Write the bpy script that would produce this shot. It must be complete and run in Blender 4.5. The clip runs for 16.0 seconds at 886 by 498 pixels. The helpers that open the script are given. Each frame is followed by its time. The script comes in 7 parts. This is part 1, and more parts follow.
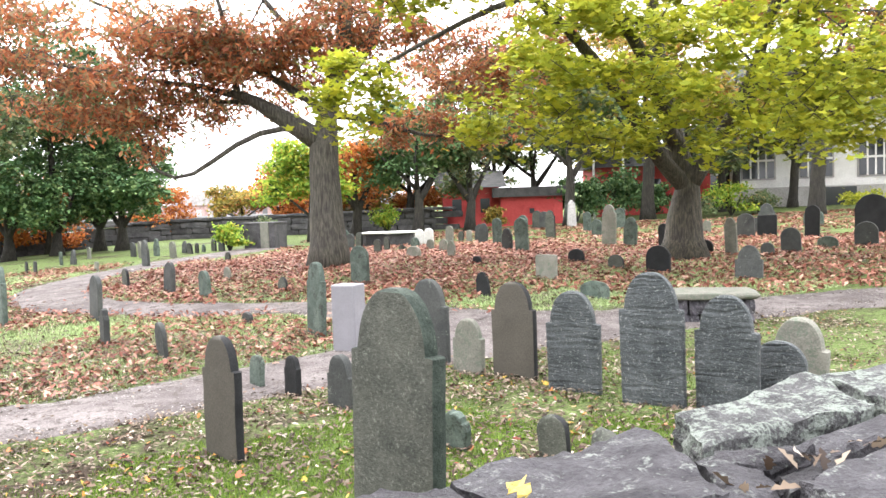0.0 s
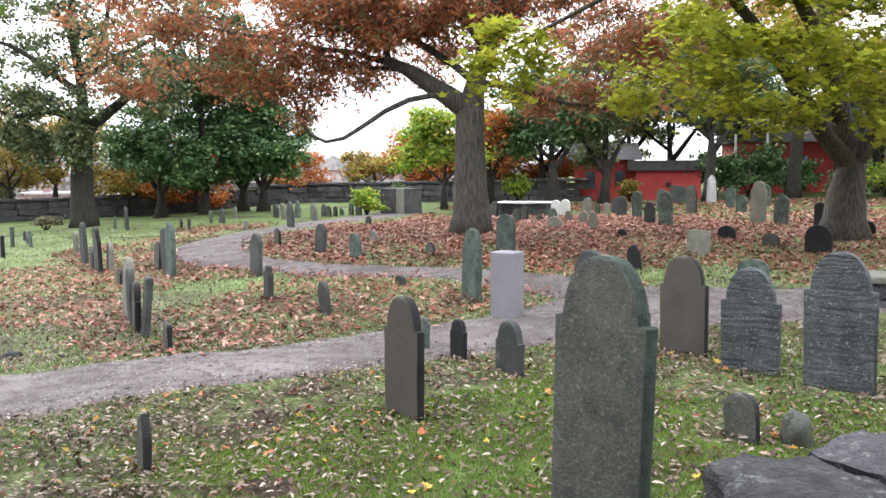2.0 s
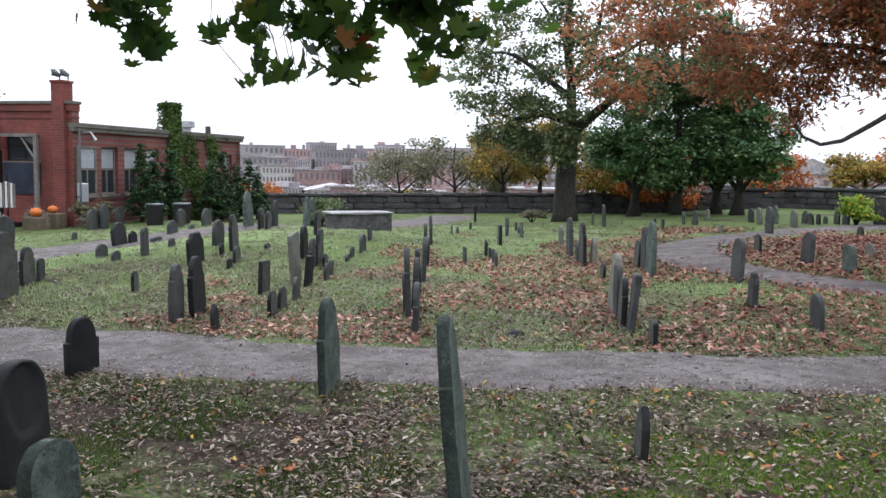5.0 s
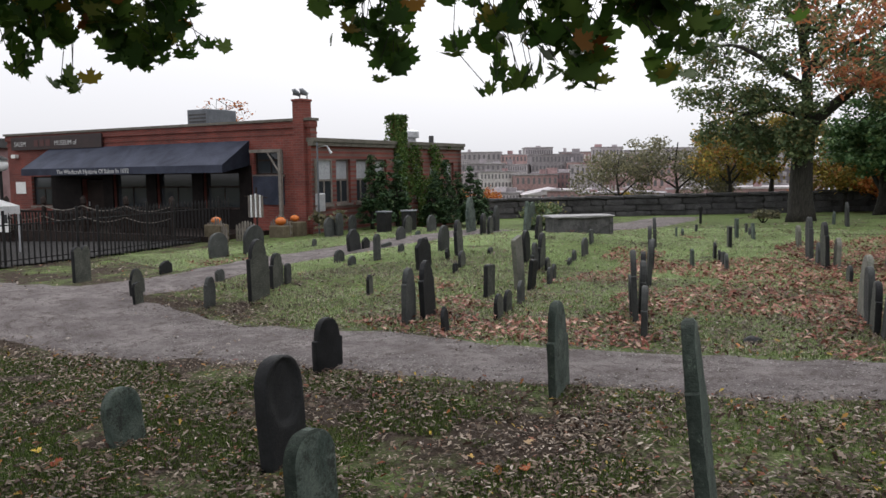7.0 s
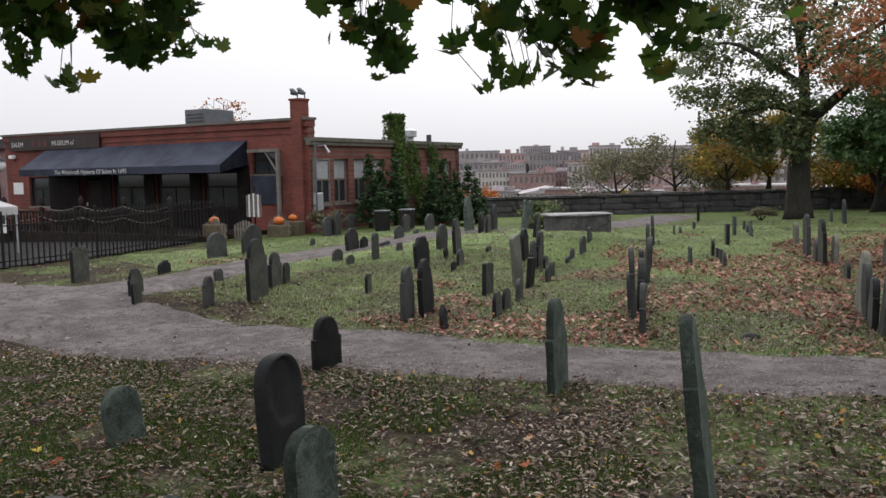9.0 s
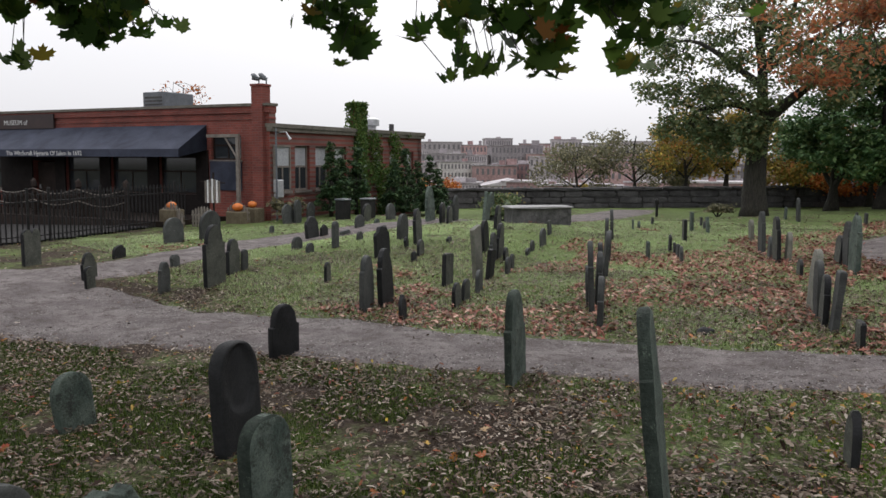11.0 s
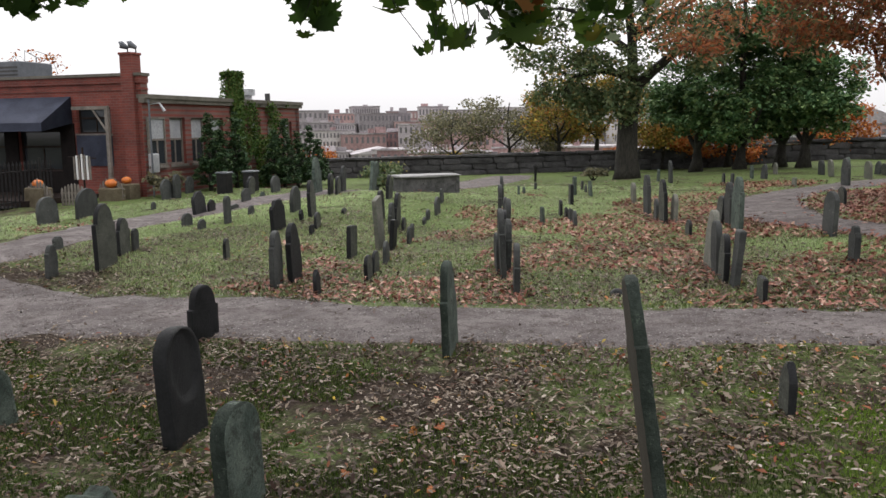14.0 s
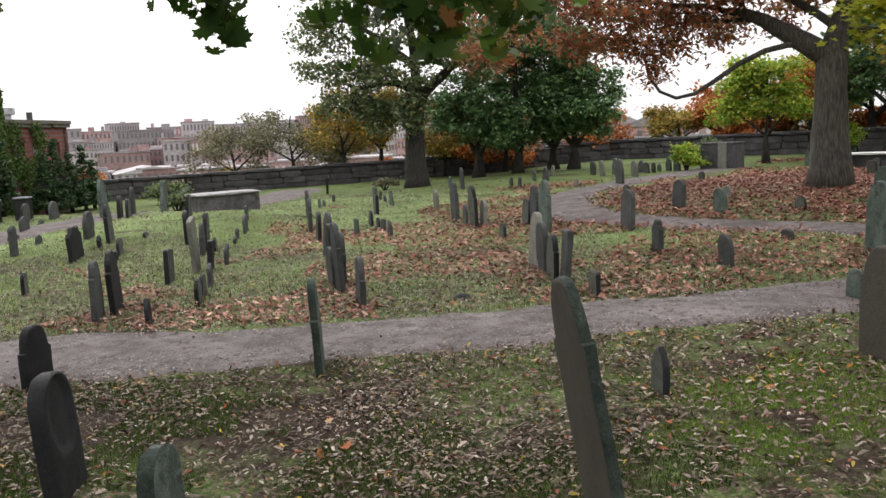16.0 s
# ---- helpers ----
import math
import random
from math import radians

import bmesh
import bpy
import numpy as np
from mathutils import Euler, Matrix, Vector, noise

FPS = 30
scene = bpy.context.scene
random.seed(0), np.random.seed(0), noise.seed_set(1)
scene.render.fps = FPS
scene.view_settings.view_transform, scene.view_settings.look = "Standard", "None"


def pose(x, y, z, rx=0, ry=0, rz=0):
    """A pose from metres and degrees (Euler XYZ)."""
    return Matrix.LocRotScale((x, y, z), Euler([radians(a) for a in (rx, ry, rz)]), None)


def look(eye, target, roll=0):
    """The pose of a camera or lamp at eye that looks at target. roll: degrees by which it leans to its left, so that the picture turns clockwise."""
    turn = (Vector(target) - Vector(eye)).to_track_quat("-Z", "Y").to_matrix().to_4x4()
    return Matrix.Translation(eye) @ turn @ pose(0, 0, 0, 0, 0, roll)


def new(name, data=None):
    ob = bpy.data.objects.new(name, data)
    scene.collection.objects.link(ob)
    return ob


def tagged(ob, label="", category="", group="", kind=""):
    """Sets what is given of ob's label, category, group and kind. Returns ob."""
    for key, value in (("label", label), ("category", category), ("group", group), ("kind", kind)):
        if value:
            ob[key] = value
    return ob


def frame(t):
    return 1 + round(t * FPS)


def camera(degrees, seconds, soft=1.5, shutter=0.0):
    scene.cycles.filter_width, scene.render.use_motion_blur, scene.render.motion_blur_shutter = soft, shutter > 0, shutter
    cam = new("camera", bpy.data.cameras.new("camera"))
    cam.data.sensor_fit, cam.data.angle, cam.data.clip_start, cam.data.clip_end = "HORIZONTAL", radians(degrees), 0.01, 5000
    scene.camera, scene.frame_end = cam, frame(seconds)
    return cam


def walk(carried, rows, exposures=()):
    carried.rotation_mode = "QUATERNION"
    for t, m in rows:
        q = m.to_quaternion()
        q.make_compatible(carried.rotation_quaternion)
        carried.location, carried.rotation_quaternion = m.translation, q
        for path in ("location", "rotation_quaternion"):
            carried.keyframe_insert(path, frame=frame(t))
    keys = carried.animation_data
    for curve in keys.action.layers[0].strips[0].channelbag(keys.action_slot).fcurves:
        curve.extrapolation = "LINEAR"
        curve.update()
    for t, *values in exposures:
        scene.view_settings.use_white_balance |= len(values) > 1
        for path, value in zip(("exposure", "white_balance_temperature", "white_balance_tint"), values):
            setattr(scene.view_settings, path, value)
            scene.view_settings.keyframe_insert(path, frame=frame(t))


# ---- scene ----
cam = camera(55.2, 16.0)
PATH = [
    (0, (0.109, 0.131, 2.029), (0.056, 2.126, 1.905), -2.0),
    (0.5, (-0.033, 0.171, 2.006), (-0.2, 2.158, 1.861), -1.4),
    (1, (-0.167, 0.174, 2.002), (-0.391, 2.154, 1.833), -1.0),
    (1.5, (-0.292, 0.125, 2.012), (-0.542, 2.101, 1.833), -0.9),
    (2, (-0.379, 0.082, 2.013), (-0.71, 2.046, 1.825), -0.4),
    (2.5, (-0.454, 0.051, 2.016), (-0.96, 1.977, 1.828), -0.4),
    (3, (-0.496, 0.004, 2.023), (-1.182, 1.874, 1.839), 0.1),
    (3.5, (-0.543, -0.018, 2.015), (-1.409, 1.776, 1.837), 0.4),
    (4, (-0.572, -0.06, 2.02), (-1.601, 1.645, 1.833), 0.8),
    (4.5, (-0.609, -0.081, 2.024), (-1.773, 1.534, 1.834), 0.9),
    (5, (-0.649, -0.12, 2.028), (-1.93, 1.404, 1.836), 1.0),
    (7.5, (-0.697, -0.241, 2.023), (-2.341, 0.883, 1.84), -1.1),
    (8, (-0.675, -0.25, 2.024), (-2.315, 0.879, 1.839), -1.3),
    (8.5, (-0.686, -0.24, 2.016), (-2.32, 0.898, 1.832), -1.1),
    (9, (-0.685, -0.24, 2.015), (-2.307, 0.915, 1.83), -1.1),
    (9.5, (-0.692, -0.231, 2.007), (-2.301, 0.944, 1.825), -0.8),
    (10, (-0.694, -0.218, 2.01), (-2.279, 0.989, 1.831), -0.6),
    (12.5, (-0.845, -0.302, 1.998), (-2.401, 0.929, 1.745), 0.6),
    (13, (-0.964, -0.404, 2.022), (-2.514, 0.83, 1.75), -0.1),
    (13.5, (-1.027, -0.501, 2.036), (-2.504, 0.817, 1.752), -1.0),
    (14, (-1.123, -0.615, 2.04), (-2.473, 0.833, 1.757), -0.7),
    (14.5, (-1.287, -0.807, 2.057), (-2.471, 0.778, 1.762), -0.6),
    (15, (-1.443, -0.951, 2.05), (-2.507, 0.715, 1.749), -1.0),
    (15.5, (-1.619, -1.034, 2.058), (-2.602, 0.681, 1.754), -1.3),
    (16, (-1.771, -1.098, 2.078), (-2.693, 0.656, 1.807), -2.5),
]
EXPOSURES = [(0.0, 2.38, 6480, 10), (0.5, 2.08, 6400, 10), (1.0, 1.86, 6380, 10), (2.0, 1.69, 6200, 10), (2.5, 1.46, 6030, 10), (3.5, 1.1, 5880, 10), (5.0, 0.86, 5900, 10), (7.5, 0.3, 6450, 10), (10.0, 0.3, 6450, 10), (13.5, 0.45, 6560, 10), (16.0, 0.74, 6650, 10)]

walk(cam, [(t, look(e, g, r)) for t, e, g, r in PATH], exposures=EXPOSURES)

# ---------------------------------------------------------------- light
world = bpy.data.worlds.new("overcast_sky")
scene.world = world
world.use_nodes = True
wn, wl = world.node_tree.nodes, world.node_tree.links
sky = wn.new("ShaderNodeTexSky")
sky.sky_type, sky.sun_disc = "NISHITA", False
sky.sun_elevation, sky.sun_rotation = radians(39), radians(-40)
sky.dust_density, sky.air_density, sky.ozone_density = 6.0, 1.0, 1.0
pale = wn.new("ShaderNodeHueSaturation")
pale.inputs["Saturation"].default_value = 0.12
cloud = wn.new("ShaderNodeMix")
cloud.data_type = "RGBA"
cloud.inputs["Factor"].default_value = 0.8
cloud.inputs[7].default_value = (14.0, 13.9, 14.4, 1)
wl.new(sky.outputs[0], pale.inputs["Color"])
wl.new(pale.outputs[0], cloud.inputs[6])
# an overcast dome, brighter overhead than at the horizon
dome = wn.new("ShaderNodeTexCoord")
dome_xyz = wn.new("ShaderNodeSeparateXYZ")
dome_level = wn.new("ShaderNodeMapRange")
dome_level.inputs["To Min"].default_value, dome_level.inputs["To Max"].default_value = 0.57, 1.34
dome_mix = wn.new("ShaderNodeVectorMath")
dome_mix.operation = "SCALE"
wl.new(dome.outputs["Generated"], dome_xyz.inputs[0])
wl.new(dome_xyz.outputs["Z"], dome_level.inputs["Value"])
wl.new(cloud.outputs[2], dome_mix.inputs[0])
wl.new(dome_level.outputs[0], dome_mix.inputs["Scale"])
wl.new(dome_mix.outputs[0], wn["Background"].inputs[0])
wn["Background"].inputs[1].default_value = 0.094
sun_data = bpy.data.lights.new("sun", "SUN")
sun_data.energy, sun_data.angle, sun_data.color = 0.8, radians(50), (1.0, 0.97, 0.93)
sun = new("sun", sun_data)
sun.matrix_basis = look((-12, 14, 15), (0, 0, 0))


# ---------------------------------------------------------------- materials
def nodes_of(name):
    m = bpy.data.materials.new(name)
    m.use_nodes = True
    t = m.node_tree
    return m, t.nodes, t.links, t.nodes["Principled BSDF"]


def ramp_node(n, stops):
    r = n.new("ShaderNodeValToRGB")
    e = r.color_ramp.elements
    while len(e) < len(stops):
        e.new(0.5)
    for el, (p, c) in zip(e, stops):
        el.position, el.color = p, (*c, 1)
    return r


def noise_node(n, l, co, scale, detail=6.0, rough=0.6, dist=0.0):
    k = n.new("ShaderNodeTexNoise")
    k.inputs["Scale"].default_value, k.inputs["Detail"].default_value = scale, detail
    k.inputs["Roughness"].default_value, k.inputs["Distortion"].default_value = rough, dist
    l.new(co, k.inputs["Vector"])
    return k


def mix_node(n, l, fac, a, b, mode="MIX"):
    k = n.new("ShaderNodeMix")
    k.data_type, k.blend_type = "RGBA", mode
    for socket, val in ((k.inputs[0], fac), (k.inputs[6], a), (k.inputs[7], b)):
        if isinstance(val, (int, float)):
            socket.default_value = val
        elif isinstance(val, tuple):
            socket.default_value = (*val, 1)
        else:
            l.new(val, socket)
    return k.outputs[2]


def coords(n, l, shift=True):
    """Object coordinates, moved about from object to object."""
    tc = n.new("ShaderNodeTexCoord")
    if not shift:
        return tc.outputs["Object"]
    oi = n.new("ShaderNodeObjectInfo")
    add = n.new("ShaderNodeVectorMath")
    add.operation = "MULTIPLY_ADD"
    add.inputs[1].default_value = (1, 1, 1)
    mul = n.new("ShaderNodeVectorMath")
    mul.operation = "SCALE"
    mul.inputs[0].default_value = (37.0, 19.0, 53.0)
    l.new(oi.outputs["Random"], mul.inputs["Scale"])
    l.new(tc.outputs["Object"], add.inputs[0])
    l.new(mul.outputs[0], add.inputs[2])
    return add.outputs[0]


def surface(name, dark, light, scale=3.0, fine=40.0, rough=0.8, bump=0.3, metal=0.0, spots=None, spot_cut=0.62, spot_scale=9.0, shift=True, ripple=0.0, vary=0.0):
    """Two-scale mottled surface with fine relief; spots: lichen or stains of their own colour; ripple: layered ridges."""
    m, n, l, b = nodes_of(name)
    co = coords(n, l, shift)
    big = noise_node(n, l, co, scale, 5, 0.6, 0.4)
    small = noise_node(n, l, co, fine, 4, 0.65)
    col = ramp_node(n, [(0.3, dark), (0.7, light)])
    l.new(big.outputs[0], col.inputs[0])
    grain = ramp_node(n, [(0.25, (0.62, 0.62, 0.62)), (0.75, (1.25, 1.25, 1.25))])
    l.new(small.outputs[0], grain.inputs[0])
    out = mix_node(n, l, 1.0, col.outputs[0], grain.outputs[0], "MULTIPLY")
    if spots:
        sp = noise_node(n, l, co, spot_scale, 7, 0.7, 0.3)
        sp2 = noise_node(n, l, co, spot_scale * 6, 3, 0.6)
        cut = ramp_node(n, [(spot_cut - 0.05, (0, 0, 0)), (spot_cut + 0.03, (1, 1, 1))])
        l.new(mix_node(n, l, 0.35, sp.outputs[0], sp2.outputs[0]), cut.inputs[0])
        out = mix_node(n, l, cut.outputs[0], out, spots)
    if vary:
        oi = n.new("ShaderNodeObjectInfo")
        vr = ramp_node(n, [(0.0, (1 - vary,) * 3), (1.0, (1 + vary,) * 3)])
        l.new(oi.outputs["Random"], vr.inputs[0])
        out = mix_node(n, l, 1.0, out, vr.outputs[0], "MULTIPLY")
    l.new(out, b.inputs["Base Color"])
    b.inputs["Roughness"].default_value, b.inputs["Metallic"].default_value = rough, metal
    if rough > 0.6:
        b.inputs["Specular IOR Level"].default_value = 0.18
    bp = n.new("ShaderNodeBump")
    bp.inputs["Strength"].default_value, bp.inputs["Distance"].default_value = bump, 0.02
    l.new(small.outputs[0], bp.inputs["Height"])
    last = bp
    if ripple:
        mp = n.new("ShaderNodeMapping")
        mp.inputs["Scale"].default_value = (3.6, 3.6, 15.0)
        l.new(co, mp.inputs[0])
        wv = noise_node(n, l, mp.outputs[0], 1.6, 4, 0.6, 2.0)
        bp2 = n.new("ShaderNodeBump")
        bp2.inputs["Strength"].default_value, bp2.inputs["Distance"].default_value = ripple, 0.06
        l.new(wv.outputs[0], bp2.inputs["Height"])
        l.new(bp.outputs[0], bp2.inputs["Normal"])
        last = bp2
    l.new(last.outputs[0], b.inputs["Normal"])
    return m


def leafy(name, stops, rough=0.6, glow=0.35):
    """Leaves: each takes its own colour, and lets some light through."""
    m, n, l, b = nodes_of(name)
    g = n.new("ShaderNodeNewGeometry")
    r = ramp_node(n, stops)
    r.color_ramp.interpolation = "LINEAR"
    l.new(g.outputs["Random Per Island"], r.inputs[0])
    tc = n.new("ShaderNodeTexCoord")
    patch = noise_node(n, l, tc.outputs["Object"], 0.5, 3, 0.5)
    pr = ramp_node(n, [(0.3, (0.7, 0.7, 0.7)), (0.7, (1.2, 1.2, 1.2))])
    l.new(patch.outputs[0], pr.inputs[0])
    out = mix_node(n, l, 1.0, r.outputs[0], pr.outputs[0], "MULTIPLY")
    l.new(out, b.inputs["Base Color"])
    b.inputs["Roughness"].default_value = rough
    b.inputs["Specular IOR Level"].default_value = 0.15
    tr = n.new("ShaderNodeBsdfTranslucent")
    l.new(out, tr.inputs[0])
    mx = n.new("ShaderNodeMixShader")
    mx.inputs[0].default_value = glow
    l.new(b.outputs[0], mx.inputs[1])
    l.new(tr.outputs[0], mx.inputs[2])
    l.new(mx.outputs[0], n["Material Output"].inputs[0])
    return m


def plain(name, col, rough=0.5, metal=0.0):
    m, n, l, b = nodes_of(name)
    b.inputs["Base Color"].default_value = (*col, 1)
    b.inputs["Roughness"].default_value, b.inputs["Metallic"].default_value = rough, metal
    return m


def brickwork(name, c1, c2, mortar):
    m, n, l, b = nodes_of(name)
    tc = n.new("ShaderNodeTexCoord")
    br = n.new("ShaderNodeTexBrick")
    br.inputs["Scale"].default_value = 1.0
    br.inputs["Brick Width"].default_value, br.inputs["Row Height"].default_value = 0.215, 0.075
    br.inputs["Mortar Size"].default_value = 0.006
    br.inputs["Color1"].default_value, br.inputs["Color2"].default_value = (*c1, 1), (*c2, 1)
    br.inputs["Mortar"].default_value = (*mortar, 1)
    mp = n.new("ShaderNodeMapping")
    mp.inputs["Rotation"].default_value = (radians(90), 0, 0)
    l.new(tc.outputs["Object"], mp.inputs[0])
    l.new(mp.outputs[0], br.inputs["Vector"])
    big = noise_node(n, l, tc.outputs["Object"], 0.9, 5, 0.6)
    gr = ramp_node(n, [(0.3, (0.6, 0.6, 0.6)), (0.7, (1.2, 1.15, 1.1))])
    l.new(big.outputs[0], gr.inputs[0])
    l.new(mix_node(n, l, 1.0, br.outputs[0], gr.outputs[0], "MULTIPLY"), b.inputs["Base Color"])
    b.inputs["Roughness"].default_value = 0.85
    bp = n.new("ShaderNodeBump")
    bp.inputs["Strength"].default_value, bp.inputs["Distance"].default_value = 0.5, 0.01
    bp.invert = True
    l.new(br.outputs["Fac"], bp.inputs["Height"])
    l.new(bp.outputs[0], b.inputs["Normal"])
    return m


def bark(name, dark, light):
    """Furrowed bark: long upright ridges with dark cracks, and patches of green-grey lichen."""
    m, n, l, b = nodes_of(name)
    tc = n.new("ShaderNodeTexCoord")
    mp = n.new("ShaderNodeMapping")
    mp.inputs["Scale"].default_value = (1.0, 1.0, 0.13)
    l.new(tc.outputs["Object"], mp.inputs[0])
    ridge = noise_node(n, l, mp.outputs[0], 30.0, 5, 0.65, 0.2)
    patch = noise_node(n, l, tc.outputs["Object"], 2.2, 5, 0.6)
    col = ramp_node(n, [(0.3, tuple(v * 0.5 for v in dark)), (0.45, dark), (0.7, light)])
    l.new(ridge.outputs[0], col.inputs[0])
    lich = ramp_node(n, [(0.35, (0.75, 0.75, 0.75)), (0.62, (1.1, 1.15, 1.02))])
    l.new(patch.outputs[0], lich.inputs[0])
    l.new(mix_node(n, l, 1.0, col.outputs[0], lich.outputs[0], "MULTIPLY"), b.inputs["Base Color"])
    b.inputs["Roughness"].default_value = 0.92
    bp = n.new("ShaderNodeBump")
    bp.inputs["Strength"].default_value, bp.inputs["Distance"].default_value = 1.0, 0.05
    l.new(ridge.outputs[0], bp.inputs["Height"])
    l.new(bp.outputs[0], b.inputs["Normal"])
    return m


def ground_material():
    m, n, l, b = nodes_of("grass_and_earth")
    tc = n.new("ShaderNodeTexCoord")
    co = tc.outputs["Object"]
    patch = noise_node(n, l, co, 0.45, 6, 0.62, 0.3)
    mid = noise_node(n, l, co, 3.0, 6, 0.7)
    fine = noise_node(n, l, co, 28.0, 5, 0.7)
    grass = ramp_node(n, [(0.3, (0.03, 0.046, 0.014)), (0.5, (0.092, 0.128, 0.04)), (0.72, (0.19, 0.23, 0.1))])
    l.new(fine.outputs[0], grass.inputs[0])
    earth = ramp_node(n, [(0.3, (0.017, 0.012, 0.009)), (0.7, (0.062, 0.045, 0.033))])
    l.new(fine.outputs[0], earth.inputs[0])
    cut = ramp_node(n, [(0.5, (0, 0, 0)), (0.62, (1, 1, 1))])
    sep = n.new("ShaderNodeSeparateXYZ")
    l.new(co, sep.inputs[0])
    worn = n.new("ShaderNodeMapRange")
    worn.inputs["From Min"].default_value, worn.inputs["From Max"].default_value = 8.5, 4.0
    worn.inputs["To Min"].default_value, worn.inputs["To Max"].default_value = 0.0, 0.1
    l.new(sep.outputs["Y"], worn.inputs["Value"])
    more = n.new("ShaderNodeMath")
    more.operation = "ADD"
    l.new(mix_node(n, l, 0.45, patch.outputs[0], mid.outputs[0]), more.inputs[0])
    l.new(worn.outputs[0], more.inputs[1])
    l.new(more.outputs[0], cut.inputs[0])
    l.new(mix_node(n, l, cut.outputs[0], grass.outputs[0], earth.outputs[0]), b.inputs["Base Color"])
    b.inputs["Roughness"].default_value = 0.95
    b.inputs["Specular IOR Level"].default_value = 0.1
    bp = n.new("ShaderNodeBump")
    bp.inputs["Strength"].default_value, bp.inputs["Distance"].default_value = 0.8, 0.03
    l.new(fine.outputs[0], bp.inputs["Height"])
    l.new(bp.outputs[0], b.inputs["Normal"])
    return m


SLATE = surface("weathered_slate", (0.034, 0.037, 0.0365), (0.07, 0.073, 0.069), 4, 60, 0.75, 0.35, spots=(0.174, 0.191, 0.162), spot_cut=0.64, vary=0.22)
SLATE_BROWN = surface("brown_slate", (0.06, 0.0552, 0.045), (0.081, 0.0732, 0.06), 2.5, 80, 0.7, 0.15, spots=(0.042, 0.0372, 0.03), spot_cut=0.66, vary=0.05)
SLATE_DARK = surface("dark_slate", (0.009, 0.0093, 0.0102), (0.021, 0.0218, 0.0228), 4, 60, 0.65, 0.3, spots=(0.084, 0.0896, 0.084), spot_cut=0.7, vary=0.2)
SLATE_RIPPLE = surface("layered_slate", (0.036, 0.042, 0.045), (0.085, 0.093, 0.096), 5, 60, 0.7, 0.45, spots=(0.25, 0.265, 0.25), spot_cut=0.6, spot_scale=40, ripple=0.3, vary=0.1)
SLATE_LICHEN = surface("lichened_slate", (0.041, 0.044, 0.038), (0.089, 0.092, 0.077), 5, 55, 0.8, 0.5, spots=(0.17, 0.185, 0.15), spot_cut=0.6, spot_scale=48, vary=0.12)
STONE_GREEN = surface("green_lichen_stone", (0.0406, 0.058, 0.0493), (0.116, 0.142, 0.119), 5, 50, 0.85, 0.45, spots=(0.0348, 0.0406, 0.0348), spot_cut=0.56, vary=0.15)
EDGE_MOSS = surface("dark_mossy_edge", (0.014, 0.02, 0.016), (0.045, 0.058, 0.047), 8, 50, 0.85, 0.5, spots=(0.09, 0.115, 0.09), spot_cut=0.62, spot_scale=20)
STONE_PALE = surface("pale_sandstone", (0.128, 0.128, 0.107), (0.209, 0.203, 0.174), 4, 50, 0.85, 0.35, spots=(0.11, 0.128, 0.0986), spot_cut=0.56, vary=0.15)
TOMB_GREY = surface("streaked_grey_tomb_stone", (0.06, 0.059, 0.06), (0.15, 0.146, 0.147), 4, 40, 0.85, 0.3, spots=(0.045, 0.046, 0.044), spot_cut=0.58, spot_scale=6)
TOMB_SLAB = surface("pale_grey_tomb_slab", (0.2, 0.198, 0.198), (0.34, 0.335, 0.335), 4, 50, 0.8, 0.3)
GRANITE = surface("grey_granite", (0.16, 0.157, 0.172), (0.21, 0.205, 0.222), 3, 130, 0.6, 0.12)
MARBLE = surface("white_marble", (0.44, 0.44, 0.424), (0.576, 0.576, 0.56), 4, 40, 0.6, 0.15)
RUBBLE = surface("grey_fieldstone", (0.035, 0.032, 0.039), (0.11, 0.104, 0.118), 5, 45, 0.9, 1.0, spots=(0.19, 0.2, 0.19), spot_cut=0.59, spot_scale=17, vary=0.25)
LICHEN_SLAB = surface("pale_lichened_slab", (0.035, 0.035, 0.037), (0.085, 0.084, 0.086), 7, 70, 0.9, 0.9, spots=(0.17, 0.19, 0.17), spot_cut=0.52, spot_scale=15)
CAP_SLAB = surface("dark_split_slab", (0.022, 0.021, 0.024), (0.066, 0.063, 0.069), 7, 60, 0.85, 0.9, spots=(0.13, 0.14, 0.13), spot_cut=0.6, spot_scale=19, vary=0.2)
OLD_WALL = surface("dark_wall_stone", (0.035, 0.034, 0.036), (0.1, 0.097, 0.1), 2, 25, 0.9, 0.5, spots=(0.15, 0.155, 0.15), spot_cut=0.64, vary=0.25)
PATH_MAT = surface("trodden_gravel", (0.085, 0.072, 0.071), (0.2, 0.177, 0.173), 1.7, 48, 0.95, 0.9, spots=(0.07, 0.058, 0.053), spot_cut=0.55, spot_scale=6, shift=False)
BARK_OAK = bark("oak_bark", (0.05, 0.045, 0.039), (0.125, 0.114, 0.1))
BARK_MAPLE = bark("maple_bark", (0.045, 0.04, 0.034), (0.12, 0.1, 0.08))
BARK_DARK = bark("dark_bark", (0.02, 0.018, 0.015), (0.055, 0.047, 0.04))
GROUND = ground_material()
LEAF_OAK = leafy("oak_leaves", [(0.0, (0.15, 0.07, 0.05)), (0.28, (0.34, 0.115, 0.055)), (0.52, (0.5, 0.19, 0.08)), (0.72, (0.33, 0.2, 0.11)), (0.88, (0.2, 0.17, 0.085)), (1.0, (0.15, 0.17, 0.075))], glow=0.45)
LEAF_YELLOW = leafy("yellow_maple_leaves", [(0.0, (0.162, 0.198, 0.0225)), (0.35, (0.333, 0.369, 0.0378)), (0.7, (0.495, 0.477, 0.0495)), (1.0, (0.252, 0.324, 0.045))], glow=0.45)
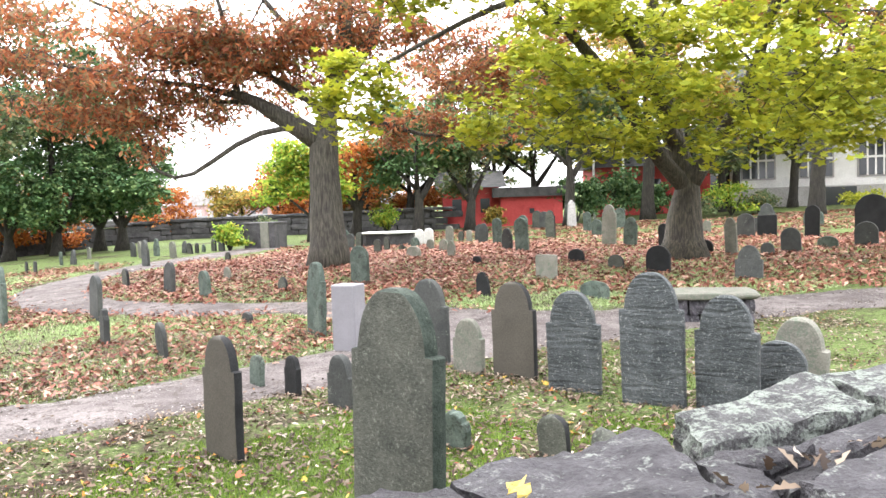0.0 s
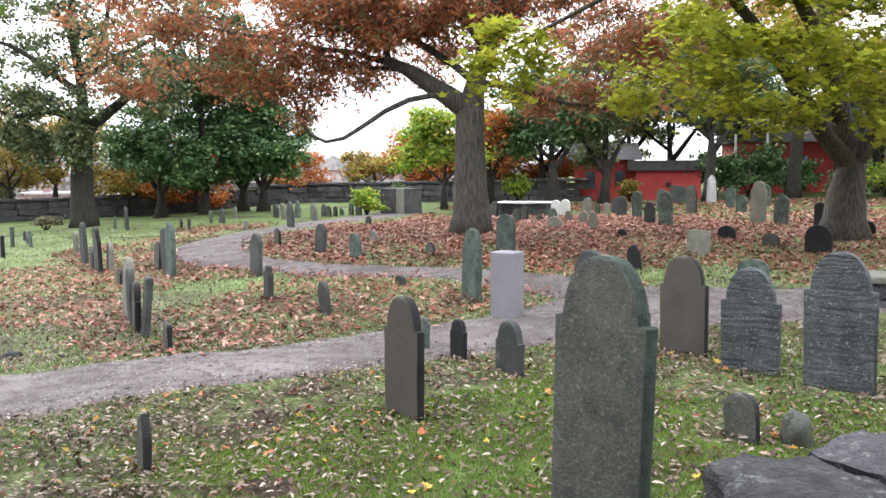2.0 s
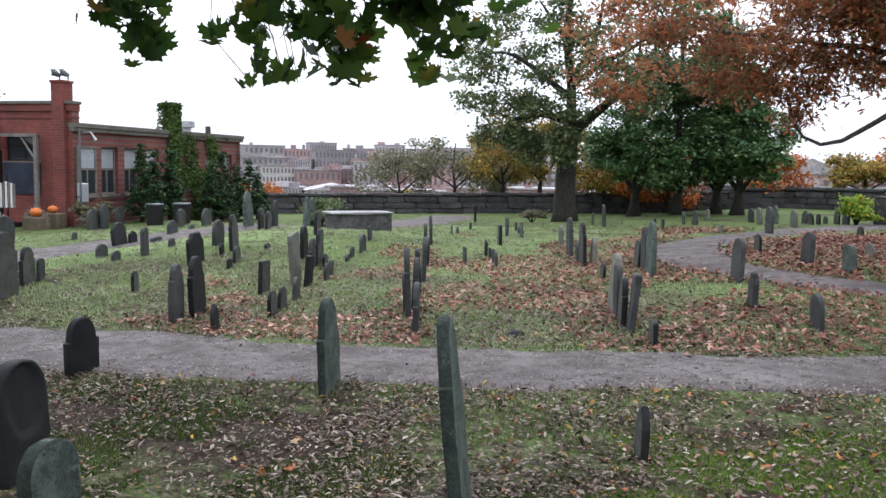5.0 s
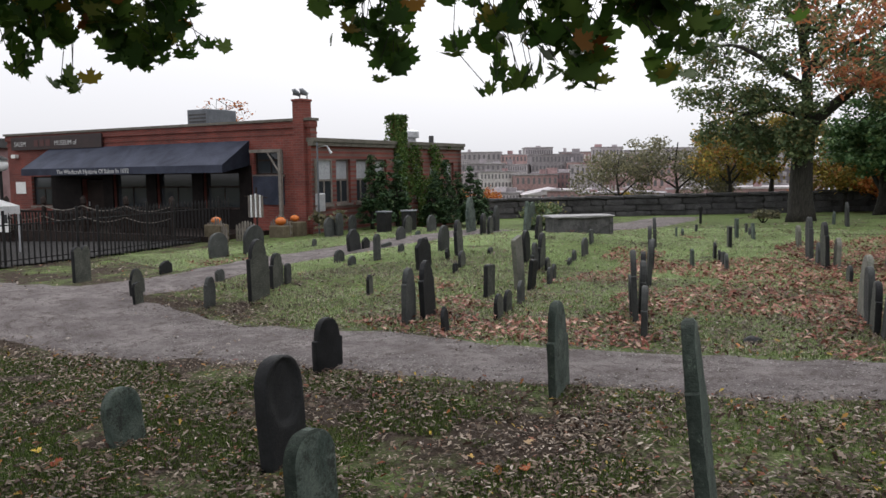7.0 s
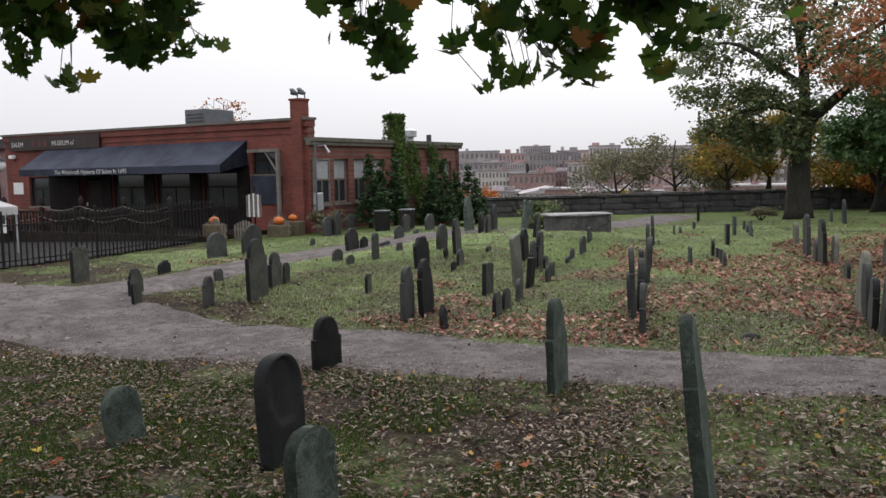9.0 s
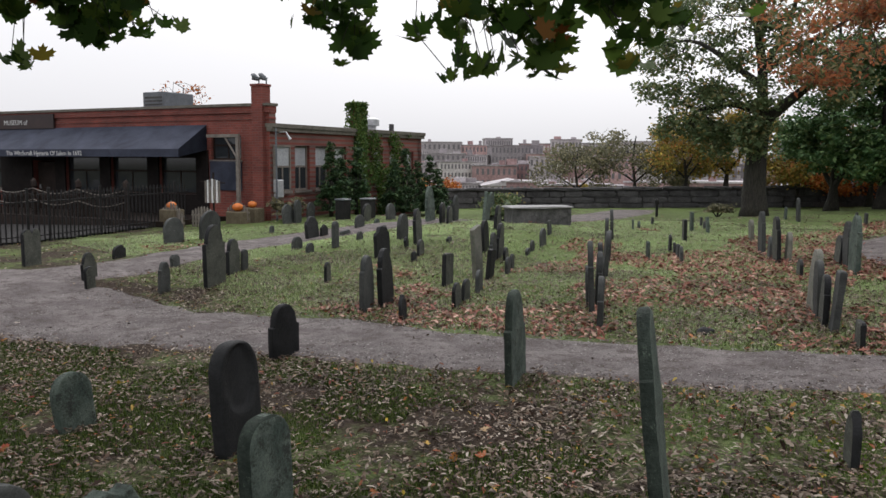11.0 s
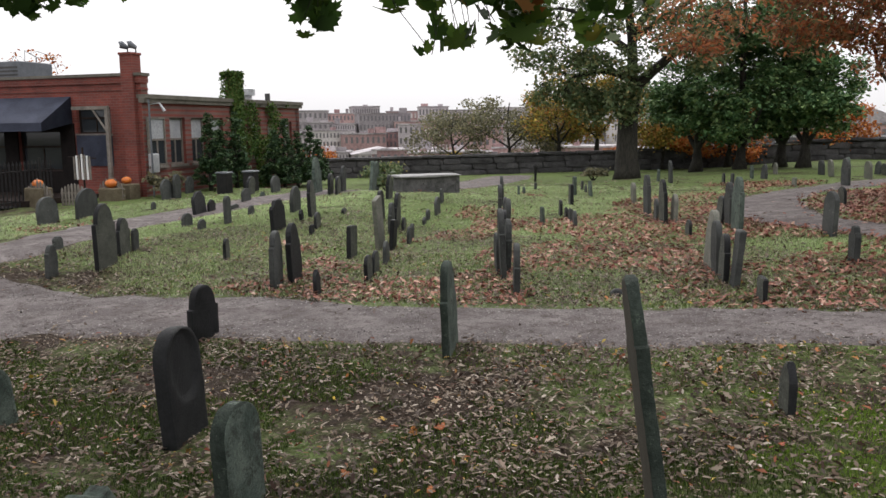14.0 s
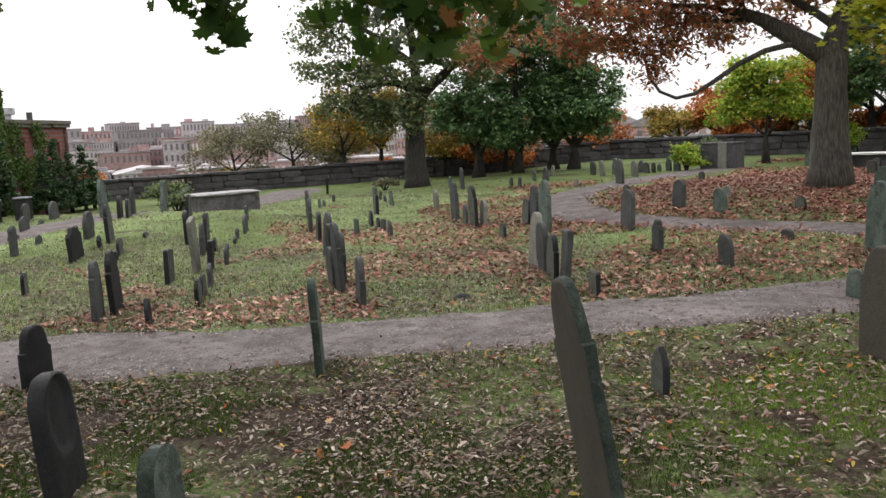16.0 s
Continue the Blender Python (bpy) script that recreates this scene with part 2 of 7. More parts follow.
LEAF_MAPLE = leafy("green_maple_leaves", [(0.0, (0.028, 0.06, 0.013)), (0.5, (0.055, 0.115, 0.02)), (0.9, (0.095, 0.145, 0.025)), (0.97, (0.2, 0.16, 0.025)), (1.0, (0.22, 0.07, 0.02))], glow=0.42)
LEAF_GREEN = leafy("dull_green_leaves", [(0.0, (0.0673, 0.105, 0.0478)), (0.5, (0.128, 0.172, 0.0822)), (0.85, (0.194, 0.224, 0.105)), (1.0, (0.299, 0.224, 0.0897))])
LEAF_YEW = leafy("evergreen_needles", [(0.0, (0.045, 0.1, 0.042)), (0.6, (0.105, 0.195, 0.075)), (1.0, (0.21, 0.29, 0.115))], glow=0.1)
LEAF_CONIFER = leafy("dark_conifer_needles", [(0.0, (0.022, 0.05, 0.024)), (0.6, (0.05, 0.095, 0.042)), (1.0, (0.1, 0.145, 0.06))], glow=0.1)
LEAF_LIME = leafy("lime_green_leaves", [(0.0, (0.1, 0.2, 0.03)), (0.5, (0.25, 0.38, 0.05)), (0.85, (0.42, 0.46, 0.065)), (1.0, (0.45, 0.34, 0.06))], glow=0.45)
LEAF_MIX = leafy("turning_leaves", [(0.0, (0.13, 0.13, 0.039)), (0.4, (0.26, 0.221, 0.052)), (0.7, (0.416, 0.312, 0.065)), (1.0, (0.39, 0.156, 0.052))])
LEAF_OLIVE = leafy("sparse_olive_leaves", [(0.0, (0.1, 0.1, 0.065)), (0.6, (0.17, 0.165, 0.1)), (1.0, (0.25, 0.22, 0.12))])
LEAF_ORANGE = leafy("orange_leaves", [(0.0, (0.25, 0.07, 0.02)), (0.6, (0.45, 0.15, 0.04)), (1.0, (0.5, 0.24, 0.07))])
LEAF_IVY = leafy("ivy_leaves", [(0.0, (0.036, 0.075, 0.02)), (0.6, (0.085, 0.155, 0.036)), (1.0, (0.15, 0.17, 0.05))], glow=0.15)
LITTER_RED = leafy("red_brown_fallen_leaves", [(0.0, (0.085, 0.034, 0.026)), (0.4, (0.19, 0.07, 0.048)), (0.75, (0.29, 0.12, 0.086)), (1.0, (0.48, 0.32, 0.24))], glow=0.1)
LITTER_TAN = leafy("tan_fallen_leaves", [(0.0, (0.03, 0.02, 0.015)), (0.35, (0.08, 0.054, 0.037)), (0.6, (0.15, 0.112, 0.08)), (0.84, (0.24, 0.195, 0.15)), (0.94, (0.4, 0.345, 0.29)), (0.95, (0.22, 0.08, 0.035)), (0.98, (0.15, 0.035, 0.026)), (1.0, (0.33, 0.25, 0.045))], glow=0.1)
LITTER_DRY = leafy("curled_dry_leaves", [(0.0, (0.03, 0.02, 0.016)), (0.3, (0.075, 0.045, 0.034)), (0.55, (0.13, 0.085, 0.062)), (0.73, (0.24, 0.18, 0.135)), (0.88, (0.44, 0.37, 0.3)), (0.93, (0.2, 0.06, 0.03)), (0.97, (0.3, 0.14, 0.03)), (1.0, (0.36, 0.28, 0.05))], glow=0.1)
GRASS_PALE = leafy("pale_dewy_grass", [(0.0, (0.23, 0.33, 0.13)), (0.5, (0.37, 0.47, 0.22)), (1.0, (0.5, 0.56, 0.34))], glow=0.3)
GRASS_LUSH = leafy("bright_green_grass", [(0.0, (0.075, 0.145, 0.018)), (0.5, (0.14, 0.24, 0.028)), (1.0, (0.23, 0.31, 0.055))], glow=0.35)
GRASS_MOSS_SHADED = leafy("shade_dark_mossy_grass", [(0.0, (0.014, 0.032, 0.006)), (0.5, (0.038, 0.07, 0.012)), (1.0, (0.085, 0.11, 0.021))], glow=0.25)
GRASS = leafy("grass_blades", [(0.0, (0.036, 0.068, 0.012)), (0.5, (0.085, 0.14, 0.025)), (1.0, (0.17, 0.21, 0.055))], glow=0.3)
BRICK = brickwork("red_brick", (0.2, 0.046, 0.034), (0.14, 0.034, 0.026), (0.15, 0.09, 0.078))
# far town colours, paled and greyed: the haze of distance is painted in
TOWN_ROSE = surface("hazy_rose_brick", (0.3, 0.19, 0.19), (0.4, 0.275, 0.27), 0.3, 3, 0.9, 0.1, vary=0.25)
TOWN_GREY = surface("hazy_grey_walls", (0.3, 0.27, 0.285), (0.42, 0.385, 0.4), 0.3, 3, 0.9, 0.1, vary=0.3)
TOWN_PALE = surface("hazy_pale_walls", (0.42, 0.39, 0.38), (0.54, 0.51, 0.5), 0.3, 3, 0.9, 0.1, vary=0.15)
TOWN_PANE = plain("hazy_window_panes", (0.12, 0.112, 0.12), 0.3)
TOWN_ROOF = surface("hazy_roofs", (0.16, 0.14, 0.15), (0.48, 0.45, 0.46), 0.3, 3, 0.9, 0.1, vary=0.25)
BRICK_FAR = brickwork("hazy_brick", (0.3, 0.2, 0.185), (0.25, 0.18, 0.17), (0.33, 0.29, 0.28))
PAINT_WHITE = surface("white_paint", (0.66, 0.66, 0.64), (0.8, 0.8, 0.78), 2, 40, 0.6, 0.1)
ROOFING = surface("dark_roofing", (0.05, 0.05, 0.052), (0.1, 0.098, 0.095), 3, 40, 0.85, 0.3)
FASCIA = surface("weathered_fascia", (0.11, 0.1, 0.085), (0.18, 0.165, 0.14), 3, 40, 0.8, 0.2)
CANVAS = surface("navy_canvas", (0.022, 0.026, 0.041), (0.056, 0.063, 0.09), 1.2, 50, 0.75, 0.15)
IRON = surface("black_iron", (0.01, 0.01, 0.011), (0.024, 0.023, 0.022), 6, 60, 0.65, 0.2)
WOOD_DARK = surface("dark_stained_wood", (0.012, 0.008, 0.007), (0.03, 0.02, 0.016), 4, 50, 0.7, 0.3)
SHOPFRONT = surface("near_black_facing", (0.006, 0.0045, 0.0045), (0.016, 0.012, 0.011), 4, 50, 0.8, 0.3)
BARN_RED = surface("dull_red_paint", (0.36, 0.05, 0.05), (0.5, 0.085, 0.08), 2, 30, 0.8, 0.2)
WOOD_GREY = surface("grey_weathered_wood", (0.13, 0.115, 0.1), (0.24, 0.215, 0.19), 4, 50, 0.8, 0.3)
METAL = surface("galvanised_metal", (0.42, 0.43, 0.45), (0.56, 0.57, 0.59), 4, 60, 0.45, 0.1, metal=0.5)
METAL_DARK = surface("dull_grey_sheet_metal", (0.09, 0.1, 0.115), (0.15, 0.16, 0.175), 4, 60, 0.55, 0.1, metal=0.2)
STRAW = surface("weathered_straw", (0.096, 0.078, 0.051), (0.162, 0.135, 0.093), 6, 70, 0.9, 0.6)
ASPHALT_SHADED = surface("shade_dark_yard_asphalt", (0.014, 0.013, 0.013), (0.03, 0.028, 0.027), 2, 60, 0.9, 0.5)
PUMPKIN = surface("orange_pumpkin", (0.5, 0.12, 0.015), (0.65, 0.19, 0.03), 6, 40, 0.5, 0.2)
CLOTH_WHITE = surface("white_cloth", (0.7, 0.7, 0.7), (0.82, 0.82, 0.82), 3, 60, 0.8, 0.1)
CLOTH_BLACK = plain("black_cloth", (0.02, 0.02, 0.022), 0.8)
SIGN_BROWN = surface("dark_brown_sign_paint", (0.018, 0.009, 0.009), (0.034, 0.017, 0.016), 3, 40, 0.6, 0.15)
LETTER = plain("white_lettering", (0.5, 0.5, 0.49), 0.6)
LETTER_RED = plain("dark_red_lettering", (0.07, 0.02, 0.018), 0.6)
GREY_RENDER = surface("grey_render", (0.3, 0.29, 0.28), (0.42, 0.41, 0.4), 1, 20, 0.85, 0.2)
GLASS = plain("window_glass", (0.03, 0.035, 0.04), 0.06)
BLIND = surface("pale_blind", (0.3, 0.31, 0.33), (0.42, 0.43, 0.45), 2, 20, 0.5, 0.05)
YELLOW_LEAF = surface("yellow_leaf", (0.3, 0.216, 0.03), (0.42, 0.33, 0.072), 20, 90, 0.6, 0.2)


# ---------------------------------------------------------------- building blocks
def finish(name, bm, material, parent=None, smooth=False):
    me = bpy.data.meshes.new(name)
    bm.normal_update()
    bm.to_mesh(me)
    bm.free()
    if smooth:
        me.polygons.foreach_set("use_smooth", [True] * len(me.polygons))
    me.materials.append(material)
    ob = new(name, me)
    if parent:
        ob.parent = parent
    return ob


def part(name, bm, material, parent, label="", smooth=False):
    ob = finish(name, bm, material, parent, smooth)
    return tagged(ob, label) if label else ob


def empty(name, m):
    ob = new(name)
    ob.matrix_basis = m
    return ob


def add_box(bm, x0, x1, y0, y1, z0, z1, bevel=0.0):
    c = Matrix.Translation(((x0 + x1) / 2, (y0 + y1) / 2, (z0 + z1) / 2)) @ Matrix.Diagonal((x1 - x0, y1 - y0, z1 - z0, 1))
    r = bmesh.ops.create_cube(bm, size=1, matrix=c)
    if bevel:
        es = list({e for v in r["verts"] for e in v.link_edges})
        bmesh.ops.bevel(bm, geom=es, offset=bevel, segments=1, affect="EDGES")
    return bm


def boxes(*rows, bevel=0.0):
    bm = bmesh.new()
    for r in rows:
        add_box(bm, *r, bevel=bevel)
    return bm


def tube(bm, pts, radii, sides=6):
    """A tapered tube along points."""
    rings = []
    for i, p in enumerate(pts):
        p = Vector(p)
        d = Vector(pts[min(i + 1, len(pts) - 1)]) - Vector(pts[max(i - 1, 0)])
        d = d.normalized() if d.length > 1e-6 else Vector((0, 0, 1))
        a = d.cross(Vector((0.31, 0.87, 0.38))).normalized()
        c = d.cross(a)
        rings.append([bm.verts.new(p + (a * math.cos(k * math.tau / sides) + c * math.sin(k * math.tau / sides)) * radii[i]) for k in range(sides)])
    for r0, r1 in zip(rings, rings[1:]):
        for k in range(sides):
            bm.faces.new((r0[k], r0[(k + 1) % sides], r1[(k + 1) % sides], r1[k]))
    bm.faces.new(rings[-1])
    bm.faces.new(rings[0][::-1])
    return bm


def prism(bm, outline, y0, y1):
    """An outline of (x, z) pushed from y0 to y1."""
    a = [bm.verts.new((x, y0, z)) for x, z in outline]
    b = [bm.verts.new((x, y1, z)) for x, z in outline]
    n = len(outline)
    for k in range(n):
        bm.faces.new((a[k], a[(k + 1) % n], b[(k + 1) % n], b[k]))
    bm.faces.new(a[::-1])
    bm.faces.new(b)
    return bm


def smooth01(u):
    u = min(1.0, max(0.0, u))
    return u * u * (3 - 2 * u)


def height(x, y):
    """The lie of the land."""
    x, y2 = max(-60.0, min(40.0, x)), max(-30.0, min(90.0, y))
    z = 0.02 * x + 0.024 * (y2 if y2 < 24 else 24 + (y2 - 24) * 0.3)
    z += 0.38 * smooth01((-x - 12) / 4) * smooth01((19 - y) / 5)
    z += 0.28 * math.exp(-((x + 2.6) ** 2 + (y - 17.5) ** 2) / (2 * 4.2 ** 2))
    z -= 0.22 * smooth01((-x - 14) / 6) * smooth01((y - 19) / 6)
    past = (x + 44) * -0.625 + (y - 16.6) * 0.781
    z -= 3.2 * smooth01((past - 4) / 14) * smooth01((4 - x) / 8)
    return z


def scatter_mesh(name, centres, sizes, template, material, flat=0.0, tilt=1.0, parent=None, seed=1, droop=None, curl=0.0):
    """Many small leaves in one mesh: each a polygon of the template, turned at random; flat: how level they lie."""
    rng = np.random.default_rng(seed)
    c = np.asarray(centres, dtype=float)
    n, k = len(c), len(template)
    T = np.zeros((k, 3))
    T[:, :2] = np.asarray(template)
    T[:, 2] = curl * (np.abs(T[:, 0]) - 0.25)
    yaw = rng.uniform(0, math.tau, n)
    pitch = rng.normal(0, 1, n) * tilt * (1 - flat)
    roll = rng.normal(0, 1, n) * tilt * (1 - flat)
    if droop is not None:
        pitch = pitch * 0.5 + droop
    cy, sy, cp, sp, cr, sr = np.cos(yaw), np.sin(yaw), np.cos(pitch), np.sin(pitch), np.cos(roll), np.sin(roll)
    P = T[None] * np.asarray(sizes)[:, None, None]
    x, y, z = P[..., 0], P[..., 1], P[..., 2]
    x, z = x * cr[:, None] + z * sr[:, None], -x * sr[:, None] + z * cr[:, None]
    y, z = y * cp[:, None] - z * sp[:, None], y * sp[:, None] + z * cp[:, None]
    x, y = x * cy[:, None] - y * sy[:, None], x * sy[:, None] + y * cy[:, None]
    V = np.stack([x, y, z], -1) + c[:, None]
    me = bpy.data.meshes.new(name)
    me.vertices.add(n * k)
    me.vertices.foreach_set("co", V.reshape(-1))
    me.loops.add(n * k)
    me.loops.foreach_set("vertex_index", np.arange(n * k, dtype=np.int32))
    me.polygons.add(n)
    me.polygons.foreach_set("loop_start", np.arange(n, dtype=np.int32) * k)
    me.update(calc_edges=True)
    me.materials.append(material)
    ob = new(name, me)
    if parent:
        ob.parent = parent
    return ob


def lobed(points, depth, n=5):
    """A lobed leaf outline, pointed at the tip, about one unit long."""
    out = []
    for i in range(n):
        a = radians(-130 + 260 * i / (n - 1)) + math.pi / 2
        r = points[abs(i - n // 2)]
        out.append((r * math.cos(a), r * math.sin(a)))
        if i < n - 1:
            a2 = radians(-130 + 260 * (i + 0.5) / (n - 1)) + math.pi / 2
            out.append((depth * r * math.cos(a2), depth * r * math.sin(a2)))
    out.append((0.0, -0.12))
    return out


def maple_outline():
    """A five-lobed maple leaf with side teeth."""
    half = [(0.0, 0.62), (0.07, 0.44), (0.17, 0.47), (0.12, 0.26), (0.26, 0.3), (0.36, 0.4), (0.39, 0.27), (0.52, 0.24), (0.4, 0.12), (0.45, 0.02), (0.28, 0.0), (0.3, -0.16), (0.14, -0.12), (0.02, -0.14)]
    return half + [(-x, y) for x, y in reversed(half[1:])]


LEAF4 = [(0, -0.5), (0.28, 0.0), (0, 0.5), (-0.28, 0.0)]
LEAF6 = [(0, -0.5), (0.3, -0.15), (0.22, 0.25), (0, 0.5), (-0.22, 0.25), (-0.3, -0.15)]
OAK_LEAF = [(0, -0.5), (0.16, -0.25), (0.1, -0.1), (0.26, 0.08), (0.12, 0.2), (0.14, 0.38), (0, 0.5), (-0.14, 0.38), (-0.12, 0.2), (-0.26, 0.08), (-0.1, -0.1), (-0.16, -0.25)]
SLIVER_LEAF = [(0, -0.5), (0.17, -0.2), (0.13, 0.2), (0, 0.5), (-0.13, 0.2), (-0.17, -0.2)]
STAR_LEAF = lobed((0.62, 0.5, 0.34), 0.5)
MAPLE_LEAF = maple_outline()


def grow(name, x, y, limbs, clumps, bark, leaf, n_leaf, size, spread, template, seed, r_trunk, label, category="tree", step=0.4, flat=0.25, droop=0.5, r_tip=0.012, group="", trunk_label="", limb_scale=0.7, patch=1.4):
    """A tree: limbs are polylines (first the trunk) in metres from its foot; further branches reach for the clumps of its crown."""
    rng = np.random.default_rng(seed)
    pos, par = [], []
    low0 = max(0.3, min(l[0][2] for l in limbs[1:]) if len(limbs) > 1 else limbs[0][-1][2] * 0.5)

    def lay(a, b, parent, wiggle):
        a, b = np.array(a, float), np.array(b, float)
        n = max(1, int(np.linalg.norm(b - a) / step))
        for i in range(1, n + 1):
            u = i / n
            p = a + (b - a) * u + (rng.normal(0, wiggle, 3) if i < n else 0)
            p = p + np.array([0, 0, 0.25 * math.sin(math.pi * u) * wiggle * 3])
            pos.append(p)
            par.append(parent)
            parent = len(pos) - 1
        return parent

    limb_chains, limb_rad = [], {}
    for limb_no, limb in enumerate(limbs):
        begin = len(pos)
        if not pos:
            pos.append(np.array(limb[0], float))
            par.append(-1)
            at = 0
        else:
            q = np.array(pos)
            at = int(np.argmin(((q - np.array(limb[0])) ** 2).sum(1)))
        stem = at
        for b in limb[1:]:
            at = lay(pos[at], b, at, 0.012 if limb_no == 0 else 0.035)
        chain = list(range(begin, len(pos)))
        r0 = r_trunk if limb_no == 0 else (limb_scale if isinstance(limb_scale, float) else limb_scale[limb_no - 1]) * limb_rad.get(stem, r_trunk)
        for k, i in enumerate(chain):
            u = k / max(1, len(chain) - 1)
            limb_rad[i] = max(r_tip * 2, r0 * ((1 - 0.16 * min(1, pos[i][2] / low0)) if limb_no == 0 and pos[i][2] <= low0 else (0.72 if limb_no == 0 else 1.0) * (1 - 0.7 * u)))
        limb_chains.append(([] if limb_no == 0 else [stem]) + chain)
    for ids in limb_chains[1:]:
        for _ in range(2):
            old = [pos[q] for q in ids]
            for k in range(1, len(ids) - 1):
                pos[ids[k]] = old[k] * 0.5 + (old[k - 1] + old[k + 1]) * 0.25
    first = len(pos)
    pts, fullness = [], []
    for cx, cy, cz, rx, ry, rz, k, *full in clumps:
        for _ in range(k):
            fullness.append(full[0] if full else 1.0)
            while True:
                v = rng.uniform(-1, 1, 3)
                if 0.2 < (v ** 2).sum() < 1:
                    break
            pts.append((cx + v[0] * rx, cy + v[1] * ry, cz + v[2] * rz))
    pts = np.array(pts)
    top = np.array(limbs[0][-1])
    order = np.argsort(((pts - top) ** 2).sum(1))
    pts, fullness = pts[order], np.array(fullness)[order]
    tips = []
    low = min(l[0][2] for l in limbs[1:]) if len(limbs) > 1 else limbs[0][-1][2] * 0.6
    for p in pts:
        q = np.array(pos)
        d = ((q - p) ** 2).sum(1) + np.where(q[:, 2] < low, 1e4, 0) + np.maximum(0, q[:, 2] - p[2]) ** 2 * 0.6
        at = int(np.argmin(d))
        start = len(pos)
        lay(pos[at], p, at, 0.07)
        tips.append((start, len(pos)))
    n = len(pos)
    weight = np.zeros(n)
    for i in range(n - 1, 0, -1):
        weight[i] = max(weight[i], 1.0)
        weight[par[i]] += weight[i]
    weight[0] = max(weight[0], 1)
    rad = r_tip * np.sqrt(weight * step * 1.2)
    for i in range(n):
        if i in limb_rad:
            rad[i] = limb_rad[i]
        elif par[i] >= 0:
            rad[i] = min(rad[i], 0.8 * rad[par[i]])
    rad = np.maximum(rad, r_tip * 0.6)
    root = empty(name, pose(x, y, height(x, y) - 0.05))
    main, twigs = bmesh.new(), bmesh.new()
    trunk_top = low0
    childs = [[] for _ in range(n)]
    for i in range(1, n):
        childs[par[i]].append(i)
    for k, ids in enumerate(limb_chains):
        rr = [rad[q] for q in ids]
        if k == 0:
            rr = [a * (1.0 + 0.42 * math.exp(-pos[q][2] * 2.4 / max(0.5, low0 / 2))) for a, q in zip(rr, ids)]
        else:
            rr[0] = min(rr[0], rr[1] * 1.15)
        if len(ids) > 1:
            tube(main, [pos[q] for q in ids], rr, 26 if k == 0 else 10)
    done = set(range(first))
    for i in range(first, n):
        if i in done:
            continue
        chain = [i]
        done.add(i)
        while childs[chain[-1]]:
            nx = max(childs[chain[-1]], key=lambda c: weight[c])
            if nx in done:
                break
            chain.append(nx)
            done.add(nx)
        ids = [par[i]] + chain
        tube(twigs, [pos[q] for q in ids], [min(rad[q], rad[ids[1]]) for q in ids], 4)
    for v in main.verts:
        k = noise.noise(Vector((v.co.x * 2.2, v.co.y * 2.2, v.co.z * 0.7)) + Vector((seed, 0, 0)))
        ridge = 0.5 * noise.noise(Vector((math.atan2(v.co.y, v.co.x) * 3.0, v.co.z * 0.5, seed)))
        v.co += Vector((v.co.x, v.co.y, 0)).normalized() * (k * 0.3 + ridge) * r_trunk * 0.2 if v.co.z < trunk_top else Vector((k, -k, k)) * r_trunk * 0.05
    part("trunk", main, bark, root, trunk_label, smooth=True)
    tagged(part("branchwork", twigs, bark, root), kind="stuff")
    # leaves along the outer shoots
    P = np.array(pos)
    idx = np.concatenate([np.arange(a + (b - a) // 3, b) for a, b in tips if b > a])
    share = np.concatenate([np.full(b - a - (b - a) // 3, w) for (a, b), w in zip(tips, (rng.gamma(patch, 1.0, len(tips)) + 0.05) * fullness) if b > a])
    pick = rng.choice(idx, n_leaf, p=share / share.sum())
    c = P[pick] + rng.normal(0, 1, (n_leaf, 3)) * np.array([spread, spread, spread * 0.55])
    c[:, 2] = np.maximum(c[:, 2], 0.25)
    s = size * rng.uniform(0.65, 1.25, n_leaf)
    crown = scatter_mesh("crown", c, s, template, leaf, flat, 0.9, root, seed, droop=droop, curl=0.25)
    tagged(crown, kind="stuff")
    return tagged(root, label, category, group)


# ---------------------------------------------------------------- ground and paths
def spaced(lo, hi, step, far_lo, far_hi):
    mid = list(np.arange(lo, hi + 1e-6, step))
    out, d = [], step
    v = hi
    while v < far_hi:
        d *= 1.35
        v += d
        out.append(v)
    back, d, v = [], step, lo
    while v > far_lo:
        d *= 1.35
        v -= d
        back.append(v)
    return back[::-1] + mid + out


gx, gy = spaced(-30, 12, 0.3, -2500, 2500), spaced(-3, 32, 0.3, -600, 3000)
gv = []
for yy in gy:
    for xx in gx:
        near = abs(xx + 8) < 24 and -4 < yy < 34
        lump = noise.noise(Vector((xx * 0.9, yy * 0.9, 0))) * 0.025 + noise.noise(Vector((xx * 3.1, yy * 3.1, 4))) * 0.008 if near else 0
        gv.append((xx, yy, height(xx, yy) + lump - 0.012))
nx = len(gx)
gf = [(j * nx + i, j * nx + i + 1, (j + 1) * nx + i + 1, (j + 1) * nx + i) for j in range(len(gy) - 1) for i in range(nx - 1)]
gm = bpy.data.meshes.new("ground")
gm.from_pydata(gv, [], gf)
gm.polygons.foreach_set("use_smooth", [True] * len(gf))
gm.materials.append(GROUND)
ground = tagged(new("ground", gm), "worn grass over bare earth with scattered fallen leaves", "ground", kind="structure")


PATH_LINES = []


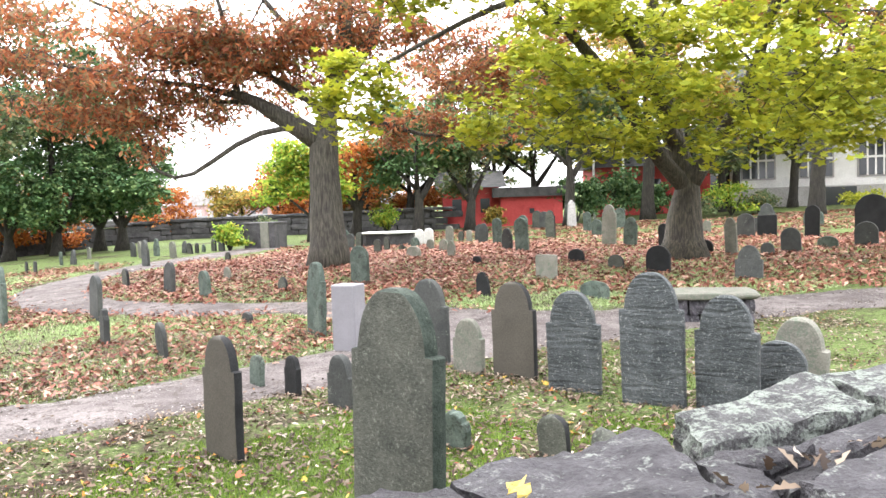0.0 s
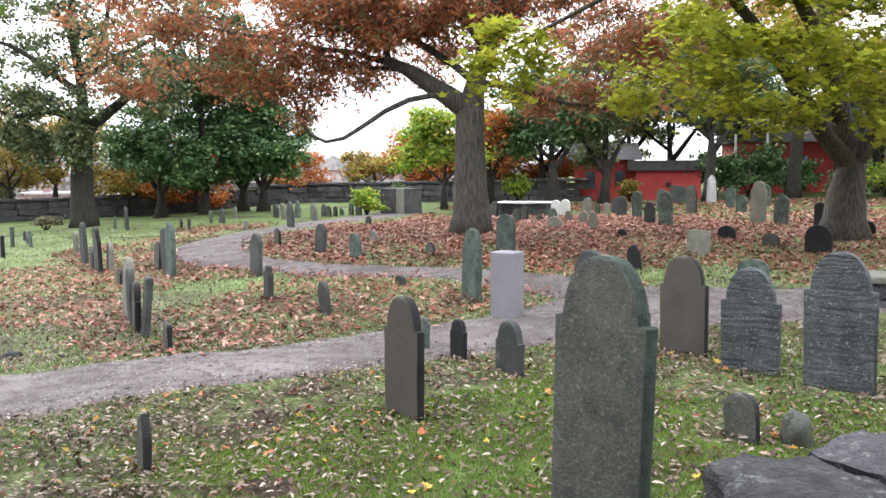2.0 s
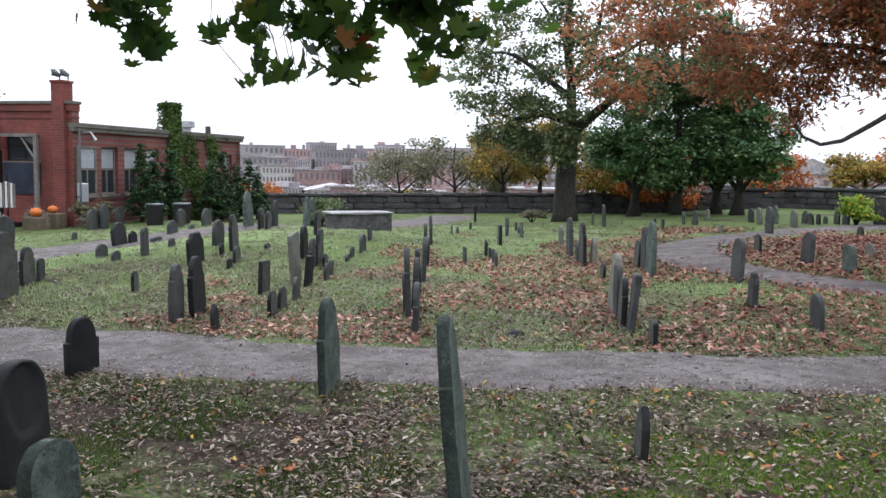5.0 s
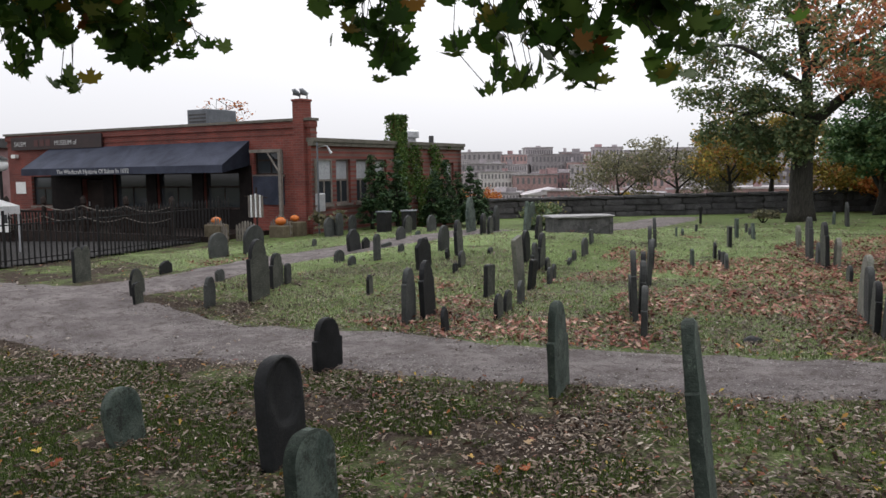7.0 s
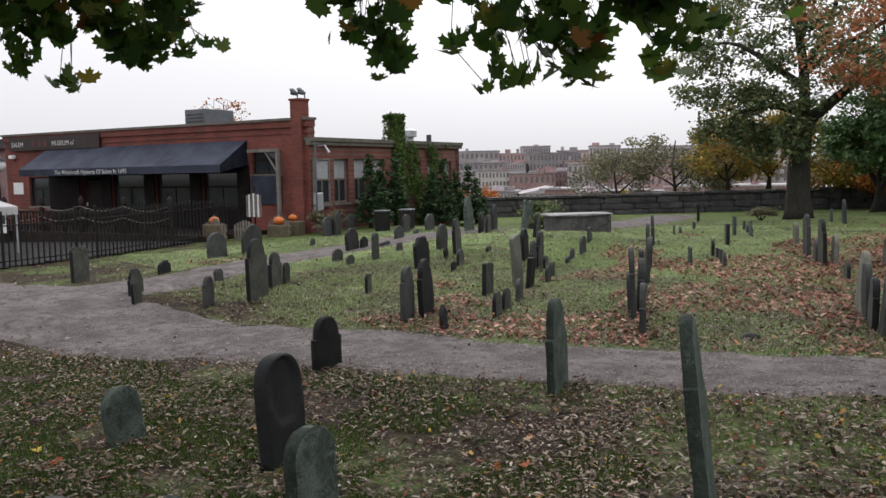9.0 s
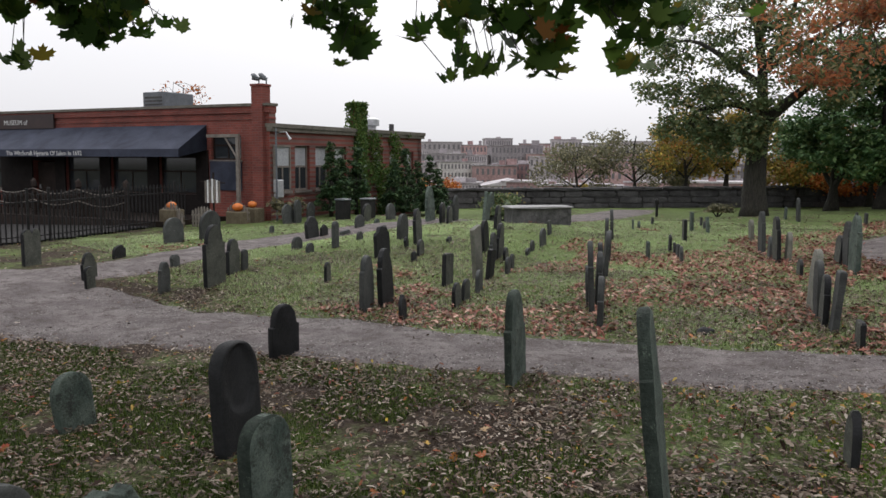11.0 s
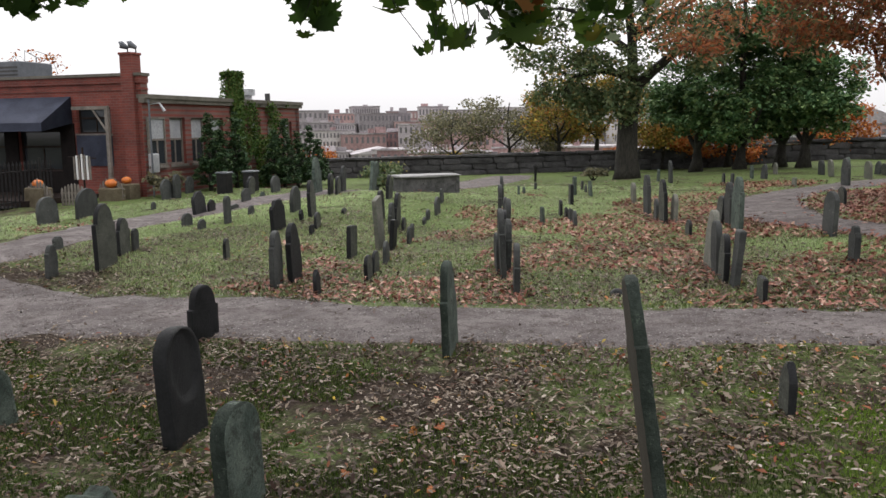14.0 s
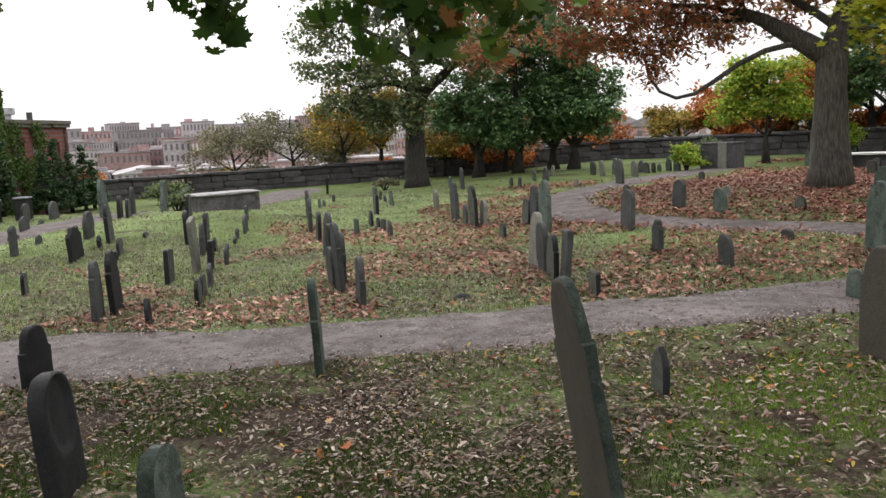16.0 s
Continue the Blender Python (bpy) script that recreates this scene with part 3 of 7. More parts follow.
def footpath(name, line, label):
    """line: centre points with widths; a strip with ragged edges that dives under the turf."""
    pts = [Vector((x, y, 0)) for x, y, w in line]
    dense = []
    for i in range(len(line) - 1):
        p0, p1, p2, p3 = pts[max(0, i - 1)], pts[i], pts[i + 1], pts[min(len(pts) - 1, i + 2)]
        n = max(2, int((p2 - p1).length / 0.3))
        for k in range(n):
            u = k / n
            q = 0.5 * (2 * p1 + (p2 - p0) * u + (2 * p0 - 5 * p1 + 4 * p2 - p3) * u * u + (3 * p1 - p0 - 3 * p2 + p3) * u ** 3)
            dense.append((q, line[i][2] * (1 - u) + line[i + 1][2] * u))
    bm = bmesh.new()
    prev = None
    for i, (q, w) in enumerate(dense):
        d = (dense[min(i + 1, len(dense) - 1)][0] - dense[max(0, i - 1)][0]).normalized()
        s = Vector((-d.y, d.x, 0))
        PATH_LINES.append((q.x, q.y, w / 2))
        row = []
        for k in range(-4, 5):
            e = 1 + (0.24 * noise.noise(Vector((q.x * 1.6, q.y * 1.6, k * 3.0))) + 0.16 * noise.noise(Vector((q.x * 5, q.y * 5, k * 3.0))) if abs(k) >= 3 else 0)
            p = q + s * (k / 4 * w / 2 * 1.12 * e)
            z = height(p.x, p.y) + (0.024 - 0.02 * (k / 4) ** 2 if abs(k) < 4 else -0.05) + 0.008 * noise.noise(Vector((p.x * 2, p.y * 2, 9)))
            row.append(bm.verts.new((p.x, p.y, z)))
        if prev:
            for a in range(8):
                bm.faces.new((prev[a], row[a], row[a + 1], prev[a + 1]))
        prev = row
    bmesh.ops.recalc_face_normals(bm, faces=bm.faces)
    if sum(f.normal.z for f in bm.faces) < 0:
        bmesh.ops.reverse_faces(bm, faces=bm.faces)
    return tagged(finish(name, bm, PATH_MAT, smooth=True), label, "path", kind="structure")


footpath("path", [(-24, -1.5, 3.0), (-19, 0.4, 3.2), (-15.4, 1.9, 2.9), (-12.0, 3.27, 2.3), (-9.9, 4.5, 2.1), (-7.6, 5.55, 1.7), (-6.0, 6.4, 1.6), (-4.6, 7.25, 1.5), (-3.2, 8.0, 1.4), (-2.0, 8.8, 1.4), (-0.7, 9.65, 1.7), (0.4, 10.65, 2.3), (2.0, 10.95, 2.1), (4.4, 11.75, 1.35), (8.0, 12.4, 1.4), (14.0, 12.8, 1.6), (26, 13.5, 1.6)], "trodden grey-brown gravel footpath between the graves")
footpath("path_1", [(-15.6, 2.6, 1.6), (-15.5, 4.0, 1.6), (-16.4, 5.8, 1.7), (-17.3, 7.4, 1.7), (-17.9, 9.05, 1.7), (-18.9, 11.3, 1.6), (-19.4, 13.2, 1.6), (-20.0, 17.0, 1.8), (-20.6, 20.5, 2.2), (-22.0, 23.2, 2.6), (-23.3, 26.6, 2.4), (-24.5, 29.0, 2.0)], "narrow grey gravel path curving past the brick building")
footpath("path_2", [(0.2, 11.3, 1.6), (-1.0, 12.2, 1.2), (-2.4, 12.86, 0.9), (-4.27, 13.3, 0.95), (-5.4, 13.85, 1.0), (-6.7, 14.7, 1.3), (-7.9, 16.2, 1.6), (-8.7, 18.2, 1.6), (-8.9, 20.4, 1.4), (-8.5, 22.6, 1.5), (-7.9, 25.4, 1.6), (-6.5, 30.0, 1.6)], "gravel path curving round the leaf-covered mound")


# ---------------------------------------------------------------- stone walls
def rock(bm, x0, x1, y0, y1, z0, z1, seed, rough=0.03, cuts=2):
    """A stone with broken edges."""
    r = bmesh.ops.create_cube(bm, size=1, matrix=Matrix.Translation(((x0 + x1) / 2, (y0 + y1) / 2, (z0 + z1) / 2)) @ Matrix.Diagonal((x1 - x0, y1 - y0, z1 - z0, 1)))
    vs = r["verts"]
    if cuts:
        es = list({e for v in vs for e in v.link_edges})
        bmesh.ops.subdivide_edges(bm, edges=es, cuts=cuts, use_grid_fill=True)
        vs = list(bm.verts)
    c = Vector(((x0 + x1) / 2, (y0 + y1) / 2, (z0 + z1) / 2))
    for v in vs:
        d = v.co - c
        u = Vector((abs(d.x) / max(1e-6, (x1 - x0) / 2), abs(d.y) / max(1e-6, (y1 - y0) / 2), abs(d.z) / max(1e-6, (z1 - z0) / 2)))
        corner = max(0, u.x + u.y + u.z - 2)
        v.co = c + d * (1 - 0.09 * corner)
        q = v.co * 2.6 + Vector((seed * 7.1, seed * 3.3, 0))
        v.co += Vector((noise.noise(q), noise.noise(q + Vector((9, 0, 0))), 0.6 * noise.noise(q + Vector((0, 9, 0))))) * rough * 2
    return bm


# boundary wall beyond the graves
def boundary_wall(name, a, b, h, seed, label):
    rng = random.Random(seed)
    a, b = Vector((*a, 0)), Vector((*b, 0))
    d = (b - a)
    length = d.length
    ang = math.degrees(math.atan2(d.y, d.x))
    root = empty(name, pose(a.x, a.y, 0, 0, 0, ang))
    tagged(root, label, "wall", kind="structure")
    u = d.normalized()
    z_at = lambda s: height(a.x + u.x * s, a.y + u.y * s)
    core = bmesh.new()
    n = int(length / 2)
    for k in range(n):
        s0, s1 = length * k / n, length * (k + 1) / n
        zz = min(z_at(s0), z_at(s1))
        add_box(core, s0, s1, -0.16, 0.16, zz - 0.3, zz + h - 0.08)
    part("core", core, OLD_WALL, root)
    for course in range(3):
        s = rng.uniform(-0.6, 0)
        ch = (h - 0.12) / 3
        while s < length:
            w = rng.uniform(0.7, 1.7)
            zz = z_at(min(length, max(0, s + w / 2)))
            bm = bmesh.new()
            rock(bm, s + 0.012, s + w - 0.012, -0.24 + rng.uniform(-0.02, 0.02), -0.05, zz - 0.05 + course * ch + 0.008, zz - 0.05 + (course + 1) * ch - 0.008, rng.random() * 90, 0.012, 1)
            part("stone", bm, OLD_WALL, root)
            s += w
    s = -0.3
    while s < length:
        w = rng.uniform(1.2, 2.0)
        zz = z_at(min(length, max(0, s + w / 2)))
        bm = bmesh.new()
        rock(bm, s + 0.01, s + w - 0.01, -0.3, 0.3, zz + h - 0.13, zz + h, rng.random() * 90, 0.012, 1)
        part("coping_stone", bm, OLD_WALL, root)
        s += w
    return root


boundary_wall("wall_west", (-44, 16.6), (-14.0, 40.6), 0.95, 3, "long low dark fieldstone boundary wall")
boundary_wall("wall_north", (-14.0, 40.6), (-1.2, 36.2), 0.95, 5, "low dark fieldstone wall behind the monuments")

# wall beside the camera, with broad cap stones
wall_near = empty("wall_near", pose(0.60, 2.19, 0, 0, 0, 29.4))
tagged(wall_near, "drystone wall with broad lichened cap stones", "wall", kind="structure")
wr = random.Random(11)
for course in range(4):
    s = -0.85 + wr.uniform(-0.1, 0.1)
    while s < 6.5:
        w = wr.uniform(0.35, 0.75)
        bm = bmesh.new()
        rock(bm, max(s, -0.88) + 0.006, s + w - 0.006, -0.74, -0.01, -0.1 + course * 0.345, -0.1 + (course + 1) * 0.345 - 0.01, wr.random() * 50, 0.015, 2)
        part("stone", bm, RUBBLE, wall_near)
        s += w


def slab(corners, z0, z1, seed, slope=(0.0, 0.0), cuts=15, flake=0.012):
    """A split slab over a four-sided plan: flat bed, flaked top, ragged broken edges. corners run round from near left."""
    bm = bmesh.new()
    bmesh.ops.create_cube(bm, size=2)
    bmesh.ops.subdivide_edges(bm, edges=bm.edges[:], cuts=cuts, use_grid_fill=True)
    c = [Vector(p) for p in corners]
    mid = sum(c, Vector((0, 0))) / 4
    for v in bm.verts:
        u, w, k = (v.co.x + 1) / 2, (v.co.y + 1) / 2, (v.co.z + 1) / 2
        p = (c[0] * (1 - u) + c[1] * u) * (1 - w) + (c[3] * (1 - u) + c[2] * u) * w
        rim = max(abs(v.co.x), abs(v.co.y))
        out = (p - mid).normalized() if (p - mid).length > 1e-6 else Vector((0, 0))
        q = Vector((p.x, p.y, seed * 5.3))
        if rim > 0.999:
            p = p + out * (0.03 * noise.noise(q * 9) + 0.014 * noise.noise(q * 31 + Vector((0, 0, k * 6))) - 0.012 * (k - 0.5) ** 2)
        step = math.floor((noise.noise(q * 4.2) + 0.35 * noise.noise(q * 13) + 1) * 3) / 3 - 1
        z = z0 + (z1 - z0) * k + slope[0] * (p.x - mid.x) + slope[1] * (p.y - mid.y)
        if k > 0.5:
            z += flake * step * 1.3 + 0.008 * noise.noise(q * 17) + 0.006 * noise.noise(q * 41) - 0.016 * max(0, rim - 0.9) * 10 * (0.5 + noise.noise(q * 7))
        v.co = Vector((p.x, p.y, z))
    return bm


CAPS = (
    (((-1.04, -0.46), (-0.63, -0.46), (-0.66, -0.07), (-0.88, -0.05)), 1.34, 1.455, (0.0, 0.0)),
    (((-0.61, -0.46), (-0.27, -0.44), (-0.10, 0.01), (-0.65, -0.06)), 1.34, 1.47, (0.02, -0.05)),
    (((-1.04, -0.80), (-0.30, -0.80), (-0.28, -0.475), (-1.04, -0.49)), 1.32, 1.45, (0.0, 0.0)),
    (((-0.03, -0.14), (0.55, -0.17), (0.62, 0.11), (0.06, 0.05)), 1.35, 1.465, (0.03, 0.05)),
    (((0.57, -0.20), (1.34, -0.24), (1.36, 0.08), (0.64, 0.12)), 1.35, 1.475, (0.02, 0.02)),
    (((-0.25, -0.80), (0.50, -0.80), (0.50, -0.37), (-0.05, -0.41)), 1.32, 1.452, (0.02, 0.0)),
    (((0.53, -0.80), (1.5, -0.80), (1.46, -0.27), (0.54, -0.33)), 1.33, 1.462, (0.02, 0.0)),
    (((1.38, -0.25), (2.4, -0.28), (2.4, 0.06), (1.38, 0.07)), 1.35, 1.48, (0.0, 0.0)),
    (((1.52, -0.80), (2.4, -0.80), (2.4, -0.30), (1.50, -0.27)), 1.33, 1.465, (0.0, 0.0)),
    (((2.42, -0.80), (3.7, -0.80), (3.7, 0.05), (2.42, 0.05)), 1.33, 1.475, (0.0, 0.0)),
    (((3.72, -0.80), (5.0, -0.80), (5.0, 0.05), (3.72, 0.05)), 1.33, 1.48, (0.0, 0.0)),
    (((5.02, -0.80), (6.6, -0.80), (6.6, 0.05), (5.02, 0.05)), 1.33, 1.475, (0.0, 0.0)))
for i, (corners, z0, z1, slope) in enumerate(CAPS):
    cap = part("cap_stone", slab(corners, z0, z1, i * 3.7 + 1, slope), LICHEN_SLAB if i in (3, 4) else CAP_SLAB, wall_near, "pale lichened cap slab" if i in (3, 4) else "", smooth=True)
    cap.data.set_sharp_from_angle(angle=radians(38))
SHARDS = (
    (((-0.10, -0.17), (0.02, -0.29), (0.17, -0.27), (-0.02, -0.155)), 1.36, 1.428, (0.16, 0.12)),
    (((-0.23, -0.40), (-0.09, -0.41), (0.00, -0.29), (-0.11, -0.18)), 1.36, 1.432, (-0.12, 0.1)),
    (((-0.05, -0.395), (0.22, -0.37), (0.19, -0.285), (0.03, -0.30)), 1.35, 1.415, (0.05, -0.2)),
    (((0.19, -0.30), (0.52, -0.35), (0.53, -0.20), (0.20, -0.20)), 1.36, 1.44, (0.1, -0.1)),
    (((0.04, -0.26), (0.20, -0.255), (0.18, -0.19), (0.06, -0.16)), 1.36, 1.41, (0.2, -0.1)))
for i, (corners, z0, z1, slope) in enumerate(SHARDS):
    sh = part("wedge_stone", slab(corners, z0, z1, i * 2.9 + 40, slope, 7, 0.006), CAP_SLAB, wall_near, smooth=True)
    sh.data.set_sharp_from_angle(angle=radians(38))


# ---------------------------------------------------------------- headstones
def stone_outline(style, w, h, rng):
    """Half widths from the ground up, then across the top; below ground it goes on."""
    hw = w / 2
    out = [(-hw * 0.98, -0.12), (hw * 0.98, -0.12), (hw, h * 0.3)]
    if style == "s":
        arch = hw * 0.8
        sh = h - arch * 1.3
        out += [(hw, sh - 0.015), (hw - 0.012, sh), (arch, sh + 0.004)]
        out += [(arch * math.cos(a), sh + arch * 1.3 * math.sin(a)) for a in np.linspace(0.16, math.pi - 0.16, 13)]
        out += [(-arch, sh + 0.004), (-hw + 0.012, sh), (-hw, sh - 0.015)]
    elif style == "d":
        sh = h - hw * 0.55
        out += [(hw, sh)]
        for c in (hw * 0.5, -hw * 0.5):
            out += [(c + hw * 0.5 * math.cos(a), sh + hw * 0.52 * math.sin(a)) for a in np.linspace(0.2, math.pi - 0.2, 8)]
        out += [(-hw, sh)]
    elif style == "p":
        out += [(hw, h * 0.62), (hw * 0.86, h * 0.78), (hw * 0.5, h * 0.92), (0.02, h), (-0.02, h), (-hw * 0.5, h * 0.92), (-hw * 0.86, h * 0.78), (-hw, h * 0.62)]
    elif style == "q":
        out += [(hw, h - 0.02), (hw - 0.02, h), (0, h + 0.004), (-hw + 0.02, h - 0.01), (-hw, h - 0.03)]
    elif style == "b":
        out += [(hw * 0.97, h * 0.7), (hw * 0.8, h * 0.82), (hw * 0.62, h * 0.8), (hw * 0.35, h * 0.96), (0, h), (-hw * 0.3, h * 0.93), (-hw * 0.5, h * 0.97), (-hw * 0.75, h * 0.78), (-hw * 0.97, h * 0.72)]
    else:
        rise = min(hw * 0.95, h * 0.5)
        out += [(hw * math.cos(a), h - rise + rise * math.sin(a)) for a in np.linspace(0, math.pi, 15)]
    out += [(-hw, h * 0.3)]
    amp = 0.012 if style == "b" else 0.0035
    return [(x + rng.uniform(-amp, amp), z + rng.uniform(-amp, amp)) for x, z in out]


STONE_KINDS = (
    ("weathered grey slate headstone", SLATE), ("lichen-spotted grey slate headstone", SLATE_LICHEN),
    ("dark slate headstone", SLATE_DARK), ("green lichened headstone", STONE_GREEN), ("pale worn sandstone headstone", STONE_PALE),
    ("ridged layered slate headstone", SLATE_RIPPLE), ("smooth brown slate headstone", SLATE_BROWN), ("white marble headstone", MARBLE))
SHAPES = {"s": "with square shoulders", "r": "with rounded top", "p": "with pointed top", "q": "with flat top", "b": "broken at the top", "d": "with double-arched top"}
stone_rng = random.Random(5)
STONE_SPOTS = []


def stone_rows(style, w, h, dz):
    """Heights and half widths of a headstone, from below ground to its top."""
    hw = w / 2
    rise = {"s": hw * 1.12, "r": min(hw * 0.95, h * 0.5), "p": h * 0.42, "q": 0.02}[style]
    arch = hw * 0.82 if style == "s" else hw
    sh = h - rise
    n = max(6, int((sh + 0.12) / dz))
    rows = [(-0.12 + (sh + 0.12) * k / n, hw * (0.97 + 0.03 * k / n)) for k in range(n + 1)]
    if style == "s":
        rows += [(sh + 0.006, hw - 0.012), (sh + 0.01, arch + 0.004)]
    m = max(8, int(rise * 1.6 / dz))
    for k in range(1, m + 1):
        a = radians(82) * k / m
        if style == "p":
            rows.append((sh + rise * k / m, max(0.012, arch * (1 - (k / m) ** 1.7))))
        elif style == "q":
            rows.append((sh + rise * k / m, arch - 0.02 * (k / m) ** 2))
        else:
            rows.append((sh + rise * math.sin(a) / math.sin(radians(82)) + 0.01 * (style == "s") * (1 - k / m), arch * math.cos(a)))
    return rows


def worn_slab(style, w, h, t, seed, ripple, spall=0.0):
    """A split stone slab with uneven faces, soft arrises and chipped edges; ripple: layered ridges across its front."""
    rows = stone_rows(style, w, h, 0.012 if ripple else 0.03)
    us = [-1, -0.965] + list(np.linspace(-0.9, 0.9, 13)) + [0.965, 1]
    bm = bmesh.new()
    rings = []
    for z, hw in rows:
        ring = []
        for side in (-1, 1):
            for u in us if side < 0 else us[::-1]:
                x = u * hw
                q = Vector((x, z, seed))
                if abs(u) > 0.99:
                    x -= math.copysign(0.016 * max(0, noise.noise(Vector((z * 11, u, seed))) - 0.12) + 0.005 * noise.noise(Vector((z * 40, u, seed))), u)
                y = side * t / 2 * (0.55 if abs(u) > 0.99 else 0.93 if abs(u) > 0.95 else 1)
                y *= 1 - 0.4 * max(0, (z - h + 0.02) / 0.02)
                y += 0.006 * noise.noise(q * 4 + Vector((0, 0, side))) + 0.0025 * noise.noise(q * 15 + Vector((0, 0, side)))
                if ripple and side < 0:
                    bend = 0.5 * noise.noise(q * 2.5) + 0.25 * noise.noise(q * 6)
                    y += ripple * (abs(noise.noise(Vector((x * 2.2, z * 38 + bend * 4.6, seed)))) * 2 - 0.5)
                if spall and side > 0:
                    e = (x / (w * 0.36)) ** 2 + ((z - h * 0.66) / (h * 0.32)) ** 2 + 0.3 * noise.noise(q * 5)
                    y -= spall * smooth01((1.05 - e) * 5)
                ring.append(bm.verts.new((x, y, z)))
        rings.append(ring)
    n = len(rings[0])
    for r0, r1 in zip(rings, rings[1:]):
        for k in range(n):
            bm.faces.new((r0[k], r0[(k + 1) % n], r1[(k + 1) % n], r1[k]))
    bm.faces.new(rings[0][::-1])
    bm.faces.new(rings[-1])
    bmesh.ops.recalc_face_normals(bm, faces=bm.faces)
    return bm


def headstone(x, y, w, h, style="s", kind=0, yaw=-43.0, thick=0.0, lean=None, tilt=None, edge=None, back=None, spall=0.0):
    rng = stone_rng
    t = thick or (0.075 if h > 0.45 else 0.055)
    outline = stone_outline(style, w, h, rng)
    n = len(outline)
    bm = bmesh.new()
    rings = []
    b = 0.009
    for depth, inset in ((-t / 2, b), (-t / 2 + b, 0), (t / 2 - b, 0), (t / 2, b)):
        ring = []
        for px, pz in outline:
            sx = px * (1 - inset / (w / 2))
            sz = pz if pz < 0 else pz - inset * (pz / h) ** 3
            wob = 0.006 * noise.noise(Vector((px * 6 + x, depth * 20, pz * 6 + y)))
            ring.append(bm.verts.new((sx, depth + wob, sz)))
        rings.append(ring)
    for r0, r1 in zip(rings, rings[1:]):
        for k in range(n):
            bm.faces.new((r0[k], r0[(k + 1) % n], r1[(k + 1) % n], r1[k]))
    bm.faces.new(rings[0][::-1])
    bm.faces.new(rings[-1])
    bmesh.ops.recalc_face_normals(bm, faces=bm.faces)
    text, material = STONE_KINDS[kind]
    near = style in "srpq" and h > 0.3 and (x + 2.5) ** 2 + (y - 2.5) ** 2 < 8.6 ** 2
    if near:
        bm.free()
        bm = worn_slab(style, w, h, t, x * 3.1 + y, 0.0075 if kind == 5 else 0, spall)
    ob = finish("headstone", bm, material, smooth=near)
    if near:
        ob.data.set_sharp_from_angle(angle=radians(40))
    # side faces darker than the front: shade put into colour, mossy on some
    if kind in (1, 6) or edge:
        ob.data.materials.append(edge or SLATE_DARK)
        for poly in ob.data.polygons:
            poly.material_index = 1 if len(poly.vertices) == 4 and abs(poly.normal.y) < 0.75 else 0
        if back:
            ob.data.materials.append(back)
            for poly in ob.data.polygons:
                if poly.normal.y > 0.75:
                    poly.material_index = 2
    lean = rng.gauss(0, 2.2) if lean is None else lean
    tilt = rng.gauss(0, 1.6) if tilt is None else tilt
    ob.matrix_basis = pose(x, y, height(x, y) - 0.01, lean, tilt, yaw)
    STONE_SPOTS.append((x, y, w))
    size = "small " if h < 0.36 else ("tall " if h > 0.85 else "")
    lean_text = " leaning over" if abs(lean) > 4 or abs(tilt) > 4 else ""
    return tagged(ob, size + text + " " + SHAPES[style] + lean_text, "headstone", "headstones in the burying ground")


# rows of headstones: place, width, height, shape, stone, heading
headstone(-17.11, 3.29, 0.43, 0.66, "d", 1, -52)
headstone(-19.25, 6.69, 0.66, 0.57, "r", 0, -57)
headstone(-16.99, 4.78, 0.36, 0.25, "b", 2, -52)
headstone(-14.81, 3.64, 0.35, 0.44, "s", 1, -53)
headstone(-14.21, 3.48, 0.20, 0.36, "r", 1, -56)
headstone(-13.59, 4.40, 0.23, 0.48, "s", 0, -56)
headstone(-15.18, 5.18, 0.24, 0.21, "b", 0, -54)
headstone(-19.65, 7.70, 0.89, 0.66, "r", 0, -52)
headstone(-13.66, 5.26, 0.57, 0.98, "s", 1, -55)
headstone(-14.27, 5.85, 0.39, 0.59, "s", 1, -52)
headstone(-14.41, 6.12, 0.20, 0.36, "r", 0, -52)
headstone(-19.69, 9.31, 0.20, 0.20, "r", 0, -52)
headstone(-22.52, 11.27, 0.60, 0.56, "p", 0, -56)
headstone(-22.64, 11.62, 0.43, 0.66, "r", 0, -52)
headstone(-24.02, 12.82, 0.48, 0.50, "r", 0, -55)
headstone(-17.44, 9.19, 0.65, 0.51, "b", 2, -52)
headstone(-17.70, 9.63, 0.39, 0.28, "b", 2, -52)
headstone(-15.75, 7.88, 0.38, 0.24, "r", 0, -57)
headstone(-15.20, 7.86, 0.28, 0.19, "r", 0, -56)
headstone(-15.48, 8.61, 0.22, 0.53, "r", 0, -56)
headstone(-17.71, 10.20, 0.49, 0.12, "b", 0, -57)
headstone(-16.10, 9.58, 0.26, 0.21, "r", 0, -55)
headstone(-19.11, 11.50, 0.62, 0.35, "r", 0, -53)
headstone(-21.08, 12.96, 0.63, 0.52, "r", 1, -52)
headstone(-20.14, 12.71, 0.35, 0.13, "b", 3, -53)
headstone(-21.03, 13.79, 0.70, 0.48, "r", 0, -53)
headstone(-14.35, 8.99, 0.71, 0.59, "b", 2, -55)
headstone(-13.08, 7.01, 0.20, 0.33, "r", 1, -52)
headstone(-10.44, 6.08, 0.41, 0.78, "s", 0, -52)
headstone(-10.60, 6.52, 0.50, 0.83, "s", 2, -53)
headstone(-9.55, 6.06, 0.20, 0.33, "p", 2, -54)
headstone(-15.83, 10.52, 0.57, 0.54, "r", 0, -55)
headstone(-14.83, 9.91, 0.20, 0.21, "b", 2, -54)
headstone(-15.07, 10.38, 0.45, 0.73, "s", 1, -53)
headstone(-14.12, 9.74, 0.39, 0.30, "r", 1, -52)
headstone(-13.71, 9.28, 0.20, 0.19, "b", 2, -55)
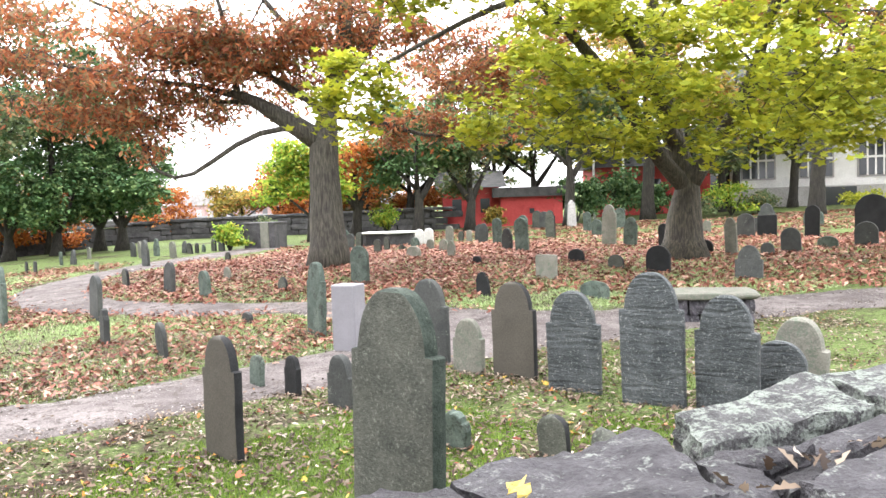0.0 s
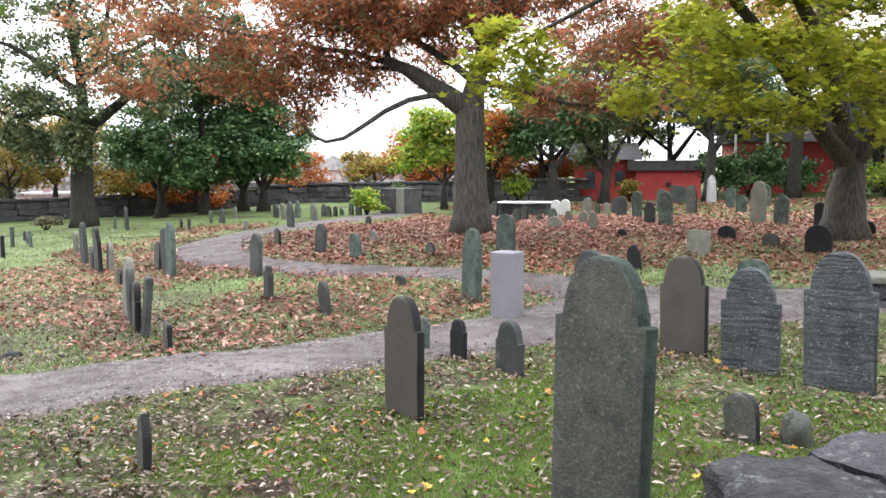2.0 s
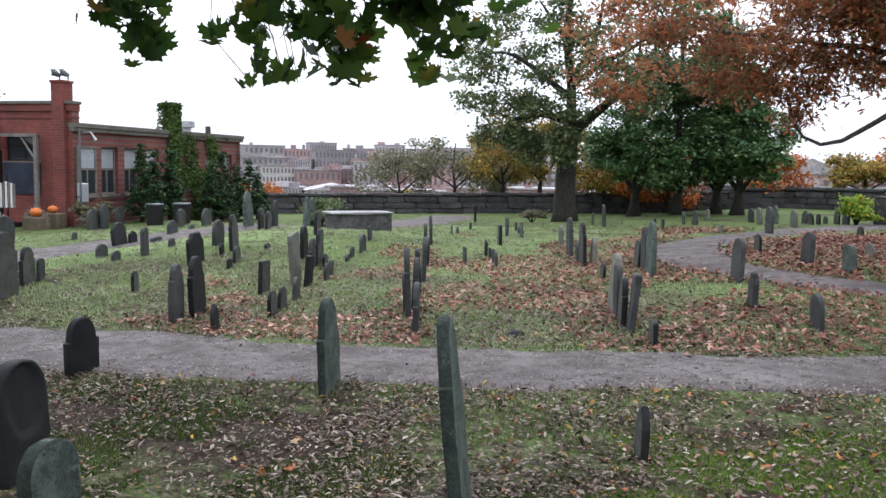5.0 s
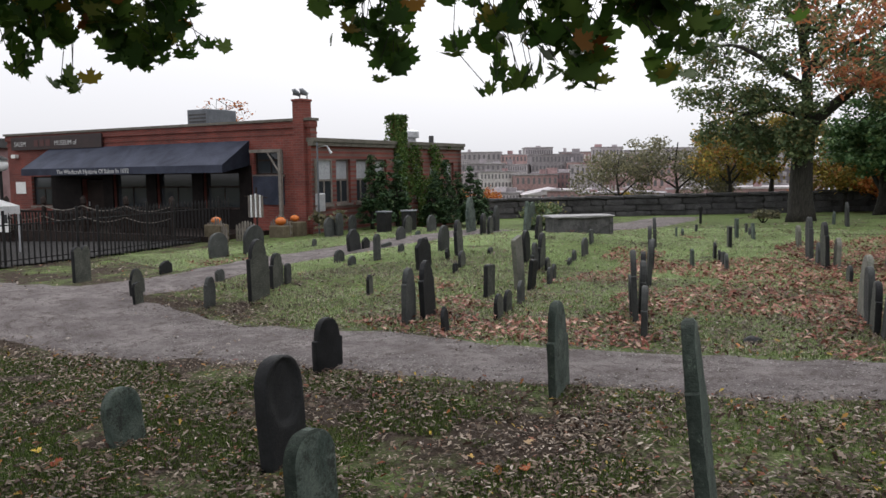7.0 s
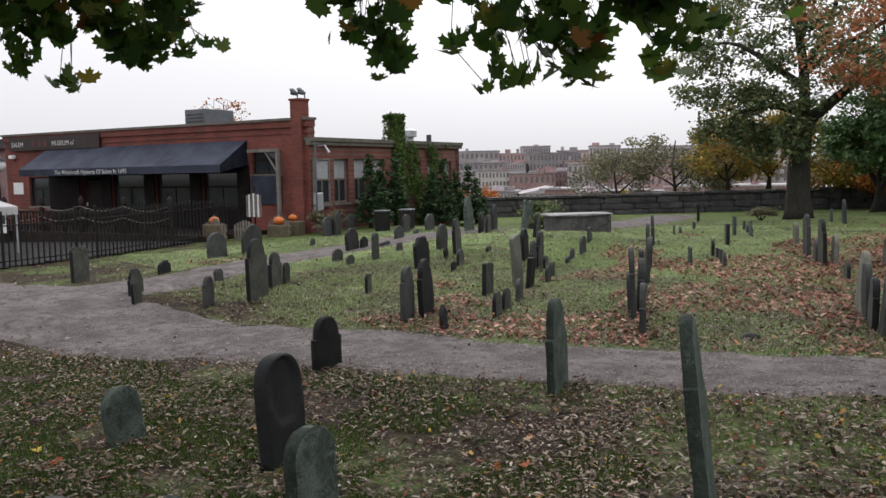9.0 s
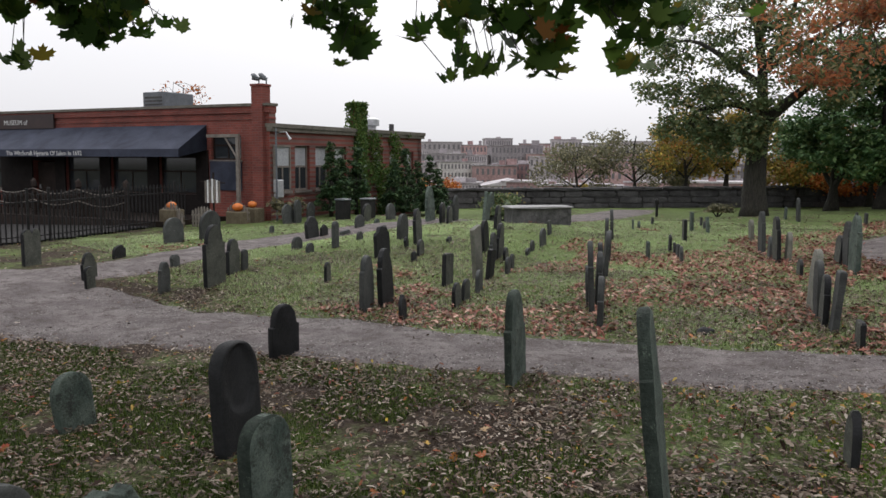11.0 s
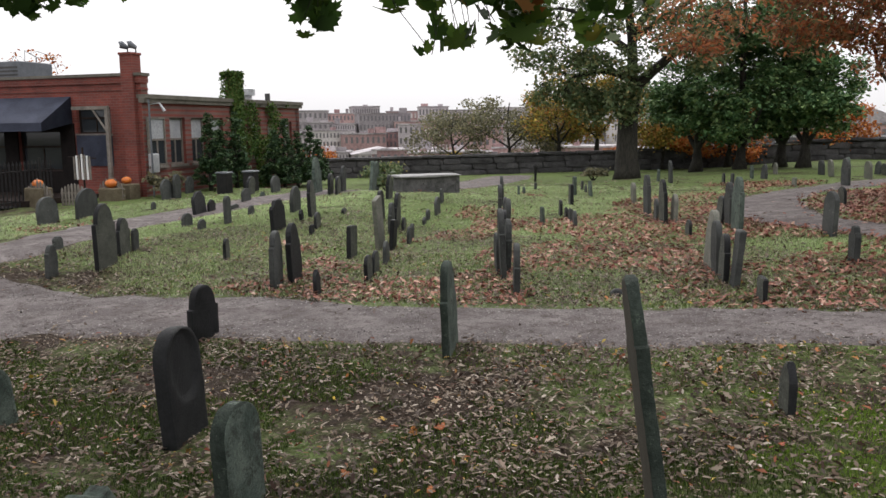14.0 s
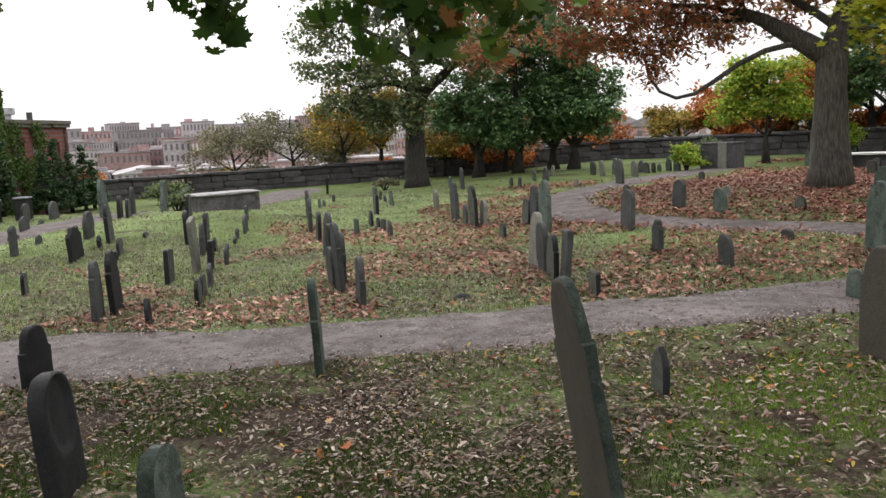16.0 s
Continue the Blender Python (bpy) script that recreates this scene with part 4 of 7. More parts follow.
headstone(-19.33, 13.95, 0.68, 0.98, "s", 3, -55)
headstone(-18.62, 13.81, 0.45, 0.56, "r", 1, -52)
headstone(-18.41, 13.88, 0.44, 0.47, "r", 1, -52)
headstone(-19.07, 14.62, 0.47, 0.73, "p", 0, -53)
headstone(-21.12, 17.72, 0.70, 0.96, "s", 3, -56)
headstone(-20.96, 18.27, 0.58, 0.64, "r", 3, -56)
headstone(-15.93, 13.39, 0.50, 0.57, "s", 1, -55)
headstone(-13.96, 11.30, 0.52, 0.62, "r", 2, -52)
headstone(-12.94, 10.61, 0.44, 0.59, "s", 0, -52)
headstone(-13.29, 11.08, 0.56, 0.69, "s", 1, -53)
headstone(-11.51, 8.35, 0.39, 0.53, "q", 1, -57)
headstone(-9.78, 7.15, 0.31, 0.35, "r", 1, -56)
headstone(-10.13, 7.59, 0.30, 0.32, "r", 1, -57)
headstone(-10.57, 8.23, 0.32, 0.35, "p", 0, -54)
headstone(-11.61, 9.36, 0.35, 0.51, "q", 2, -54)
headstone(-13.01, 11.01, 0.33, 0.25, "r", 1, -52)
headstone(-11.77, 9.93, 0.30, 0.31, "r", 0, -53)
headstone(-12.16, 10.38, 0.30, 0.30, "r", 0, -52)
headstone(-13.20, 11.79, 0.35, 0.14, "r", 0, -53)
headstone(-13.49, 12.20, 0.28, 0.21, "r", 0, -55)
headstone(-13.76, 12.78, 0.48, 0.38, "r", 0, -57)
headstone(-14.62, 13.85, 0.30, 0.33, "q", 0, -56)
headstone(-14.82, 11.03, 0.26, 0.13, "r", 1, -57)
headstone(-6.33, 5.06, 0.62, 0.84, "s", 3, -56, 0.07, 2.5, -1, edge=EDGE_MOSS)
headstone(-7.44, 7.47, 0.49, 0.61, "s", 0, -50)
headstone(-8.29, 8.27, 0.59, 0.92, "s", 0, -48)
headstone(-8.62, 8.57, 0.47, 0.54, "r", 0, -46)
headstone(-8.58, 8.71, 0.53, 0.72, "s", 0, -46)
headstone(-10.29, 10.81, 0.54, 0.76, "r", 0, -46)
headstone(-9.50, 9.83, 0.52, 0.70, "s", 2, -47)
headstone(-11.72, 12.56, 0.49, 0.59, "r", 1, -50)
headstone(-12.72, 13.65, 0.53, 0.71, "s", 0, -50)
headstone(-13.86, 15.15, 0.51, 0.66, "s", 0, -49)
headstone(-15.68, 18.13, 0.39, 0.28, "q", 3, -50)
headstone(-15.96, 18.72, 0.37, 0.22, "r", 3, -47)
headstone(-16.69, 20.25, 0.28, 0.22, "q", 0, -45)
headstone(-11.08, 12.97, 0.31, 0.37, "q", 3, -45)
headstone(-11.66, 14.42, 0.31, 0.36, "r", 1, -48)
headstone(-11.13, 13.87, 0.29, 0.27, "r", 1, -50)
headstone(-10.78, 13.50, 0.29, 0.28, "q", 0, -45)
headstone(-10.29, 12.94, 0.30, 0.32, "r", 0, -48)
headstone(-12.81, 16.49, 0.34, 0.49, "q", 1, -47)
headstone(-14.36, 18.93, 0.35, 0.51, "q", 3, -48)
headstone(-15.12, 20.43, 0.29, 0.27, "q", 0, -50)
headstone(-14.57, 19.79, 0.27, 0.20, "r", 0, -49)
headstone(-13.64, 18.62, 0.33, 0.42, "q", 3, -47)
headstone(-6.09, 9.89, 0.47, 0.79, "s", 4, -51)
headstone(-5.88, 9.62, 0.44, 0.69, "r", 0, -55)
headstone(-5.59, 9.21, 0.41, 0.59, "s", 1, -56)
headstone(-5.33, 8.94, 0.26, 0.69, "q", 0, -54)
headstone(-4.77, 8.40, 0.26, 0.28, "q", 1, -53)
headstone(-9.81, 14.84, 0.43, 0.85, "s", 0, -48)
headstone(-8.91, 13.85, 0.43, 0.83, "s", 1, -49)
headstone(-9.33, 14.32, 0.32, 0.42, "r", 0, -52)
headstone(-8.71, 13.87, 0.36, 0.55, "r", 4, -52)
headstone(-11.52, 17.22, 0.35, 0.50, "r", 4, -49)
headstone(-7.71, 12.48, 0.29, 0.27, "r", 1, -49)
headstone(-7.90, 14.08, 0.39, 0.50, "r", 1, -50)
headstone(-7.61, 13.79, 0.47, 0.78, "s", 0, -53)
headstone(-7.13, 13.06, 0.51, 0.93, "s", 3, -51)
headstone(-5.64, 13.03, 0.44, 0.69, "r", 0, -50)
headstone(-4.66, 11.05, 0.28, 0.48, "b", 0, -55)
headstone(-3.55, 10.09, 0.37, 0.43, "r", 0, -56)
headstone(-6.65, 16.74, 0.36, 0.39, "r", 1, -53)
headstone(-5.24, 15.18, 0.41, 0.57, "r", 0, -50)
headstone(-4.33, 14.38, 0.38, 0.47, "r", 3, -51)
headstone(-4.56, 16.55, 0.26, 0.26, "r", 4, -50)
headstone(-3.05, 14.55, 0.26, 0.25, "p", 1, -49)
headstone(-6.10, 22.08, 0.26, 0.27, "r", 1, -49)
headstone(-1.84, 10.92, 0.44, 0.95, "s", 3, -54)
headstone(-3.01, 12.00, 0.26, 0.15, "r", 0, -50)
headstone(-10.97, 28.10, 0.38, 0.48, "r", 0, -48)
headstone(-10.32, 27.11, 0.32, 0.54, "r", 4, -50)
headstone(-8.43, 22.51, 0.45, 0.73, "s", 0, -50)
headstone(-10.11, 27.88, 0.41, 0.57, "s", 3, -51)
headstone(-9.00, 26.28, 0.39, 0.51, "r", 4, -48)
headstone(-9.35, 28.39, 0.37, 0.43, "r", 0, -50)
headstone(-9.04, 28.07, 0.35, 0.37, "r", 1, -49)
headstone(-8.83, 28.10, 0.26, 0.35, "r", 1, -52)
headstone(-8.73, 28.50, 0.26, 0.27, "r", 3, -53)
headstone(-8.50, 28.91, 0.38, 0.45, "r", 1, -52)
headstone(-8.14, 28.60, 0.42, 0.39, "q", 0, -49)
headstone(-11.78, 25.47, 0.50, 0.46, "s", 0, -51)
headstone(-12.27, 25.72, 0.26, 0.40, "q", 3, -51)
headstone(-12.51, 28.20, 0.33, 0.39, "r", 4, -50)
headstone(-11.69, 23.00, 0.26, 0.32, "q", 0, -52)
headstone(-12.14, 23.40, 0.26, 0.31, "r", 1, -52)
headstone(-13.72, 23.17, 0.39, 0.69, "p", 0, -52)
headstone(-14.49, 23.80, 0.32, 0.39, "r", 3, -52)
headstone(-9.57, 22.06, 0.26, 0.27, "q", 4, -51)
headstone(-2.02, 8.47, 0.22, 0.33, "r", 3, -46)
headstone(-1.59, 8.14, 0.22, 0.38, "s", 2, -44)
headstone(-1.04, 7.59, 0.34, 0.49, "s", 0, -45)
headstone(-0.30, 9.27, 0.53, 0.90, "s", 0, -39)
headstone(0.11, 8.67, 0.36, 0.56, "s", 4, -34)
headstone(0.56, 8.36, 0.50, 0.95, "s", 6, -36)
headstone(1.07, 7.81, 0.54, 0.92, "s", 5, -34)
headstone(1.67, 7.29, 0.58, 1.12, "s", 5, -35)
headstone(2.21, 7.02, 0.54, 0.94, "s", 5, -39)
headstone(2.70, 7.22, 0.46, 0.5, "r", 5, -35)
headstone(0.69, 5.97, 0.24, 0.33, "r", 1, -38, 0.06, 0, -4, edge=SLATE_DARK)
headstone(-1.76, 14.98, 0.39, 0.67, "r", 3, -33)
headstone(0.37, 13.35, 0.24, 0.38, "b", 2, -38)
headstone(1.52, 14.95, 0.42, 0.43, "q", 4, -34)
headstone(2.03, 12.88, 0.47, 0.26, "r", 3, -34)
headstone(2.34, 17.24, 0.37, 0.29, "r", 2, -37)
headstone(2.95, 16.18, 0.32, 0.27, "r", 1, -37)
headstone(3.60, 15.56, 0.46, 0.49, "r", 2, -36)
headstone(4.84, 14.39, 0.46, 0.56, "s", 0, -36)
headstone(5.72, 18.10, 0.26, 0.80, "s", 4, -39)
headstone(5.31, 18.56, 0.32, 0.31, "r", 2, -38)
headstone(3.71, 21.43, 0.38, 1.04, "s", 4, -39)
headstone(4.21, 21.30, 0.35, 0.72, "s", 3, -34)
headstone(7.07, 18.37, 0.41, 0.52, "r", 0, -34)
headstone(6.41, 17.94, 0.28, 0.26, "r", 0, -39)
headstone(4.60, 19.38, 0.24, 0.64, "r", 2, -37)
headstone(8.77, 21.49, 0.36, 0.81, "r", 2, -37)
headstone(-1.05, 19.06, 0.41, 0.27, "r", 4, -38)
headstone(-1.56, 22.45, 0.21, 0.16, "b", 1, -36)
headstone(-1.27, 23.50, 0.30, 0.30, "r", 3, -39)
headstone(-0.79, 22.01, 0.23, 0.29, "r", 4, -38)
headstone(-0.43, 21.03, 0.27, 0.33, "p", 4, -38)
headstone(-2.05, 21.00, 0.25, 0.38, "r", 1, -37)
headstone(-1.96, 22.41, 0.20, 0.39, "r", 1, -37)
headstone(0.34, 17.21, 0.20, 0.18, "r", 2, -35)
headstone(-0.34, 24.61, 0.25, 0.55, "r", 4, -35)
headstone(1.01, 23.74, 0.29, 0.73, "r", 3, -37)
headstone(1.14, 20.90, 0.28, 0.55, "s", 0, -35)
headstone(1.99, 27.64, 0.34, 0.69, "r", 3, -34)
headstone(2.87, 32.59, 0.39, 0.68, "r", 1, -37)
headstone(3.11, 32.37, 0.38, 0.64, "r", 0, -37)
headstone(4.17, 32.83, 0.30, 0.94, "p", 3, -38)
headstone(4.20, 28.49, 0.28, 0.67, "r", 3, -35)
headstone(4.13, 26.04, 0.34, 0.49, "r", 3, -37)
headstone(0.24, 26.07, 0.20, 0.36, "r", 4, -38)
headstone(0.57, 26.56, 0.35, 0.51, "r", 0, -35)
headstone(-0.02, 27.00, 0.20, 0.30, "r", 1, -36)
headstone(-3.13, 25.84, 0.26, 0.47, "r", 1, -37)
headstone(-3.93, 28.53, 0.34, 0.48, "r", 3, -34)
headstone(-3.32, 25.27, 0.33, 0.46, "r", 0, -38)
headstone(-3.01, 27.85, 0.33, 0.43, "r", 4, -35)
headstone(5.44, 29.41, 0.39, 0.71, "r", 3, -36)
headstone(8.05, 23.87, 0.42, 0.41, "q", 0, -39)
headstone(8.61, 24.00, 0.34, 0.49, "r", 1, -35)
headstone(7.19, 25.07, 0.24, 0.34, "r", 4, -37)
headstone(8.04, 18.85, 0.43, 0.26, "r", 3, -36)
headstone(8.86, 18.81, 0.48, 0.54, "r", 0, -36)
headstone(10.51, 21.99, 0.85, 0.98, "r", 2, -36)
headstone(7.42, 22.38, 0.46, 0.63, "r", 0, -36)
headstone(8.16, 22.91, 0.51, 0.53, "q", 2, -37)
headstone(1.47, 20.34, 0.36, 0.81, "r", 3, -37)
headstone(0.63, 24.77, 0.31, 0.58, "s", 0, -36)
headstone(-0.20, 18.98, 0.21, 0.38, "p", 4, -37)
headstone(2.75, 26.26, 0.33, 0.84, "s", 1, -36)
headstone(10.31, 25.18, 0.57, 0.51, "r", 3, -37)
headstone(9.4, 26.4, 0.5, 0.7, "s", 0, -36)
headstone(6.3, 24.6, 0.4, 0.6, "r", 3, -36)
# stones close to the walk
headstone(-3.24, 5.12, 0.2, 0.37, "p", 1, -50, 0.06)
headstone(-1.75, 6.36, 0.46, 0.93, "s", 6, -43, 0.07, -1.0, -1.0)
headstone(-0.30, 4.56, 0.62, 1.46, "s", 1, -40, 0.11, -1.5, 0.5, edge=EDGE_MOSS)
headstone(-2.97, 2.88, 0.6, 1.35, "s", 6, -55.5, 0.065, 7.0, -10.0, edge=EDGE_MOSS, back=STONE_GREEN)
headstone(-8.77, 3.95, 0.42, 0.57, "s", 2, -70, 0.08, 0, 1)
headstone(-6.34, 2.32, 0.5, 0.78, "r", 2, -58, 0.11, 5, -2, spall=0.022)
headstone(-5.03, 1.90, 0.38, 0.62, "r", 3, -66, 0.1, 2, 1, edge=EDGE_MOSS)
headstone(-7.70, 1.55, 0.36, 0.45, "r", 3, -62, 0.08, 4, 5)
headstone(-5.36, 0.55, 0.42, 0.46, "r", 0, -60, 0.1, 0, 2)
headstone(-4.86, 0.95, 0.5, 0.47, "b", 3, -64, 0.12, 3, 0)
headstone(-0.02, 6.34, 0.28, 0.34, "b", 3, -43, 0.07, 12, 18)
headstone(-19.6, 16.2, 0.6, 0.85, "q", 3, -54, 0.09, 0, -22)
headstone(-11.9, 9.35, 0.5, 0.9, "q", 4, -54, 0.08, 2, 8)
headstone(-0.95, 25.2, 0.3, 0.5, "r", 7, -30)
headstone(-1.25, 25.4, 0.3, 0.48, "r", 7, -30)


def boulder(x, y, r, h, seed, material, label):
    bm = bmesh.new()
    bmesh.ops.create_icosphere(bm, subdivisions=3, radius=1)
    for v in bm.verts:
        q = v.co * 1.4 + Vector((seed, 0, 0))
        v.co *= 1 + 0.28 * noise.noise(q) + 0.08 * noise.noise(q * 4)
        v.co = Vector((v.co.x * r, v.co.y * r * 0.75, (v.co.z + 0.55) * h / 1.5))
    ob = finish("boulder", bm, material, smooth=True)
    ob.matrix_basis = pose(x, y, height(x, y) - 0.04, 0, 0, seed * 40)
    return tagged(ob, label, "boulder")


headstone(3.02, 7.62, 0.5, 0.62, "s", 4, -37, 0.12, 3, 2)
boulder(1.03, 5.95, 0.12, 0.24, 3, SLATE_LICHEN, "small mossy boulder in the grass")
boulder(-6.3, 7.95, 0.13, 0.1, 7, SLATE_DARK, "low flat stone sunk in the grass")

# pale granite block
bm = boxes((-0.155, 0.155, -0.13, 0.13, -0.1, 0.78), bevel=0.012)
block = finish("granite_block", bm, GRANITE)
block.matrix_basis = pose(-1.28, 9.95, height(-1.28, 9.95), 0, 0, -24)
tagged(block, "pale grey granite block standing beside the gravel path", "monument")


def table_tomb(name, x, y, yaw, l, w, h, body, cap, label):
    root = empty(name, pose(x, y, height(x, y), 0, 0, yaw))
    part("body", boxes((-l / 2 + 0.07, l / 2 - 0.07, -w / 2 + 0.07, w / 2 - 0.07, -0.15, h - 0.06), bevel=0.01), body, root)
    for sx in (-1, 1):
        part("pilaster", boxes((sx * (l / 2 - 0.1) - 0.05, sx * (l / 2 - 0.1) + 0.05, -w / 2 + 0.05, -w / 2 + 0.09, -0.15, h - 0.06)), body, root)
    bm = bmesh.new()
    rock(bm, -l / 2, l / 2, -w / 2, w / 2, h - 0.06, h, x, 0.008, 3)
    part("slab", bm, cap, root, "flat pale weathered stone slab")
    return tagged(root, label, "tomb")


table_tomb("table_tomb", -16.98, 15.75, 67, 1.75, 0.85, 0.5, TOMB_GREY, TOMB_SLAB, "low grey stone table tomb with a flat slab")
root = empty("ledger_tomb", pose(3.1, 10.95, height(3.1, 10.95) - 0.06, 0, 0, -8) @ Matrix.Diagonal((0.82, 0.9, 0.88, 1)))
tagged(root, "flat pale ledger slab on a rubble base", "tomb")
rr = random.Random(4)
for k in range(9):
    for c in range(2):
        bm = bmesh.new()
        rock(bm, -0.72 + k * 0.16, -0.72 + (k + 1) * 0.16 - 0.008, -0.36, 0.36, -0.05 + c * 0.22, -0.05 + (c + 1) * 0.22 - 0.008, rr.random() * 40, 0.012, 1)
        part("stone", bm, RUBBLE, root)
bm = bmesh.new()
rock(bm, -0.8, 0.8, -0.42, 0.42, 0.39, 0.48, 3, 0.012, 4)
part("slab", bm, STONE_PALE, root)

# walled tomb beyond the mound
root = empty("walled_tomb", pose(-6.7, 28.9, height(-6.7, 28.9), 0, 0, -20) @ Matrix.Diagonal((0.8, 0.8, 0.9, 1)))
tagged(root, "dark stone walled tomb with a pale upright slab", "tomb")
part("body", boxes((-0.75, 0.75, -0.5, 0.5, -0.2, 0.92), bevel=0.02), OLD_WALL, root)
part("coping", boxes((-0.78, 0.78, -0.53, 0.53, 0.92, 0.98), bevel=0.015), OLD_WALL, root)
part("slab", boxes((0.12, 0.5, -0.58, -0.5, -0.1, 0.98), bevel=0.01), STONE_PALE, root, "pale upright memorial slab")
table_tomb("table_tomb", -2.2, 26.3, -8, 1.7, 0.8, 0.42, OLD_WALL, MARBLE, "small table tomb with a white slab")

# monument obelisk
bm = bmesh.new()
prism(bm, [(-0.16, -0.1), (0.16, -0.1), (0.1, 0.85), (0.0, 1.0), (-0.1, 0.85)], -0.14, 0.14)
ob = finish("obelisk", bm, GREY_RENDER)
ob.matrix_basis = pose(4.2, 32.6, height(4.2, 32.6), 0, 0, 10)
tagged(ob, "small grey stone obelisk among the headstones", "monument")

# bollard light by the path
root = empty("bollard_light", pose(-20.73, 25.67, height(-20.73, 25.67)))
bm = tube(bmesh.new(), [(0, 0, -0.1), (0, 0, 0.48)], [0.05, 0.05], 10)
part("post", bm, IRON, root)
bm = tube(bmesh.new(), [(0, 0, 0.48), (0, 0, 0.6), (0, 0, 0.66)], [0.075, 0.085, 0.03], 10)
part("cap", bm, IRON, root)
tagged(root, "black metal bollard light beside the path", "bollard")

# curled yellow leaf on the wall
bm = bmesh.new()
lv = [(0.012 * math.sin(k * 2.1) + x * 0.06, y * 0.06, 0.03 * abs(x) ** 1.5 * 0.9 + 0.012 * y) for k, (x, y) in enumerate(MAPLE_LEAF)]
bm.faces.new([bm.verts.new(p) for p in lv])
bmesh.ops.triangulate(bm, faces=bm.faces)
bmesh.ops.solidify(bm, geom=bm.faces[:], thickness=0.0015)
leaf = finish("fallen_leaf", bm, YELLOW_LEAF)
leaf.matrix_basis = pose(0.2, 1.652, 1.482, 12, -8, 60)
tagged(leaf, "curled yellow maple leaf lying on the wall", "leaf")


# ---------------------------------------------------------------- brick building
FRONT = 14.9
B0 = pose(-24.13, 11.52, 0, 0, 0, 205)   # x runs along the front away from the corner, y towards the yard


def wall_cells(bm, length, z0, z1, t, holes):
    """A wall along x from 0 to length, its outer face at y=0, with openings cut through."""
    xs = sorted({0, length, *[v for h in holes for v in h[:2]]})
    zs = sorted({z0, z1, *[v for h in holes for v in h[2:]]})
    for xa, xb in zip(xs, xs[1:]):
        for za, zb in zip(zs, zs[1:]):
            if not any(h[0] - 1e-6 <= xa and xb <= h[1] + 1e-6 and h[2] - 1e-6 <= za and zb <= h[3] + 1e-6 for h in holes):
                add_box(bm, xa, xb, -t, 0, za, zb)
    bmesh.ops.remove_doubles(bm, verts=bm.verts, dist=1e-4)
    return bm


def window(parent, x0, x1, z0, z1, depth=-0.12, sash=True, blind=0.0, frame_mat=WOOD_GREY):
    """A window set into an opening of a wall along x, facing +y."""
    w = empty("window", Matrix.Identity(4))
    w.parent = parent
    f = 0.05
    part("frame", boxes((x0, x0 + f, depth - 0.05, depth + 0.02, z0, z1), (x1 - f, x1, depth - 0.05, depth + 0.02, z0, z1), (x0 + f, x1 - f, depth - 0.05, depth + 0.02, z1 - f, z1), (x0 + f, x1 - f, depth - 0.05, depth + 0.02, z0, z0 + f)), frame_mat, w)
    if sash:
        zm = z1 - (z1 - z0) * 0.4
        part("sash_bar", boxes((x0 + f, x1 - f, depth - 0.04, depth + 0.012, zm - 0.03, zm + 0.03), ((x0 + x1) / 2 - 0.02, (x0 + x1) / 2 + 0.02, depth - 0.04, depth + 0.008, z0 + f, zm - 0.03)), frame_mat, w)
    part("pane", boxes((x0 + f, x1 - f, depth - 0.02, depth - 0.012, z0 + f, z1 - f)), GLASS, w)
    if blind:
        part("blind", boxes((x0 + f, x1 - f, depth - 0.01, depth - 0.006, z1 - f - (z1 - z0) * blind, z1 - f)), BLIND, w)
    part("sill", boxes((x0 - 0.05, x1 + 0.05, -0.1, 0.05, z0 - 0.07, z0 - 0.004)), WOOD_GREY, w)
    return w


bld = empty("brick_building", B0)
tagged(bld, "single-storey red brick building with a flat roof", "building")
front_holes = [(12.3, 13.55, 0.95, 2.05), (7.2, 8.9, 0.9, 2.1), (2.9, 4.5, 0.9, 2.1), (1.1, 2.3, 2.0, 2.75), (9.4, 10.6, 0.0, 1.95), (5.0, 6.7, 0.9, 2.1)]
# front wall faces the yard; the side wall runs back from the corner
part("front_wall", wall_cells(bmesh.new(), FRONT, -0.4, 3.42, 0.3, front_holes), BRICK, bld)
for k, (a, b, c, d) in enumerate(front_holes):
    if k == 4:
        dr = part("door", boxes((a + 0.06, b - 0.06, -0.2, -0.15, c, d - 0.06)), WOOD_DARK, bld, "dark wooden entrance door")
        part("handle", boxes((b - 0.2, b - 0.16, -0.15, -0.11, 0.95, 1.1)), METAL, dr)
    else:
        window(bld, a, b, c, d, frame_mat=WOOD_DARK)
# near-black facing over the brick below the awning
part("shopfront", wall_cells(bmesh.new(), 9.9, 0.0, 2.3, 0.05, [(a - 2.4, b - 2.4, c, d) for a, b, c, d in front_holes[1:3] + front_holes[4:]]), SHOPFRONT, bld, "near-black shopfront facing").location = (2.4, 0.055, 0)
part("shutter_panel", boxes((1.08, 2.32, 0.004, 0.05, 1.05, 1.96)), CANVAS, bld, "dark boarded panel")
part("parapet", boxes((-0.02, FRONT + 0.05, -0.32, 0.06, 3.42, 3.62), (-0.02, FRONT + 0.05, -0.3, 0.03, 3.22, 3.28)), BRICK, bld)
part("coping", boxes((-0.05, FRONT + 0.1, -0.36, 0.11, 3.62, 3.70)), FASCIA, bld, "weathered roof edging")
part("left_wall", boxes((FRONT - 0.3, FRONT, -9.6, -0.3, -0.4, 3.42)), BRICK, bld)
part("back_wall", boxes((0, FRONT - 0.3, -9.6, -9.3, -0.4, 2.9)), BRICK, bld)
part("roof", boxes((0.02, FRONT - 0.02, -9.58, -0.32, 2.98, 3.1)), ROOFING, bld)
